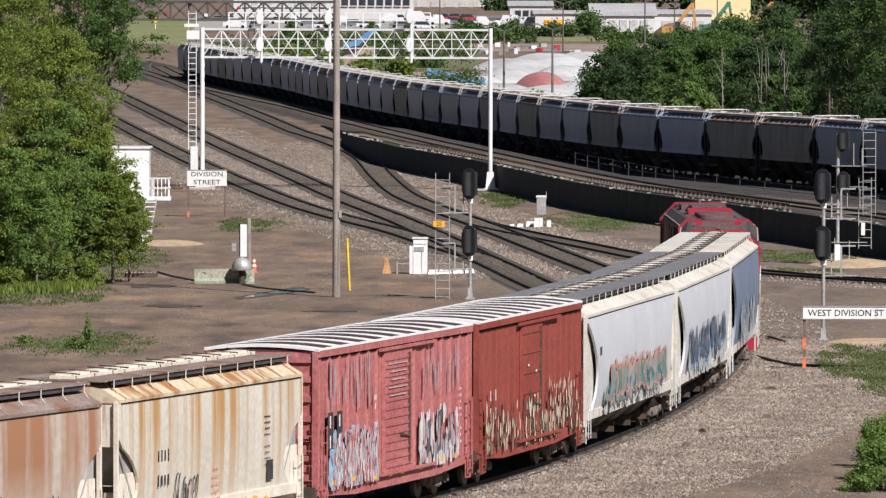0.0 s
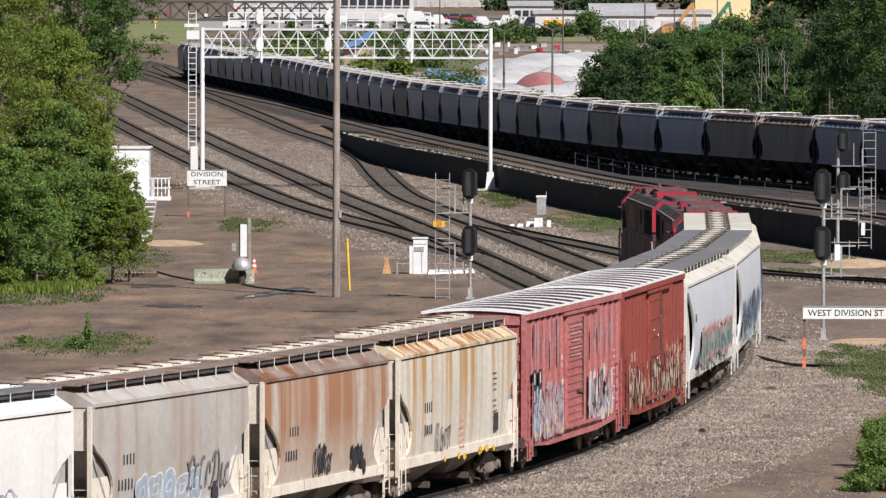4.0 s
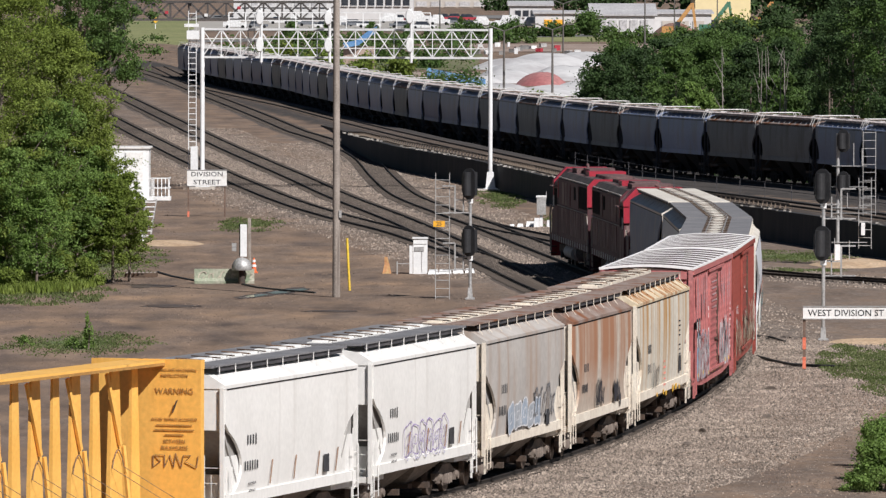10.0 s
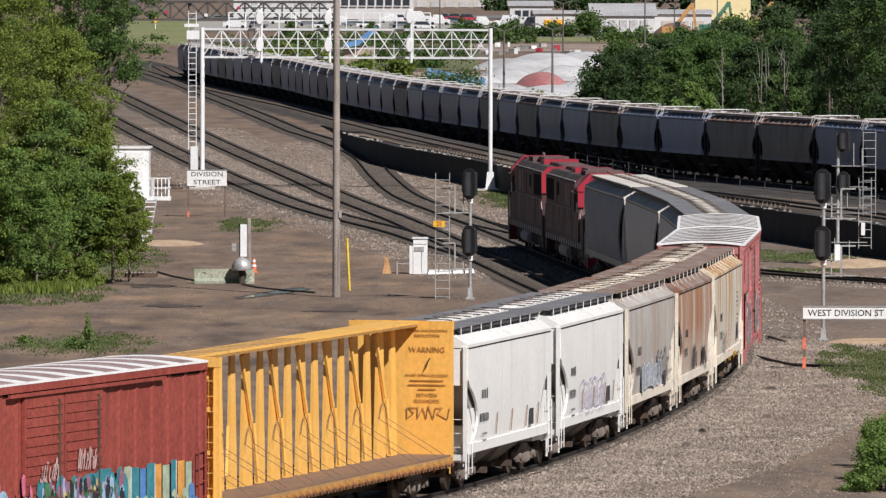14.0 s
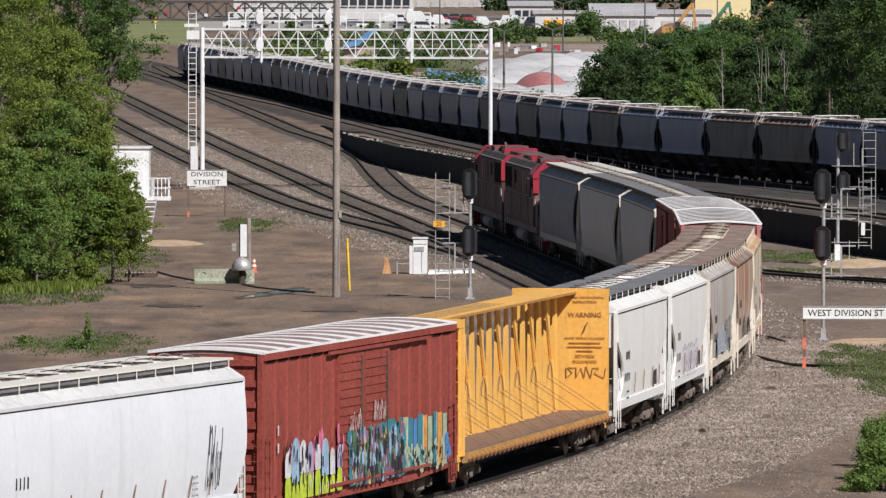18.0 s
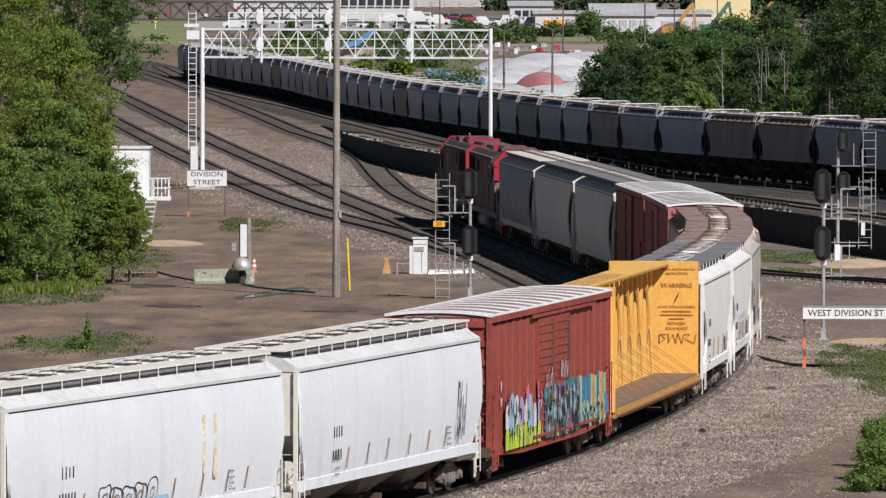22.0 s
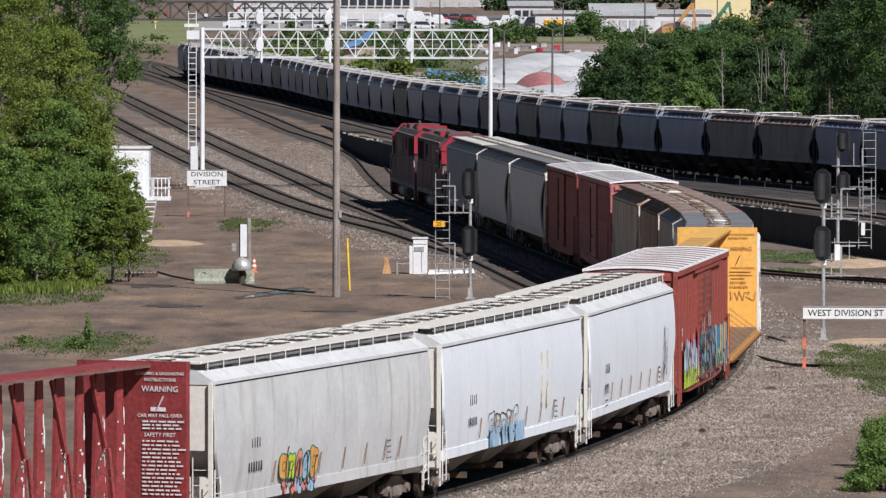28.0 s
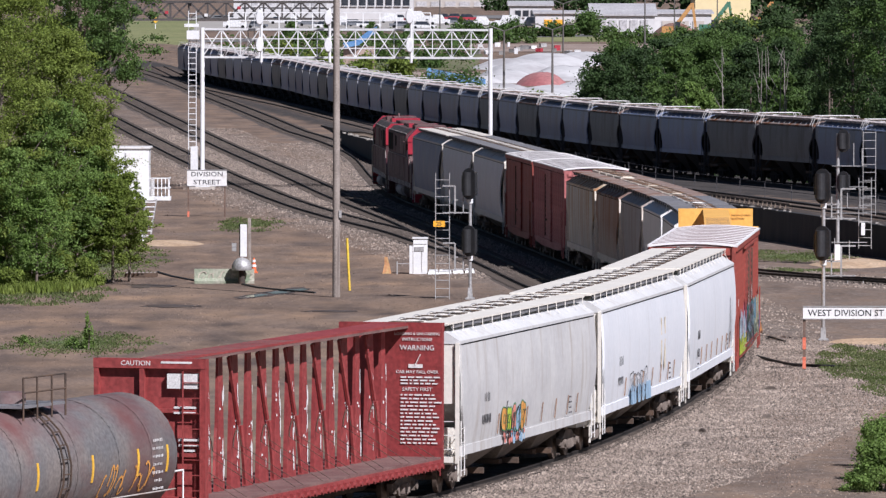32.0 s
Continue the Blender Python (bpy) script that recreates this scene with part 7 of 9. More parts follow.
def patch(name, cx, cy, rx, ry, material, label, z=0.03, seed=1, kind="structure", cat="ground", flat=False, slant=0.0):
    rnd = random.Random(seed)
    k, vs = 30, []
    for i in range(k):
        a = 6.2832 * i / k
        q = 0.75 + 0.35 * noise.noise((math.cos(a) * 1.6, math.sin(a) * 1.6, seed)) + rnd.uniform(-0.08, 0.08)
        x, y = cx + rx * q * math.cos(a) + slant * ry * q * math.sin(a), cy + ry * q * math.sin(a)
        vs.append((x, y, z if flat else ground_z(x, y) + z))
    vs.append((cx, cy, z if flat else ground_z(cx, cy) + z))
    solid(name, Shape().add(vs, [(i, (i + 1) % k, k) for i in range(k)]), material, label, cat, kind=kind)


WET = surf("wet_mud", (0.075, 0.055, 0.045), (0.11, 0.085, 0.07), 0.6, 5, 0.55, bump=0.3)
patch("wet_mud", -7.5, 374.3, 1.1, 8.0, WET, "dark wet mud around a puddle", 0.012, 5, slant=0.2)
patch("puddle", -6.8, 376.6, 0.7, 3.4, WATER, "shallow puddle reflecting the sky", 0.025, 3, cat="water", flat=True, slant=0.22)
patch("puddle", -8.2, 371.0, 0.5, 2.6, WATER, "small muddy puddle", 0.025, 8, cat="water", flat=True, slant=0.25)


patch("wet_mud", -13.1, 381.5, 1.3, 2.8, WET, "dark damp mud beside a concrete barrier", 0.014, 9)
patch("wet_mud", -11.5, 361.0, 1.6, 2.0, WET, "dark damp rut in the dirt lot", 0.014, 12)
patch("wet_mud", -4.6, 356.0, 1.5, 1.6, WET, "dark damp rut in the dirt lot", 0.014, 14)
pal = thing("pallet", "dark weathered wooden pallet lying in the dirt", "pallet")
for i in range(8):
    part("slat", Shape().box(-14.5 + 0.18 * i, 393.0 + 0.05 * i, 0.2, 0.11, 1.1, 0.03), OLD_WOOD, pal)
for dy in (-0.4, 0.4):
    part("bearer", Shape().box(-13.87, 393.17 + dy, 0.1, 1.5, 0.1, 0.18), STEEL_DARK, pal)
# Thin black tubes laid along the dark lines on the ground.
hose = [(11.6, 315.8), (12.1, 312.0), (12.6, 309.4), (13.3, 308.2), (14.1, 307.6)]
hs = Shape()
for (xa, ya), (xb, yb) in zip(hose, hose[1:]):
    hs.tube((xa, ya, ground_z(xa, ya) + 0.06), (xb, yb, ground_z(xb, yb) + 0.06), 0.055, n=7)
solid("hose", hs, SIGNAL_BLACK, "black tube lying on the gravel by a sign", "hose")
for pts in (((-13.3, 398.5), (-12.4, 393.0), (-11.3, 388.0), (-10.9, 386.4)), ((-9.0, 383.6), (-8.2, 380.0), (-7.2, 377.5), (-5.6, 374.5))):
    hs = Shape()
    for (xa, ya), (xb, yb) in zip(pts, pts[1:]):
        hs.tube((xa, ya, ground_z(xa, ya) + 0.03), (xb, yb, ground_z(xb, yb) + 0.03), 0.05, n=6)
    solid("cable", hs, SIGNAL_BLACK, "thin black tube lying across the dirt lot", "cable")
solid("stick", Shape().tube((12.6, 330.5, 0.1), (13.1, 327.0, 0.09), 0.05, 0.03, 7), SIGNAL_BLACK, "short dark stick lying on the gravel", "stick")


def mound(name, cx, cy, rx, ry, h, material, label, cat, seed=1, base=0.0):
    k, rings = 26, []
    for j in range(7):
        t = j / 6
        rings.append([(cx + rx * (1 - t) ** 0.8 * (1 + 0.18 * noise.noise((math.cos(a), math.sin(a) + t, seed))) * math.cos(a),
                       cy + ry * (1 - t) ** 0.8 * (1 + 0.18 * noise.noise((math.cos(a), math.sin(a) + t, seed))) * math.sin(a),
                       base - 0.05 + h * math.sin(t * 1.57) + 0.06 * h * noise.noise((a * 2, t * 3, seed + 3))) for a in [6.2832 * i / k for i in range(k)]])
    return solid(name, Shape().loft(rings, caps=False, smooth=True), material, label, cat)


SAND = surf("tan_gravel", (0.42, 0.29, 0.18), (0.50, 0.37, 0.25), 0.8, 7, 0.95, bump=0.7, fine=0.3)
mound("gravel_mound", 19.6, 409.5, 2.3, 5.0, 0.35, SAND, "low tan gravel pile around a signal base", "gravel pile", 2)
mound("gravel_mound", 16.4, 328.0, 2.0, 2.5, 0.2, SAND, "low tan gravel pile beside a signal base", "gravel pile", 4)
mound("gravel_mound", -14.0, 437.0, 2.2, 4.0, 0.25, SAND, "low tan gravel spread below the hut stair", "gravel pile", 5)

# ---- vegetation ----


def leaf_material(name, a, b):
    m = surf(name, a, b, 0.35, 3.0, 0.6, bump=0, fine=0.3, island=0.35)
    p = m.node_tree.nodes["Principled BSDF"]
    p.inputs["Specular IOR Level"].default_value = 0.25
    nt = m.node_tree
    tl = nt.nodes.new("ShaderNodeBsdfTranslucent")
    nt.links.new(p.inputs["Base Color"].links[0].from_socket, tl.inputs["Color"])
    ms = nt.nodes.new("ShaderNodeMixShader")
    ms.inputs[0].default_value = 0.38
    nt.links.new(p.outputs[0], ms.inputs[1])
    nt.links.new(tl.outputs[0], ms.inputs[2])
    nt.links.new(ms.outputs[0], nt.nodes["Material Output"].inputs["Surface"])
    return m


LEAF = leaf_material("green_foliage", (0.136, 0.188, 0.031), (0.206, 0.258, 0.054))
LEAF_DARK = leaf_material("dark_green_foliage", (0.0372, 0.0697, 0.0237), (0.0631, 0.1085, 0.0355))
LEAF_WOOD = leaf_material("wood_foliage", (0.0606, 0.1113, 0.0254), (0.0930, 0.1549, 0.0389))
LEAF_BRIGHT = leaf_material("bright_green_foliage", (0.1293, 0.2082, 0.0440), (0.1819, 0.2711, 0.0719))
GRASS = leaf_material("grass", (0.105, 0.140, 0.045), (0.158, 0.186, 0.074))


def leaves(clumps, count, size, seed, shell=0.55):
    """Leaf-sized facets scattered in ellipsoid clumps (x, y, z, rx, ry, rz), denser near their skins."""
    rng = np.random.default_rng(seed)
    vol = np.array([c[3] * c[4] * c[5] for c in clumps]) ** 0.75
    pick = rng.choice(len(clumps), count, p=vol / vol.sum())
    C = np.array(clumps)[pick]
    u = rng.normal(size=(count, 3))
    u /= np.linalg.norm(u, axis=1)[:, None]
    r = shell + (1.08 - shell) * rng.random(count) ** 0.7
    r *= np.where(rng.random(count) < 0.3, 1.0 + 0.9 * rng.random(count), 1.0)
    p = C[:, :3] + u * C[:, 3:] * r[:, None]
    n = u * 0.45 + rng.normal(size=(count, 3)) * 0.6 + np.array([0.17, -0.25, 0.4])
    n /= np.linalg.norm(n, axis=1)[:, None]
    t = np.cross(n, rng.normal(size=(count, 3)))
    t /= np.linalg.norm(t, axis=1)[:, None]
    b = np.cross(n, t)
    s = size * rng.uniform(0.55, 1.3, (count, 1))
    v = np.concatenate([p - t * s, p + b * s * 0.55, p + t * s, p - b * s * 0.55], axis=1).reshape(-1, 3)
    me = bpy.data.meshes.new("crown")
    me.vertices.add(len(v))
    me.vertices.foreach_set("co", v.ravel())
    me.loops.add(4 * count)
    me.loops.foreach_set("vertex_index", np.arange(4 * count))
    me.polygons.add(count)
    me.polygons.foreach_set("loop_start", np.arange(0, 4 * count, 4))
    me.update(calc_edges=True)
    return me


def tree(label, x, y, h, spread, material, seed, count, size, low=0.25, lean=0.0, base=None, name="tree", clump=9, tufts=9, shell=0.05, puff=(0.08, 0.26)):
    """A tapered trunk with limbs, and a crown of leaf clumps at the limbs' ends."""
    rnd = random.Random(seed)
    z0 = ground_z(x, y) if base is None else base
    t = thing(name, label, "tree", pose(x, y, z0))
    top = Vector((lean, 0, h * 0.8))
    r = 0.010 * h + 0.03
    trunk = part("trunk", Shape().tube((0, 0, -0.2), top * 0.45, r, r * 0.7, 9).tube(top * 0.45, top, r * 0.7, r * 0.15, 8), BARK, t)
    clumps = []
    for i in range(clump):
        f = low + (0.97 - low) * (i + rnd.uniform(0, 0.7)) / clump
        a = i * 2.4 + rnd.uniform(-0.5, 0.5)
        w = spread * math.sin(min(1.0, (1.08 - f) * 1.9) * 1.57) * rnd.uniform(0.55, 0.95)
        e = Vector((lean * f + w * math.cos(a), w * math.sin(a), h * f + rnd.uniform(0, 0.05) * h))
        s = top * min(0.95, f * 0.8)
        part("limb", Shape().tube(s, s.lerp(e, 0.6), r * 0.4 * (1.1 - f), r * 0.22 * (1.1 - f), 6).tube(s.lerp(e, 0.6), e, r * 0.22 * (1.1 - f), 0.015, 5), BARK, trunk)
    for i in range(clump * tufts):
        f = low + (1.0 - low) * rnd.random() ** 0.9
        w = spread * math.sin(min(1.0, (1.06 - f) * 2.0) * 1.57) * math.sqrt(rnd.random()) * (1 + 0.15 * rnd.gauss(0, 1))
        a = rnd.uniform(0, 6.2832)
        q = spread * rnd.uniform(*puff)
        clumps.append((lean * f + w * math.cos(a), w * math.sin(a), min(h * f, h - q * 0.5), q * rnd.uniform(0.9, 2.0), q * rnd.uniform(0.9, 2.0), q * rnd.uniform(0.6, 1.15)))
    me = leaves(clumps, count, size, seed, shell)
    me.materials.append(material)
    part("crown", me, material, t)
    return t


for i, (x, y, h, sp, mt, n, low) in enumerate(((-19.8, 383.0, 13.8, 3.3, LEAF, 56000, 0.12), (-17.3, 388.0, 11.4, 2.7, LEAF, 46000, 0.16), (-21.7, 386.0, 15.4, 3.2, LEAF, 40000, 0.15), (-17.6, 384.5, 8.2, 2.3, LEAF_BRIGHT, 34000, 0.15),
                                                (-19.0, 392.0, 13.0, 2.9, LEAF, 34000, 0.15), (-20.6, 380.0, 8.4, 2.4, LEAF, 32000, 0.1), (-16.5, 389.5, 8.8, 1.9, LEAF, 28000, 0.12), (-19.2, 379.5, 6.2, 1.9, LEAF_BRIGHT, 20000, 0.12),
                                                (-15.9, 387.5, 5.6, 1.5, LEAF_BRIGHT, 16000, 0.15), (-14.9, 386.0, 4.6, 1.7, LEAF, 20000, 0.2), (-16.2, 391.0, 7.2, 1.6, LEAF, 16000, 0.2), (-18.0, 379.0, 4.6, 1.4, LEAF_BRIGHT, 10000, 0.15), (-14.2, 387.5, 4.9, 0.9, LEAF, 8000, 0.3))):
    tree("broadleaf tree in full green leaf at the lot's edge", x, y, h, sp, mt, 100 + i, n, 0.06, low, clump=14, tufts=20, shell=0.1, puff=(0.05, 0.15))
for i, (x, y, h, sp) in enumerate(((-24.4, 575.0, 20.0, 4.0), (-28.0, 590.0, 21.0, 3.6), (-23.4, 600.0, 17.0, 3.4))):
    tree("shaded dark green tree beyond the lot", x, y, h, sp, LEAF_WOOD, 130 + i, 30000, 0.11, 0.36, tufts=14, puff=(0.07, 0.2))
for i, (x, y, h, sp, mt) in enumerate(((12.3, 650, 7.8, 2.6, LEAF_DARK), (15.2, 655, 8.3, 2.8, LEAF_DARK), (17.4, 640, 8.3, 2.6, LEAF_WOOD), (18.3, 625, 6.0, 1.9, LEAF_BRIGHT), (20.4, 648, 8.9, 3.0, LEAF_WOOD), (23.0, 640, 8.8, 2.6, LEAF_DARK),
                                       (25.6, 645, 9.0, 3.0, LEAF_DARK), (28.2, 625, 9.8, 2.8, LEAF_DARK), (29.0, 606, 13.5, 3.6, LEAF_DARK), (31.3, 600, 14.8, 3.8, LEAF_WOOD), (33.0, 590, 13.0, 3.5, LEAF_DARK), (14.0, 680, 8.6, 2.8, LEAF_WOOD),
                                       (22.0, 680, 9.4, 3.2, LEAF_WOOD), (27.0, 690, 10.4, 3.4, LEAF_DARK), (34.5, 640, 15.0, 4.0, LEAF_DARK), (12.6, 672, 6.0, 2.0, LEAF_WOOD), (31.0, 570, 8.5, 2.4, LEAF_DARK), (29.6, 652, 11.0, 3.2, LEAF_DARK), (33.6, 655, 13.0, 3.5, LEAF_WOOD), (31.8, 626, 11.5, 3.4, LEAF_DARK), (26.6, 662, 9.6, 3.2, LEAF_WOOD), (34.0, 700, 12.0, 4.0, LEAF_DARK), (24.4, 620, 6.8, 2.2, LEAF_WOOD), (19.5, 662, 9.0, 2.8, LEAF_WOOD))):
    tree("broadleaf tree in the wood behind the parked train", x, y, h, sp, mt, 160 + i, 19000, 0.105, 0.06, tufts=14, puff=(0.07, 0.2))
for i, (x, y, h) in enumerate(((15.5, 720, 7.6), (18.5, 725, 8.2), (21.5, 730, 8.6), (25.0, 735, 9.6), (29.0, 740, 11.0), (33.0, 745, 12.5), (37.0, 740, 14.0), (16.8, 700, 7.6), (24.0, 705, 8.6))):
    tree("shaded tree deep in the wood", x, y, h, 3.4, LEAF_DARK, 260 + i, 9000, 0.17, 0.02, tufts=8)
for i, (x, y) in enumerate(((22.6, 612), (23.3, 613), (23.9, 611), (24.6, 614), (20.2, 616))):
    d = thing("dead_tree", "bare pale dead sapling at the edge of the wood", "tree", pose(x, y, -0.72))
    rnd = random.Random(i)
    tr = part("trunk", Shape().tube((0, 0, 0), (rnd.uniform(-0.3, 0.3), 0, 8.6), 0.07, 0.02, 6), surf("bleached_wood", (0.20, 0.18, 0.16), (0.27, 0.245, 0.22), 2, 12, 0.9), d)
    for j in range(5):
        z = 4.0 + 0.9 * j
        part("limb", Shape().tube((0, 0, z), (rnd.uniform(-0.9, 0.9), 0, z + 1.3), 0.03, 0.01, 5), tr.data.materials[0], tr)


def bush(label, x, y, h, w, material, seed, count, size):
    rnd = random.Random(seed)
    z0 = ground_z(x, y)
    b = thing("bush", label, "bush", pose(x, y, z0))
    part("stem", Shape().tube((0, 0, -0.1), (0.05, 0, h * 0.6), 0.04, 0.015, 6), BARK, b)
    cl = []
    for _ in range(18):
        f, q = rnd.uniform(0.08, 0.9), rnd.uniform(0.16, 0.36)
        cl.append((rnd.uniform(-w, w) * (1.1 - f), rnd.uniform(-w, w) * (1.1 - f), h * f, w * q, w * q, h * q * 0.6))
    me = leaves(cl, count, size, seed, 0.3)
    me.materials.append(material)
    part("crown", me, material, b)


bush("leafy green bush at the edge of the gravel", 12.75, 249.0, 1.5, 0.75, LEAF_BRIGHT, 5, 9000, 0.04)
bush("leafy green bush at the edge of the gravel", 13.5, 251.5, 1.9, 0.9, LEAF_BRIGHT, 6, 9000, 0.04)
bush("leafy green bush at the edge of the gravel", 12.5, 242.5, 1.5, 0.8, LEAF_BRIGHT, 11, 9000, 0.04)
bush("leafy green bush at the edge of the gravel", 13.4, 245.0, 1.7, 1.1, LEAF_BRIGHT, 12, 12000, 0.04)
bush("leafy green bush at the edge of the gravel", 12.3, 237.5, 1.4, 1.0, LEAF_BRIGHT, 13, 12000, 0.04)
bush("small leafy green bush on the gravel", 11.75, 238.0, 0.8, 0.65, LEAF_BRIGHT, 7, 6000, 0.035)
for i, (x, y, h, w) in enumerate(((-20.4, 377.5, 1.7, 1.1), (-18.9, 376.5, 1.1, 0.9), (-17.0, 380.5, 1.6, 1.0), (-16.0, 383.0, 1.3, 0.8), (-18.2, 381.0, 2.2, 1.2))):
    bush("leafy undergrowth beneath the trees", x, y, h, w, LEAF, 40 + i, 5000, 0.06)
bush("tall green weeds on the dirt", -13.35, 322.0, 1.35, 0.22, LEAF_BRIGHT, 8, 700, 0.05)
bush("low green weeds on the dirt", -13.9, 322.5, 0.5, 0.45, LEAF_BRIGHT, 9, 700, 0.04)
bush("low green weeds on the dirt", -15.9, 324, 0.4, 0.4, LEAF_BRIGHT, 10, 450, 0.04)
for i, (x, y, h, w) in enumerate(((5.5, 760, 3.0, 2.2), (8.5, 740, 3.4, 2.4), (-4.5, 860, 5.0, 3.0), (-8.5, 880, 5.0, 3.0), (-14, 960, 5.5, 3.5), (11.5, 730, 3.2, 2.2), (-19, 1010, 5, 3))):
    bush("green scrub behind the parked train", x, y, h, w, LEAF, 20 + i, 2600, 0.2)


def turf(label, cx, cy, rx, ry, count, h, seed, material=GRASS):
    """Grass blades over an uneven patch."""
    rng = np.random.default_rng(seed)
    v = []
    while len(v) < count * 3:
        a, r = rng.uniform(0, 6.2832), math.sqrt(rng.random())
        x, y = cx + rx * r * math.cos(a), cy + ry * r * math.sin(a)
        if 0.8 * noise.noise((x * 0.9, y * 0.2, seed)) + rng.normal() * 0.25 < r - 0.55:
            continue
        z, w, k = ground_z(x, y), 0.018 + 0.0001 * y, h * rng.uniform(0.4, 1.0)
        a = rng.uniform(0, 3.14)
        dx, dy = w * math.cos(a), w * math.sin(a)
        v += [(x - dx, y - dy, z - 0.02), (x + dx, y + dy, z - 0.02), (x + rng.normal() * 0.35 * k, y + rng.normal() * 0.35 * k, z + k)]
    solid("grass", Shape().add(v, [(3 * i, 3 * i + 1, 3 * i + 2) for i in range(count)]), material, label, "grass", kind="stuff")


turf("thin green grass on the gravel beside the curve", 16.1, 306.0, 2.6, 22.0, 26000, 0.09, 1)
turf("green grass strip in front of the retaining wall", 8.6, 474.0, 3.8, 20.0, 5000, 0.06, 2)
turf("green grass beside the branch track", 17.0, 420.0, 4.0, 10.0, 3500, 0.06, 3)
turf("green grass beside the branch track", 16.0, 402.0, 3.2, 3.5, 2200, 0.06, 4)
turf("long green grass under the trees", -19.3, 380.0, 3.9, 9.0, 14000, 0.45, 5, LEAF)
turf("scattered long grass at the edge of the trees", -18.0, 372.0, 4.0, 12.0, 3500, 0.14, 15)
turf("low grass and weeds on the dirt lot", -13.8, 326.0, 3.4, 11.0, 3600, 0.08, 6)
turf("sparse grass along the yard", -10.8, 468.0, 2.2, 14.0, 1800, 0.10, 7)
turf("sparse grass on the dirt lot", -16.0, 412.0, 3.0, 26.0, 4000, 0.10, 8)
turf("sparse grass beside the bank", 3.5, 520.0, 1.6, 24.0, 2500, 0.12, 9)


def stones(label, line, spread, count, r0, r1, seed, right_only=False, inner=False, fade=1.35):
    """Loose ballast stones beside a track line, thinning out away from it."""
    rng = np.random.default_rng(seed)
    seg = rng.integers(0, len(line) - 1, count)
    t = rng.random(count)
    P = np.array([(q.x, q.y) for q in line])
    D = np.diff(P, axis=0)
    N = np.stack([D[:, 1], -D[:, 0]], 1) / np.linalg.norm(D, axis=1)[:, None]
    side = np.ones(count) if right_only else rng.choice((-1.0, 1.0), count)
    off = rng.uniform(-0.68, 0.68, count) if inner else ((1.02 if right_only else 1.35) + spread * rng.random(count) ** fade) * side
    xy = P[seg] + D[seg] * t[:, None] + N[seg] * off[:, None]
    z = np.array([(0.1 if inner else 0.07) if abs(o) < 1.3 else max(ground_z(x, y), 0.07 - (abs(o) - 1.3) * 0.24) for (x, y), o in zip(xy, off)])
    r = rng.uniform(r0, r1, count) * rng.choice((0.7, 1.0, 1.35), count, p=(0.4, 0.45, 0.15))
    base = np.array([(1, 0, 0), (0, 1, 0), (-1, 0, 0), (0, -1, 0), (0, 0, 0.8)], float)
    base[:4, 2] = -0.25
    a = rng.uniform(0, 6.2832, count)
    R = np.stack([np.stack([np.cos(a), -np.sin(a), 0 * a], 1), np.stack([np.sin(a), np.cos(a), 0 * a], 1), np.stack([0 * a, 0 * a, 1 + 0 * a], 1)], 1)
    v = np.einsum("nij,kj->nki", R, base) * (r[:, None, None] * rng.uniform(0.6, 1.35, (count, 5, 1)))
    v[:, :, 0] += xy[:, 0, None]
    v[:, :, 1] += xy[:, 1, None]
    v[:, :, 2] += z[:, None] + 0.2 * r[:, None]
    f = np.array([(0, 1, 4), (1, 2, 4), (2, 3, 4), (3, 0, 4)])
    F = (f[None] + 5 * np.arange(count)[:, None, None]).reshape(-1)
    me = bpy.data.meshes.new("loose_ballast")
    me.vertices.add(5 * count)
    me.vertices.foreach_set("co", v.ravel())
    me.loops.add(12 * count)
    me.loops.foreach_set("vertex_index", F)
    me.polygons.add(4 * count)
    me.polygons.foreach_set("loop_start", np.arange(0, 12 * count, 3))
    me.update(calc_edges=True)
    me.materials.append(OILY_STONE if inner else STONE)
    tagged(new("loose_ballast", me), label, "gravel", kind="stuff")


STONE = surf("ballast_stones", (0.185, 0.146, 0.118), (0.29, 0.236, 0.193), 0.4, 5, 0.9, bump=0, fine=0.3, island=0.75)
OILY_STONE = surf("oily_stones", (0.085, 0.068, 0.056), (0.14, 0.112, 0.092), 0.4, 5, 0.9, bump=0, fine=0.25, island=0.5)
NEAR = [on_curve(q)[0] for q in np.arange(-84.0, 62.0, 2.0)]
stones("grey and tan crushed stone spread beside the curved track", NEAR, 6.2, 115000, 0.02, 0.046, 1, True, fade=1.5)
stones("thinly scattered crushed stone on the dirt beside the gravel", NEAR, 12.0, 18000, 0.012, 0.03, 11, True, fade=1.0)
stones("grey and tan crushed stone along the connecting track", [on_curve(q)[0] for q in np.arange(60.0, 400.0, 2.0)], 3.2, 26000, 0.03, 0.06, 2)
stones("grey crushed stone along the yard lead", flat_line(YARD_A)[30:160], 3.0, 22000, 0.03, 0.06, 3)
stones("grey crushed stone along the diverging yard track", flat_line(YARD_B)[:110], 3.0, 16000, 0.03, 0.06, 4)
stones("grey crushed stone along the branch track", flat_line(SPUR), 2.6, 9000, 0.03, 0.06, 5)


stones("small stones between the rails of the yard lead", flat_line(YARD_A)[30:160], 0, 9000, 0.025, 0.045, 6, inner=True)
stones("small stones between the rails of the diverging track", flat_line(YARD_B)[:110], 0, 7000, 0.025, 0.045, 7, inner=True)
stones("small stones between the rails of the connecting track", [on_curve(q)[0] for q in np.arange(60.0, 400.0, 2.0)], 0, 12000, 0.025, 0.045, 8, inner=True)


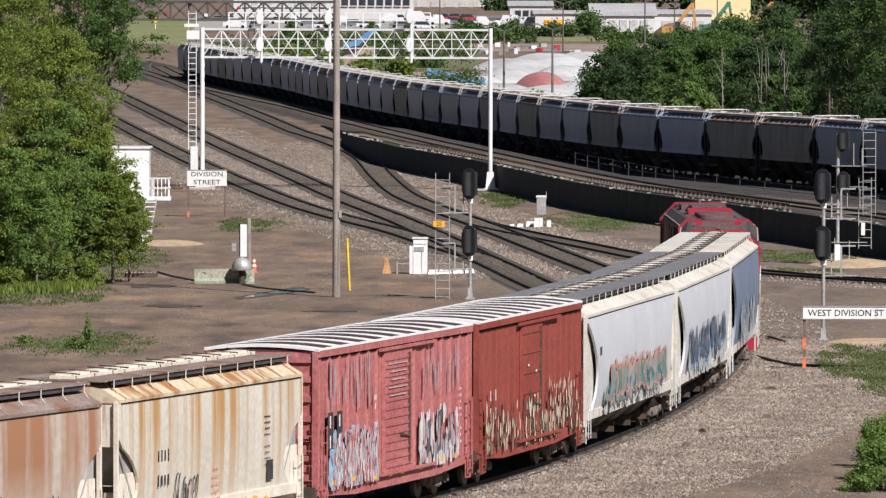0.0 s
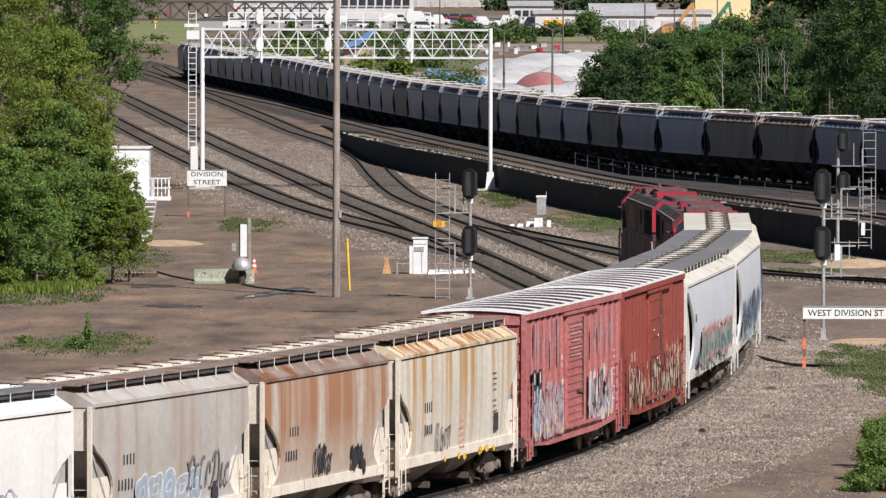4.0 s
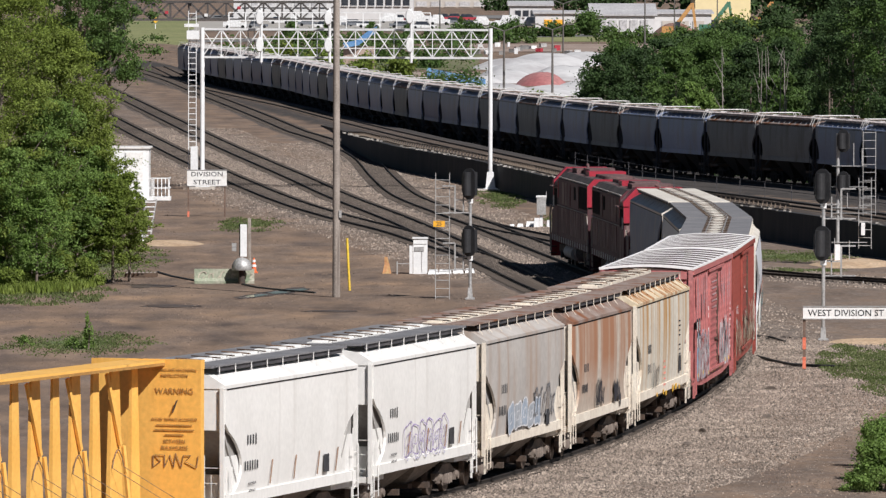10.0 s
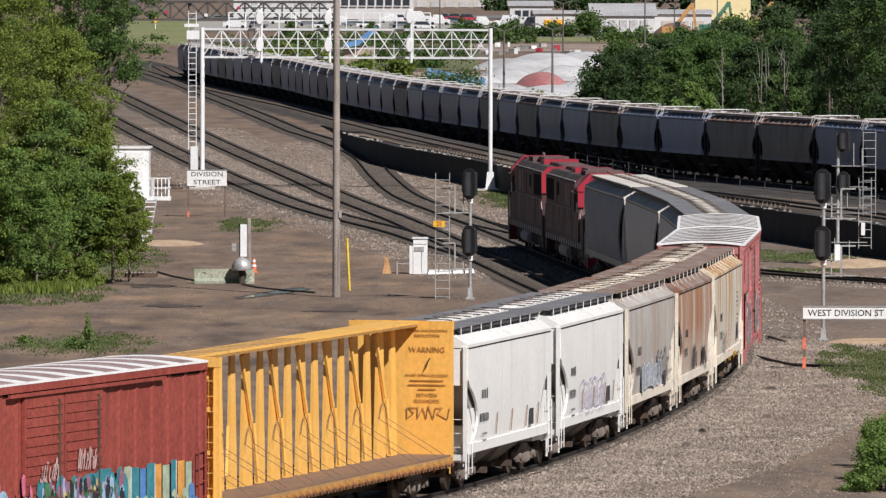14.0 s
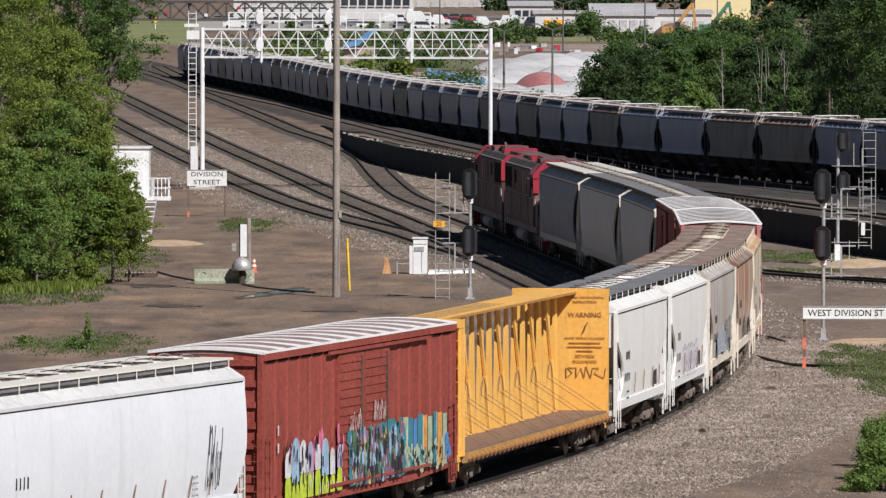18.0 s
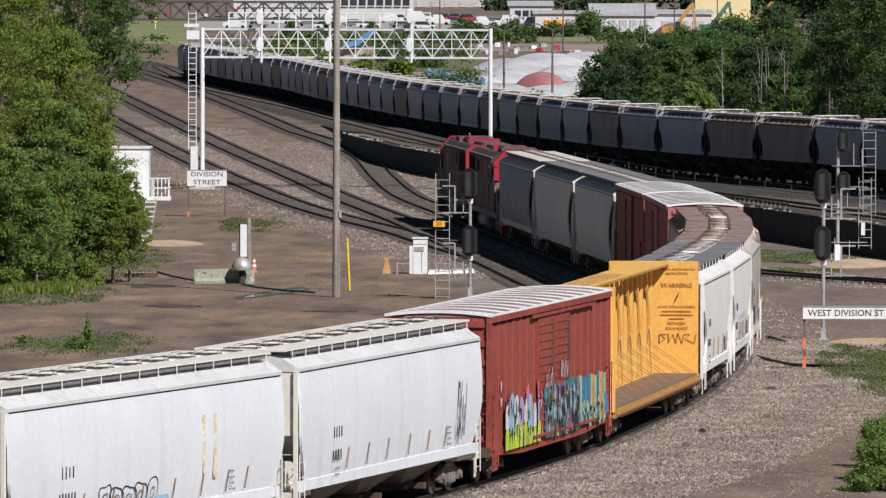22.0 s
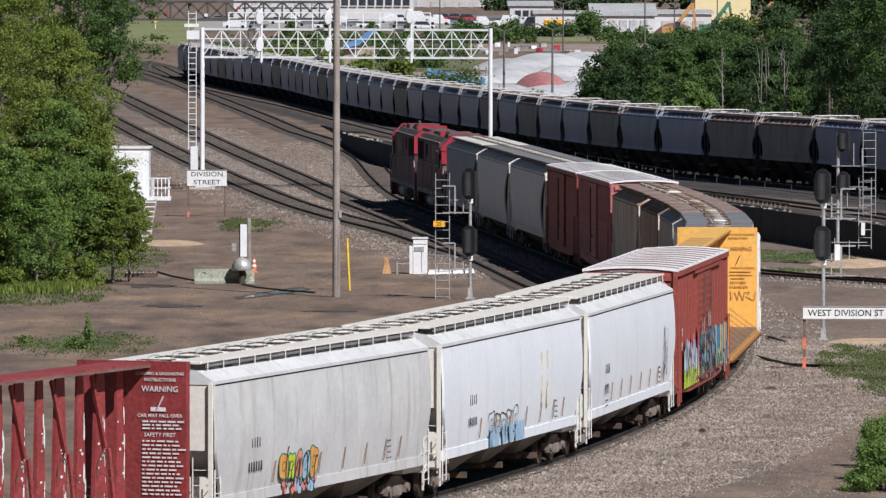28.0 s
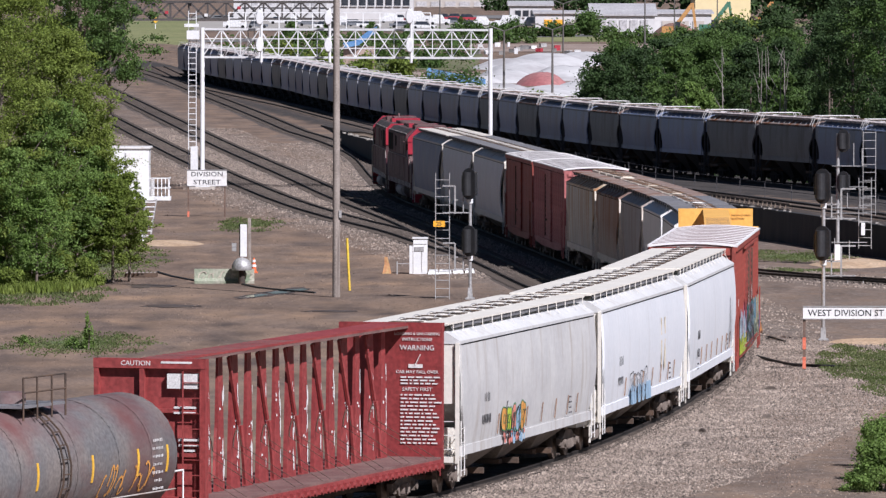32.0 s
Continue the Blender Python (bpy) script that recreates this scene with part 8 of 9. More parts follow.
def lot_debris(label, x0, x1, y0, y1, count, r0, r1, seed, material):
    """Pebbles and clods strewn over the dirt lot, in drifts."""
    rng = np.random.default_rng(seed)
    pts = []
    while len(pts) < count:
        x, y = rng.uniform(x0, x1), rng.uniform(y0, y1)
        if noise.noise((x * 0.35, y * 0.07, seed)) + 0.3 * rng.normal() > 0.05:
            pts.append((x, y, ground_z(x, y)))
    P = np.array(pts)
    r = rng.uniform(r0, r1, count) * rng.choice((0.7, 1.0, 1.8), count, p=(0.55, 0.38, 0.07))
    base = np.array([(1, 0, 0), (-0.5, 0.87, 0), (-0.5, -0.87, 0), (0, 0, 0.9)], float)
    v = base[None] * (r[:, None, None] * rng.uniform(0.6, 1.4, (count, 4, 1))) + P[:, None, :]
    f = np.array([(0, 1, 3), (1, 2, 3), (2, 0, 3)])
    F = (f[None] + 4 * np.arange(count)[:, None, None]).reshape(-1)
    me = bpy.data.meshes.new("dirt_clod")
    me.vertices.add(4 * count)
    me.vertices.foreach_set("co", v.ravel())
    me.loops.add(9 * count)
    me.loops.foreach_set("vertex_index", F)
    me.polygons.add(3 * count)
    me.polygons.foreach_set("loop_start", np.arange(0, 9 * count, 3))
    me.update(calc_edges=True)
    me.materials.append(material)
    tagged(new("dirt_clods", me), label, "debris", kind="stuff")


for i, (x, y) in enumerate(((5.6, 262.0), (6.9, 271.5), (7.4, 259.0), (8.6, 281.0), (8.1, 266.5), (11.2, 292.0), (10.4, 274.5), (6.3, 249.0))):
    solid("dirt_clod", Shape().loft([[(r * math.cos(q + 0.3 * i), r * (0.6 + 0.1 * (i % 3)) * math.sin(q), z) for q in [6.2832 * j / 9 for j in range(9)]] for r, z in ((0.15, -0.03), (0.17, 0.03), (0.08, 0.1))]), OILY_STONE, "dark oily clod lying on the gravel", "clod", pose(x, y, max(ground_z(x, y), 0.0) + 0.02, 0, 0, 40 * i), group="dark clods on the gravel")
CLOD = surf("dirt_clods", (0.12, 0.085, 0.065), (0.24, 0.175, 0.13), 0.5, 5, 0.95, bump=0, island=0.55)
lot_debris("brown clods and pebbles strewn over the dirt lot", -24, 6, 300, 430, 40000, 0.012, 0.03, 61, CLOD)
lot_debris("brown clods and pebbles between the yard tracks", -26, 8, 430, 640, 14000, 0.02, 0.05, 62, CLOD)
lot_debris("dark and tan pebbles on the gravel beside the curve", 9, 18, 236, 330, 26000, 0.012, 0.036, 63, CLOD)

# ---- the town beyond ----
FAR_Z = -0.72
PALE_WALL = surf("pale_wall_render", (0.56, 0.55, 0.545), (0.62, 0.61, 0.605), 0.06, 0.8, 0.8, fine=0.06, bump=0)
TAN_WALL = surf("tan_block_wall", (0.44, 0.40, 0.36), (0.49, 0.45, 0.41), 0.05, 0.6, 0.85, fine=0.06, bump=0)
YELLOW_WALL = surf("yellow_cladding", (0.74, 0.60, 0.34), (0.78, 0.65, 0.39), 0.05, 0.6, 0.7, fine=0.05, bump=0)
DARK_GLASS = surf("dark_window_glass", (0.03, 0.035, 0.045), (0.05, 0.055, 0.065), 1, 5, 0.15)
GREY_ROOF = surf("grey_roof_sheet", (0.42, 0.41, 0.42), (0.50, 0.49, 0.49), 0.2, 3, 0.6)
LAWN = surf("far_lawn", (0.171, 0.189, 0.072), (0.225, 0.2295, 0.099), 0.03, 0.6, 0.95, fine=0.3)
SCRUB_GREEN = surf("rough_verge", (0.10, 0.12, 0.05), (0.17, 0.16, 0.085), 0.08, 0.9, 0.95, fine=0.35)
SCRUB_EARTH = surf("brown_bank_earth", (0.255, 0.187, 0.153), (0.323, 0.255, 0.2125), 0.05, 0.8, 0.95, fine=0.3)
ASPHALT = surf("worn_asphalt", (0.153, 0.1485, 0.144), (0.207, 0.2025, 0.198), 0.05, 1.5, 0.9)


def building(label, x0, x1, y, z1, wall, windows=(), gable=0.0, deep=30.0, roof=GREY_ROOF, z0=FAR_Z):
    b = thing("building", label, "building")
    part("wall", Shape().box((x0 + x1) / 2, y + deep / 2, (z0 + z1) / 2, x1 - x0, deep, z1 - z0), wall, b)
    o = 0.5
    pr = [(y - o, z1), (y - o, z1 + 0.3), (y + deep / 2, z1 + 0.3 + gable), (y + deep + o, z1 + 0.3), (y + deep + o, z1)]
    part("roof", Shape().loft([[(x, yy, z) for yy, z in pr] for x in (x0 - o, x1 + o)]), roof, b)
    for (wx0, wx1, n, wz0, wz1, mat) in windows:
        for i in range(n):
            w = (wx1 - wx0) / n
            xc = wx0 + w * (i + 0.5)
            win = part("window", Shape().box(xc, y - 0.05, (wz0 + wz1) / 2, w * 0.72, 0.3, wz1 - wz0), mat, b)
            part("sill", Shape().box(xc, y - 0.25, wz0 - 0.1, w * 0.8, 0.3, 0.2), wall, win)
    return b


# (x across at 2300 m: 6.6 to the metre) white office block and long tan warehouse
building("white office block with large dark windows", -24.0, -6.8, 1950.0, 9.0, PALE_WALL, [(-23.4, -7.4, 8, 2.5, 4.8, DARK_GLASS)], deep=40)
building("long pale warehouse with a strip of windows", -49.0, -25.0, 2000.0, 6.5, PALE_WALL, [(-47.0, -27.0, 10, 2.0, 2.9, GREY_ROOF)], deep=40)
building("long tan windowless warehouse", -33.0, 17.0, 2380.0, 4.2, TAN_WALL, [(-32.0, 16.0, 12, -0.4, 0.9, GREY_ROOF)], deep=60, roof=TAN_WALL)
building("small white store with a dark roof", 15.0, 24.5, 1930.0, 2.6, PALE_WALL, [(16.0, 23.0, 4, 0.2, 1.6, DARK_GLASS)], 0.8)
building("orange and white shop building", 18.5, 30.5, 1720.0, 2.4, PALE_WALL, [(20.0, 24.5, 2, -0.5, 1.2, ORANGE_PLATE), (25.5, 29.5, 3, -0.4, 1.2, TAN_WALL)], 0.3)
building("white shed with a grey gabled roof", 28.5, 40.5, 1640.0, 2.6, PALE_WALL, [(29.5, 39.5, 5, -0.3, 1.8, GREY_ROOF)], 2.0)
building("low white shed with a flat roof", 41.0, 52.0, 1660.0, 2.8, PALE_WALL, [(42.0, 51.0, 3, 0.0, 1.5, TAN_WALL)], 0.5)
building("tall yellow clad plant building", 50.0, 61.0, 1700.0, 11.0, YELLOW_WALL, [(55.0, 57.0, 1, 6.5, 9.5, DARK_GLASS)], 0.3)
building("long low white trailer block", 26.0, 32.5, 1850.0, 1.6, PALE_WALL, [(26.5, 32.0, 4, 0, 1, DARK_GLASS)], 0.2, 10)


def far_patch(name, pts, material, label, z):
    solid(name, Shape().add([(x, y, z) for x, y in pts], [tuple(range(len(pts)))]), material, label, "ground", kind="structure")


solid("far_lawn", Shape().add([(-60, 1395, -0.8), (-41, 1395, -0.8), (-43, 1440, 0.04), (-54, 1900, 0.04), (-76, 1900, 0.04), (-60, 1440, 0.04)], [(0, 1, 2, 5), (5, 2, 3, 4)]), LAWN, "sunlit green lawn beyond the yard", "ground", kind="structure")
far_patch("far_lawn", [(-30, 1150), (4, 1120), (6, 1300), (-34, 1340)], SCRUB_GREEN, "rough green verge beyond the parked train", -0.66)
far_patch("far_lawn", [(14, 1480), (42, 1480), (46, 1620), (12, 1620)], LAWN, "rough lawn by the road", -0.66)
far_patch("far_lawn", [(55, 1640), (95, 1640), (110, 1850), (60, 1850)], LAWN, "sunlit lawn behind the plant", -0.64)
far_patch("far_road", [(-80, 1400), (60, 1620), (60, 1660), (-80, 1440)], ASPHALT, "grey asphalt road", -0.62)
far_patch("far_road", [(-60, 1980), (70, 1980), (70, 2080), (-60, 2080)], ASPHALT, "broad asphalt yard", -0.6)
far_patch("far_road", [(-56, 1670), (14, 1670), (16, 1890), (-58, 1890)], surf("pale_concrete_yard", (0.33, 0.31, 0.28), (0.40, 0.375, 0.34), 0.08, 1.0, 0.9, fine=0.1, bump=0), "pale concrete yard with parked vehicles", -0.58)
far_patch("far_earth", [(4, 1330), (60, 1330), (60, 1440), (4, 1440)], SCRUB_EARTH, "bare reddish-brown earth strip", -0.64)
far_patch("far_earth", [(-30, 1000), (60, 1000), (60, 1110), (-30, 1110)], SCRUB_EARTH, "bare brown earth behind the train", -0.68)
SALT_WHITE = surf("pale_tarpaulin", (0.56, 0.55, 0.545), (0.64, 0.63, 0.625), 0.15, 1.0, 0.6, fine=0.08, bump=0, stain=(0.46, 0.44, 0.44), sc=(0.2, 0.08, 0.6))
SALT_RED = surf("faded_maroon_tarpaulin", (0.36, 0.13, 0.13), (0.42, 0.19, 0.18), 0.2, 2, 0.7)
for i, (x, y, rx, ry, h, mt) in enumerate(((6.2, 960, 4.6, 20, 0.9, SALT_WHITE), (9.5, 930, 4.4, 14, 0.8, SALT_WHITE), (12.5, 950, 5.0, 16, 0.9, SALT_WHITE), (7.6, 1030, 4.6, 18, 1.5, SALT_WHITE), (11.6, 1005, 3.2, 10, 1.55, SALT_RED), (15.0, 1050, 5.6, 18, 1.7, SALT_WHITE),
                                           (10.0, 1085, 5.4, 16, 1.7, SALT_WHITE), (14.5, 1180, 7.0, 30, 1.7, SALT_WHITE), (20.0, 1205, 6.0, 26, 1.6, SALT_WHITE), (9.0, 1150, 5.5, 24, 1.3, SALT_WHITE), (16.2, 965, 4.6, 14, 1.2, SALT_WHITE), (4.6, 1010, 3.0, 14, 1.0, SALT_WHITE))):
    mound("covered_stockpile", x, y, rx, ry, h, mt, "salt stockpile under a %s tarpaulin" % ("pale" if mt is SALT_WHITE else "faded maroon"), "stockpile", 10 + i, FAR_Z)
BLUE_TARP = surf("blue_tarpaulin", (0.09, 0.21, 0.42), (0.14, 0.29, 0.50), 0.5, 4, 0.5)
tarp = thing("blue_tarpaulin", "bright blue tarpaulin over stacked goods", "tarpaulin")
for i in range(9):
    x, y = -1.6 + 0.75 * i, 985 - 3.0 * i
    part("tarpaulin_sheet", Shape().loft([[(x - 0.42, y, -0.7), (x + 0.42, y, -0.7), (x + 0.42, y + 3, -0.7), (x - 0.42, y + 3, -0.7)], [(x - 0.3, y + 0.5, 1.55 - 0.15 * (i % 3) - 0.1 * i), (x + 0.35, y + 0.5, 1.4 - 0.1 * i), (x + 0.35, y + 2.5, 1.4 - 0.1 * i), (x - 0.3, y + 2.5, 1.5 - 0.1 * i)]]), BLUE_TARP, tarp)
tarp2 = thing("blue_tarpaulin", "bright blue sloping tarpaulin on a shed", "tarpaulin")
part("tarpaulin_sheet", Shape().loft([[(-12.8, y, 3.2), (-11.2, y, 3.5), (-9.4, y, 4.9), (-8.5, y, 5.3), (-8.6, y, 4.5), (-9.6, y, 3.9), (-10.8, y, 2.9), (-12.6, y, 2.6)] for y in (1095.0, 1101.0)]), BLUE_TARP, tarp2)
part("shed_wall", Shape().box(-10.8, 1099, 1.0, 4.0, 6, 3.4), SCRUB_EARTH, tarp2)


def excavator(label, x, y, material, flip=1, s=1.0):
    e = thing("material_handler", label, "excavator", pose(x, y, FAR_Z))
    k = flip * s
    part("undercarriage", Shape().box(0, 0, 0.5 * s, 4.0 * s, 3 * s, 0.9 * s), STEEL_DARK, e)
    part("house", Shape().box(-0.4 * k, 0, 1.7 * s, 3.2 * s, 2.6 * s, 1.4 * s), material, e)
    part("cab", Shape().box(1.3 * k, -0.8, 2.5 * s, 1.3 * s, 1.2 * s, 1.8 * s), DARK_GLASS, e)
    part("boom", Shape().bar((0.8 * k, 0, 2.2 * s), (4.6 * k, 0, 7.2 * s), 0.85 * s), material, e)
    part("stick", Shape().bar((4.6 * k, 0, 7.4 * s), (5.3 * k, 0, 1.8 * s), 0.55 * s), material, e)
    part("grapple", Shape().loft([[(5.3 * k - 0.2, -0.2, 2.3 * s), (5.3 * k + 0.2, -0.2, 2.3 * s), (5.3 * k + 0.2, 0.2, 2.3 * s), (5.3 * k - 0.2, 0.2, 2.3 * s)], [(5.3 * k - 0.6, -0.5, 1.2 * s), (5.3 * k + 0.6, -0.5, 1.2 * s), (5.3 * k + 0.6, 0.5, 1.2 * s), (5.3 * k - 0.6, 0.5, 1.2 * s)]]), STEEL_DARK, e)


EX_ORANGE, EX_GREEN = surf("orange_machine_paint", (0.44, 0.22, 0.07), (0.50, 0.27, 0.10), 0.5, 4, 0.6), surf("green_machine_paint", (0.05, 0.16, 0.10), (0.07, 0.20, 0.13), 0.5, 4, 0.6)
excavator("orange material handler with a raised boom", 41.5, 1560, EX_ORANGE, 1, 0.85)
excavator("green material handler with a raised boom", 49.5, 1600, EX_GREEN, 1, 0.85)
excavator("orange material handler with a raised boom", 57.5, 1600, EX_ORANGE, 1, 0.85)
mound("scrap_mound", 42.5, 1570, 4.5, 12, 2.6, surf("rusty_scrap", (0.20, 0.10, 0.07), (0.30, 0.18, 0.14), 0.6, 3, 0.9), "rusty scrap heap below a machine", "scrap heap", 30, FAR_Z)
mound("scrap_mound", 68.0, 1560, 6.5, 12, 2.4, surf("dark_scrap", (0.12, 0.09, 0.08), (0.2, 0.15, 0.13), 0.6, 3, 0.9), "dark scrap heap behind the wood", "scrap heap", 31, FAR_Z)


def vehicle(label, name, x, y, L, h, material):
    v = thing(name, label, "vehicle", pose(x, y, FAR_Z + 0.1))
    part("body", Shape().loft([[(-L / 2, -0.9, 0.35), (L / 2, -0.9, 0.35), (L / 2, 0.9, 0.35), (-L / 2, 0.9, 0.35)], [(-L / 2, -0.9, h * 0.6), (L / 2, -0.9, h * 0.55), (L / 2, 0.9, h * 0.55), (-L / 2, 0.9, h * 0.6)]]), material, v)
    part("cabin", Shape().loft([[(-L * 0.35, -0.85, h * 0.57), (L * 0.25, -0.85, h * 0.57), (L * 0.25, 0.85, h * 0.57), (-L * 0.35, 0.85, h * 0.57)], [(-L * 0.28, -0.75, h), (L * 0.12, -0.75, h), (L * 0.12, 0.75, h), (-L * 0.28, 0.75, h)]]), DARK_GLASS if h < 2 else material, v)
    for x2 in (-L * 0.32, L * 0.32):
        for y2 in (-0.85, 0.85):
            part("wheel", Shape().tube((x2, y2 - 0.1, 0.33), (x2, y2 + 0.1, 0.33), 0.33, n=14), BLACK, v)


CAR_RED, CAR_WHITE = paint("red_car_paint", (0.45, 0.04, 0.06), 0.05), paint("white_van_paint", (0.72, 0.72, 0.72), 0.05)
for x, y, L, h, mt, lb in ((0.2, 1900, 5.0, 1.7, CAR_RED, "red pickup parked by the road"), (5.5, 1900, 5.2, 1.6, CAR_RED, "red car parked by the road"), (2.8, 1930, 4.5, 1.5, CAR_RED, "red car parked by the road"), (-9.5, 1880, 4.8, 1.6, CAR_RED, "red car behind the gantry"), (-5.5, 1880, 6.0, 2.4, CAR_WHITE, "white van behind the gantry"),
                           (14.2, 1740, 7.5, 2.6, CAR_WHITE, "white truck parked by a shop"), (18.2, 1745, 5.5, 2.2, CAR_WHITE, "white van parked by a shop")):
    vehicle(lb, "parked_vehicle", x, y, L, h, mt)
CAR_GREY = paint("grey_car_paint", (0.16, 0.17, 0.19), 0.05)
rnd = random.Random(31)
for i in range(16):
    mt, lb = ((CAR_WHITE, "white van parked in the pale yard"), (CAR_GREY, "dark grey car parked in the pale yard"), (CAR_WHITE, "white car parked in the pale yard"))[i % 3]
    vehicle(lb, "parked_vehicle", -41 + 3.3 * i + rnd.uniform(-0.8, 0.8), rnd.uniform(1700, 1860), rnd.uniform(4.2, 5.6), 2.2 if i % 3 == 0 else 1.55, mt)


CRATES = (CAR_WHITE, WHITE_METAL, ASPHALT, GREY_METAL, CAR_WHITE, CAR_RED, ASPHALT)
rnd = random.Random(8)
for i in range(22):
    x, y, w, h = rnd.uniform(5.0, 21.0), rnd.uniform(1290.0, 1400.0), rnd.uniform(0.4, 1.1), rnd.uniform(0.3, 0.8)
    solid("crate", Shape().box(0, 0, h / 2, w, w, h).box(0, 0, h + 0.04, w * 1.06, w * 1.06, 0.08), CRATES[i % 7], "painted storage crate among the stockpiles", "crate", pose(x, y, FAR_Z + 0.05, 0, 0, rnd.uniform(0, 90)), group="crates among the stockpiles")
yl = thing("warning_sign", "yellow diamond sign on a pale post on the lawn", "sign")
part("post", Shape().box(-55.0, 1636, 0.6, 0.15, 0.15, 1.4), WHITE_METAL, yl)
part("plate", Shape().box(0, 0, 0, 0.9, 0.06, 0.9, pose(-55.0, 1635.8, 1.7, 0, 45, 0)), SAFETY, yl)


def lamp_post(label, x, y, h, double=True):
    p = thing("street_lamp", label, "street lamp", pose(x, y, FAR_Z), group="street lamps")
    part("column", Shape().tube((0, 0, 0), (0, 0, h), 0.14, 0.09, 8), surf("dark_lamp_steel", (0.10, 0.09, 0.08), (0.14, 0.13, 0.12), 1, 8, 0.6), p)
    for k in ((-1, 1) if double else (1,)):
        part("arm", Shape().tube((0, 0, h), (k * 1.6, 0, h + 0.6), 0.07, n=6).box(k * 1.9, 0, h + 0.62, 0.8, 0.3, 0.15), p.children[0].data.materials[0], p)


for x, y, h in ((6.6, 930, 7.0), (11.8, 925, 7.2), (28.5, 1210, 9.0), (48.0, 1500, 8.0), (-0.6, 1500, 9.5), (17.5, 1250, 8.0), (40.5, 1500, 9.0)):
    lamp_post("tall dark street lamp", x, y, h)
wp = thing("utility_pole", "pale distant utility pole", "pole")
part("shaft", Shape().tube((-26.5, 600.0, 0), (-26.5, 600.0, 19.0), 0.16, 0.12, 10), WHITE_METAL, wp)

# dark lattice footbridge across the throat of the yard
br = thing("truss_bridge", "dark steel lattice bridge over the far tracks", "bridge")
BRIDGE = surf("dark_bridge_steel", (0.06, 0.055, 0.055), (0.10, 0.085, 0.08), 0.3, 3, 0.8)
for yy in (1300.0, 1304.0):
    for z in (4.5, 7.2):
        part("chord", Shape().bar((-50, yy, z), (-16, yy, z), 0.35), BRIDGE, br)
    for i in range(12):
        x = -50 + 34 * i / 12
        x2 = -50 + 34 * (i + 1) / 12
        part("diagonal", Shape().bar((x, yy, 4.5), (x2, yy, 7.2), 0.22), BRIDGE, br)
        part("diagonal", Shape().bar((x, yy, 7.2), (x2, yy, 4.5), 0.22), BRIDGE, br)
        part("truss_post", Shape().bar((x, yy, 4.5), (x, yy, 7.2), 0.2), BRIDGE, br)
for x in (-49, -17):
    part("pier", Shape().box(x, 1302, 1.9, 1.2, 4.0, 5.2), CONCRETE, br)
for i, (x, z, m2) in enumerate(((-42, 5.6, CAR_RED), (-36, 5.2, WHITE_METAL), (-31, 6.3, CAR_RED), (-38.5, 6.8, BLACK))):
    part("sign_plate", Shape().box(x, 1299.7, z, 0.5, 0.1, 0.45), m2, br)

# hedges and far woods that close the view
def far_wood(label, pts, h, seed, count, material=LEAF_DARK, size=1.0):
    rng = random.Random(seed)
    cl = []
    for (xa, ya), (xb, yb) in zip(pts, pts[1:]):
        n = max(2, int(abs(xb - xa) / (h * 0.5)))
        for i in range(n):
            t = (i + rng.random()) / n
            k = h * rng.uniform(0.35, 0.6)
            cl.append((xa + (xb - xa) * t, ya + (yb - ya) * t, h * rng.uniform(0.25, 0.8) + FAR_Z, k, k, k * 0.9))
    me = leaves(cl, count, size, seed, 0.5)
    me.materials.append(material)
    ob = new("far_wood", me)
    tagged(ob, label, "wood", kind="stuff")


far_wood("dark distant wooded hillside", [(-330, 3000), (-60, 2900), (60, 2700), (140, 2500), (330, 2500)], 34, 1, 26000, LEAF_DARK, 2.2)
far_wood("dark distant wood behind the plant", [(58, 2050), (90, 2000), (150, 2000)], 16, 2, 9000, LEAF_DARK, 1.2)
far_wood("row of street trees in the town", [(12, 2250), (48, 2250)], 4, 3, 3500, LEAF_DARK, 0.6)
far_wood("scrubby hedge along the road", [(-28, 1420), (0, 1450), (16, 1460)], 2.0, 4, 5000, LEAF_WOOD, 0.3)
for i, (x, y, h) in enumerate(((-27, 1530, 3.4), (-21.5, 1600, 2.6), (-13, 1560, 3.0), (-6.5, 1540, 2.4), (3.0, 1600, 3.2))):
    bush("round green street shrub beyond the gantry", x, y, h, h * 0.5, LEAF_WOOD, 60 + i, 900, 0.3)
far_wood("scrubby hedge along the road", [(26, 1450), (48, 1470)], 2.4, 5, 4000, LEAF_WOOD, 0.3)
far_wood("roadside scrub behind the gantry", [(-30, 1120), (-12, 1140), (4, 1150)], 3.6, 6, 9000, LEAF_WOOD, 0.25)
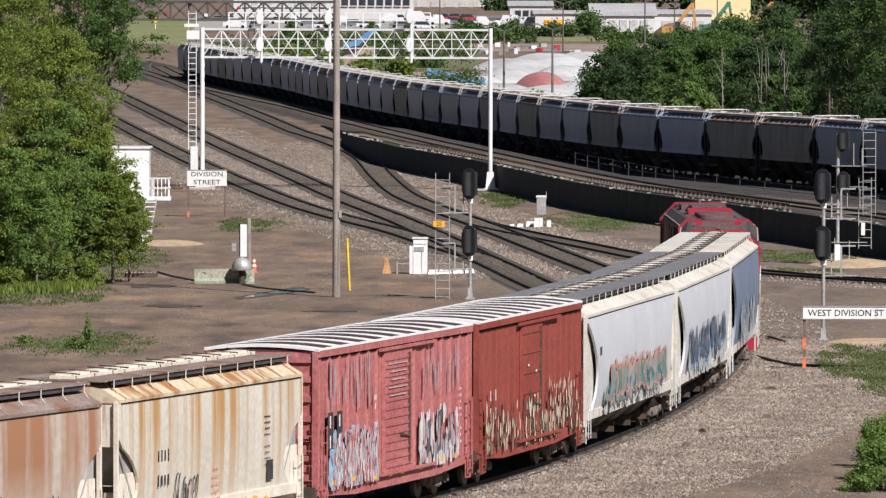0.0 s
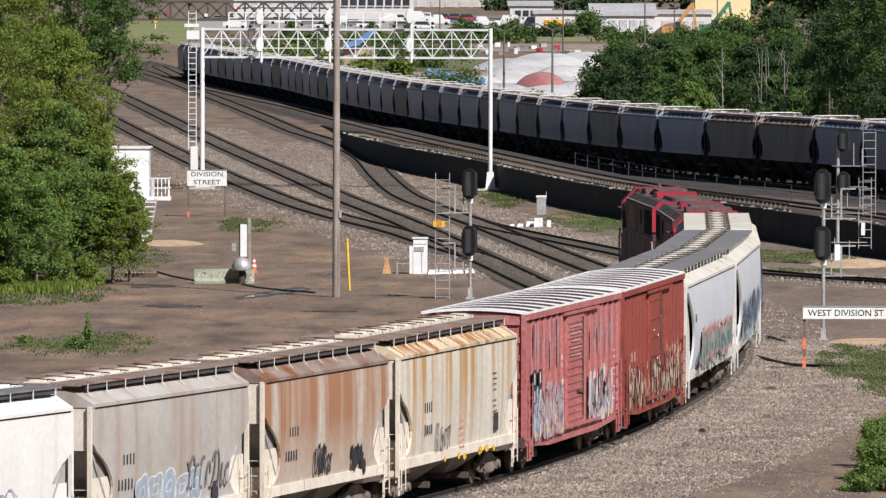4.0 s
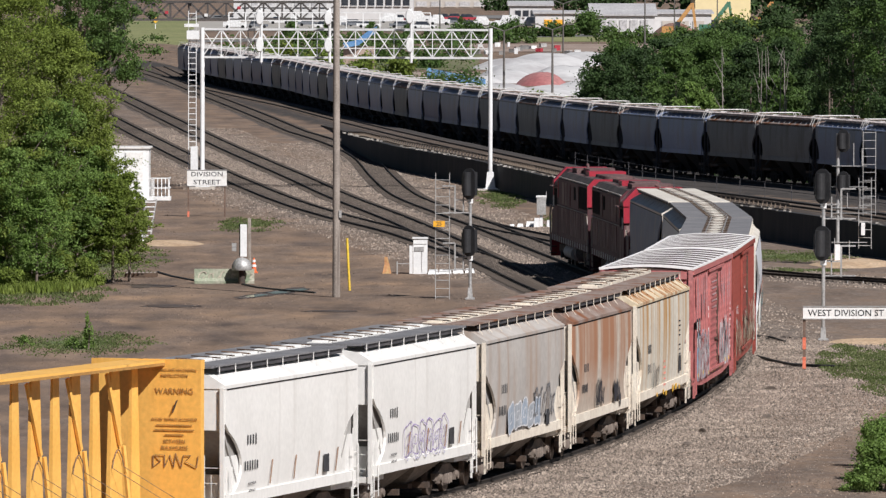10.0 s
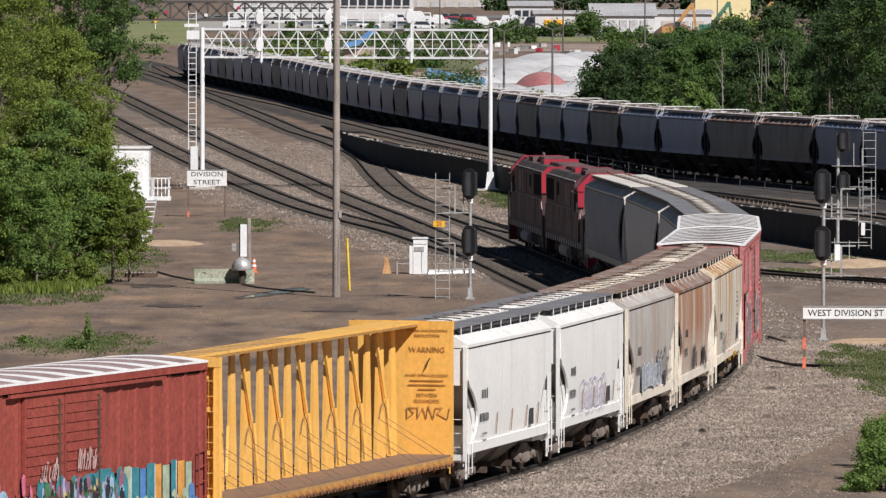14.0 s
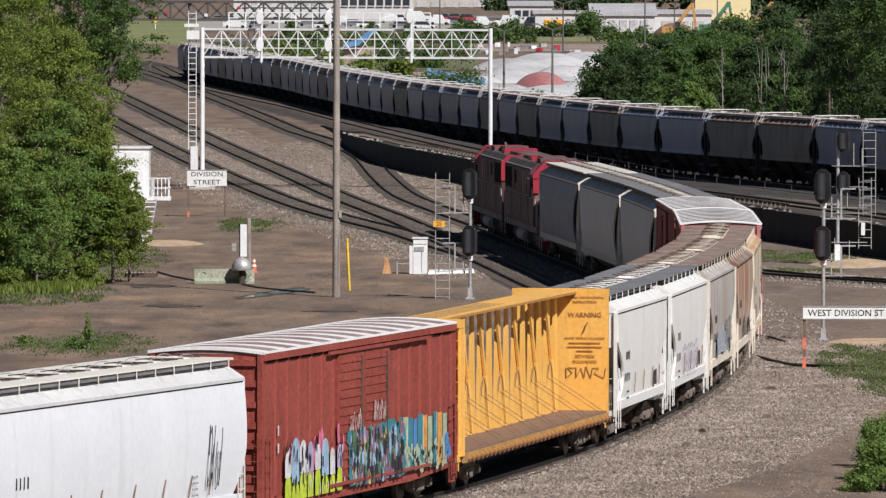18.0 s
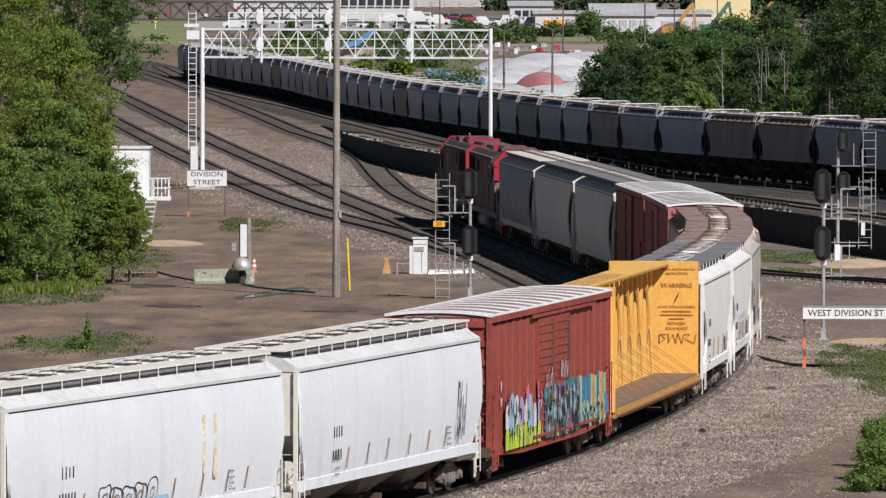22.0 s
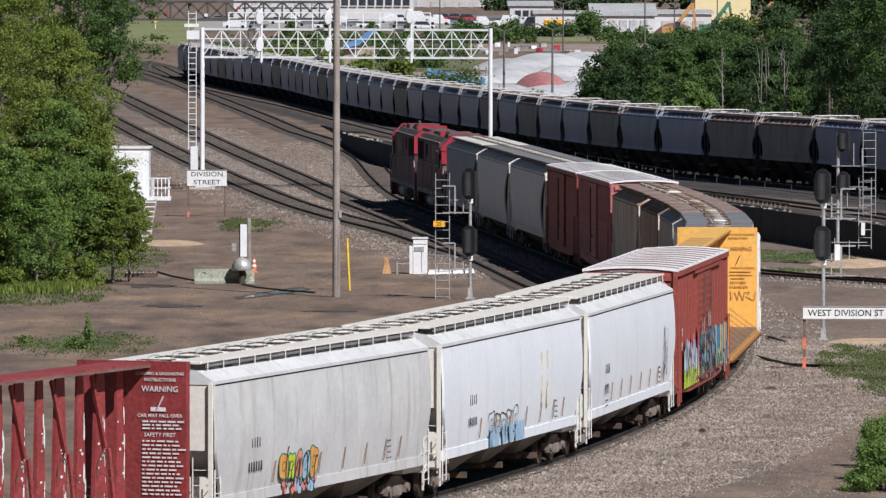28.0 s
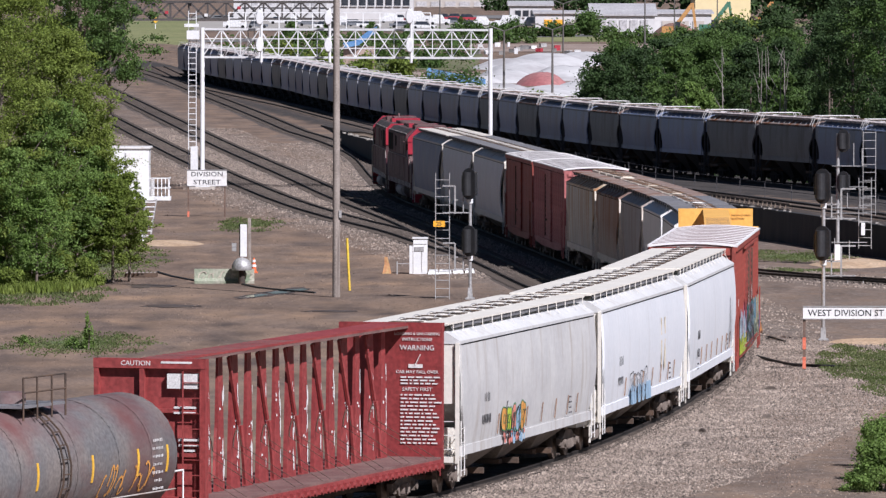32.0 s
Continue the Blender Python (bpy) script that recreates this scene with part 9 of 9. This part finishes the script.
far_wood("small trees among the sheds", [(26.3, 1580), (27.3, 1585)], 4.6, 7, 2500, LEAF_WOOD, 0.3)
far_wood("light green scrub in front of the stockpiles", [(8.6, 800), (11.5, 805)], 2.2, 9, 2600, LEAF_WOOD, 0.12)
far_wood("green scrub below the gantry", [(-12, 900), (2.5, 900)], 3.0, 10, 7000, LEAF_WOOD, 0.16)
far_wood("scrub and small trees in the town", [(2, 1560), (14, 1570), (24, 1560)], 2.4, 12, 5000, LEAF_WOOD, 0.3)
far_wood("small trees among the sheds", [(52, 1540), (56, 1545)], 4.5, 8, 2500, LEAF, 0.35)


# scrub that fills the low ground just behind the parked train
pl = [q for q in PARKED_LINE if q.y < 1000]
rng = random.Random(11)
cl = []
for i in range(0, len(pl) - 1):
    d = (pl[i + 1] - pl[i]).normalized()
    for o in (3.2, 4.6):
        p = pl[i] + Vector((d.y, -d.x, 0)) * (o + rng.uniform(-0.4, 0.6))
        cl.append((p.x, p.y, -0.2 + rng.uniform(0, 0.5), rng.uniform(0.8, 1.3), 1.6, rng.uniform(0.6, 1.1)))
me = leaves(cl, 26000, 0.17, 41, 0.3)
me.materials.append(LEAF_DARK)
tagged(new("trackside_scrub", me), "dark green scrub along the far side of the parked train", "scrub", kind="stuff")
def motions():
    """The train rolls along the curve; each car rides on the two points under its trucks, and its wheels turn."""
    for car, s0, bogie in MOVING:
        rows = []
        for i in range(33):
            t = float(i)
            s = s0 + 5.7171 * t - 0.00044 * t * t
            a, b = on_curve(s - bogie)[0], on_curve(s + bogie)[0]
            d = b - a
            rows.append((t, Matrix.Translation((a + b) / 2) @ Matrix.Rotation(math.atan2(d.y, d.x), 4, "Z")))
        walk(car, rows)
        for truck in car.children:
            for wheel in truck.children:
                if wheel.name.startswith("wheelset"):
                    hub = Matrix.Translation(wheel.location)
                    walk(wheel, [(0.1 * i, hub @ Matrix.Rotation((5.7171 * 0.1 * i - 0.00044 * 0.01 * i * i) / 0.43, 4, "Y")) for i in range(321)])


motions()
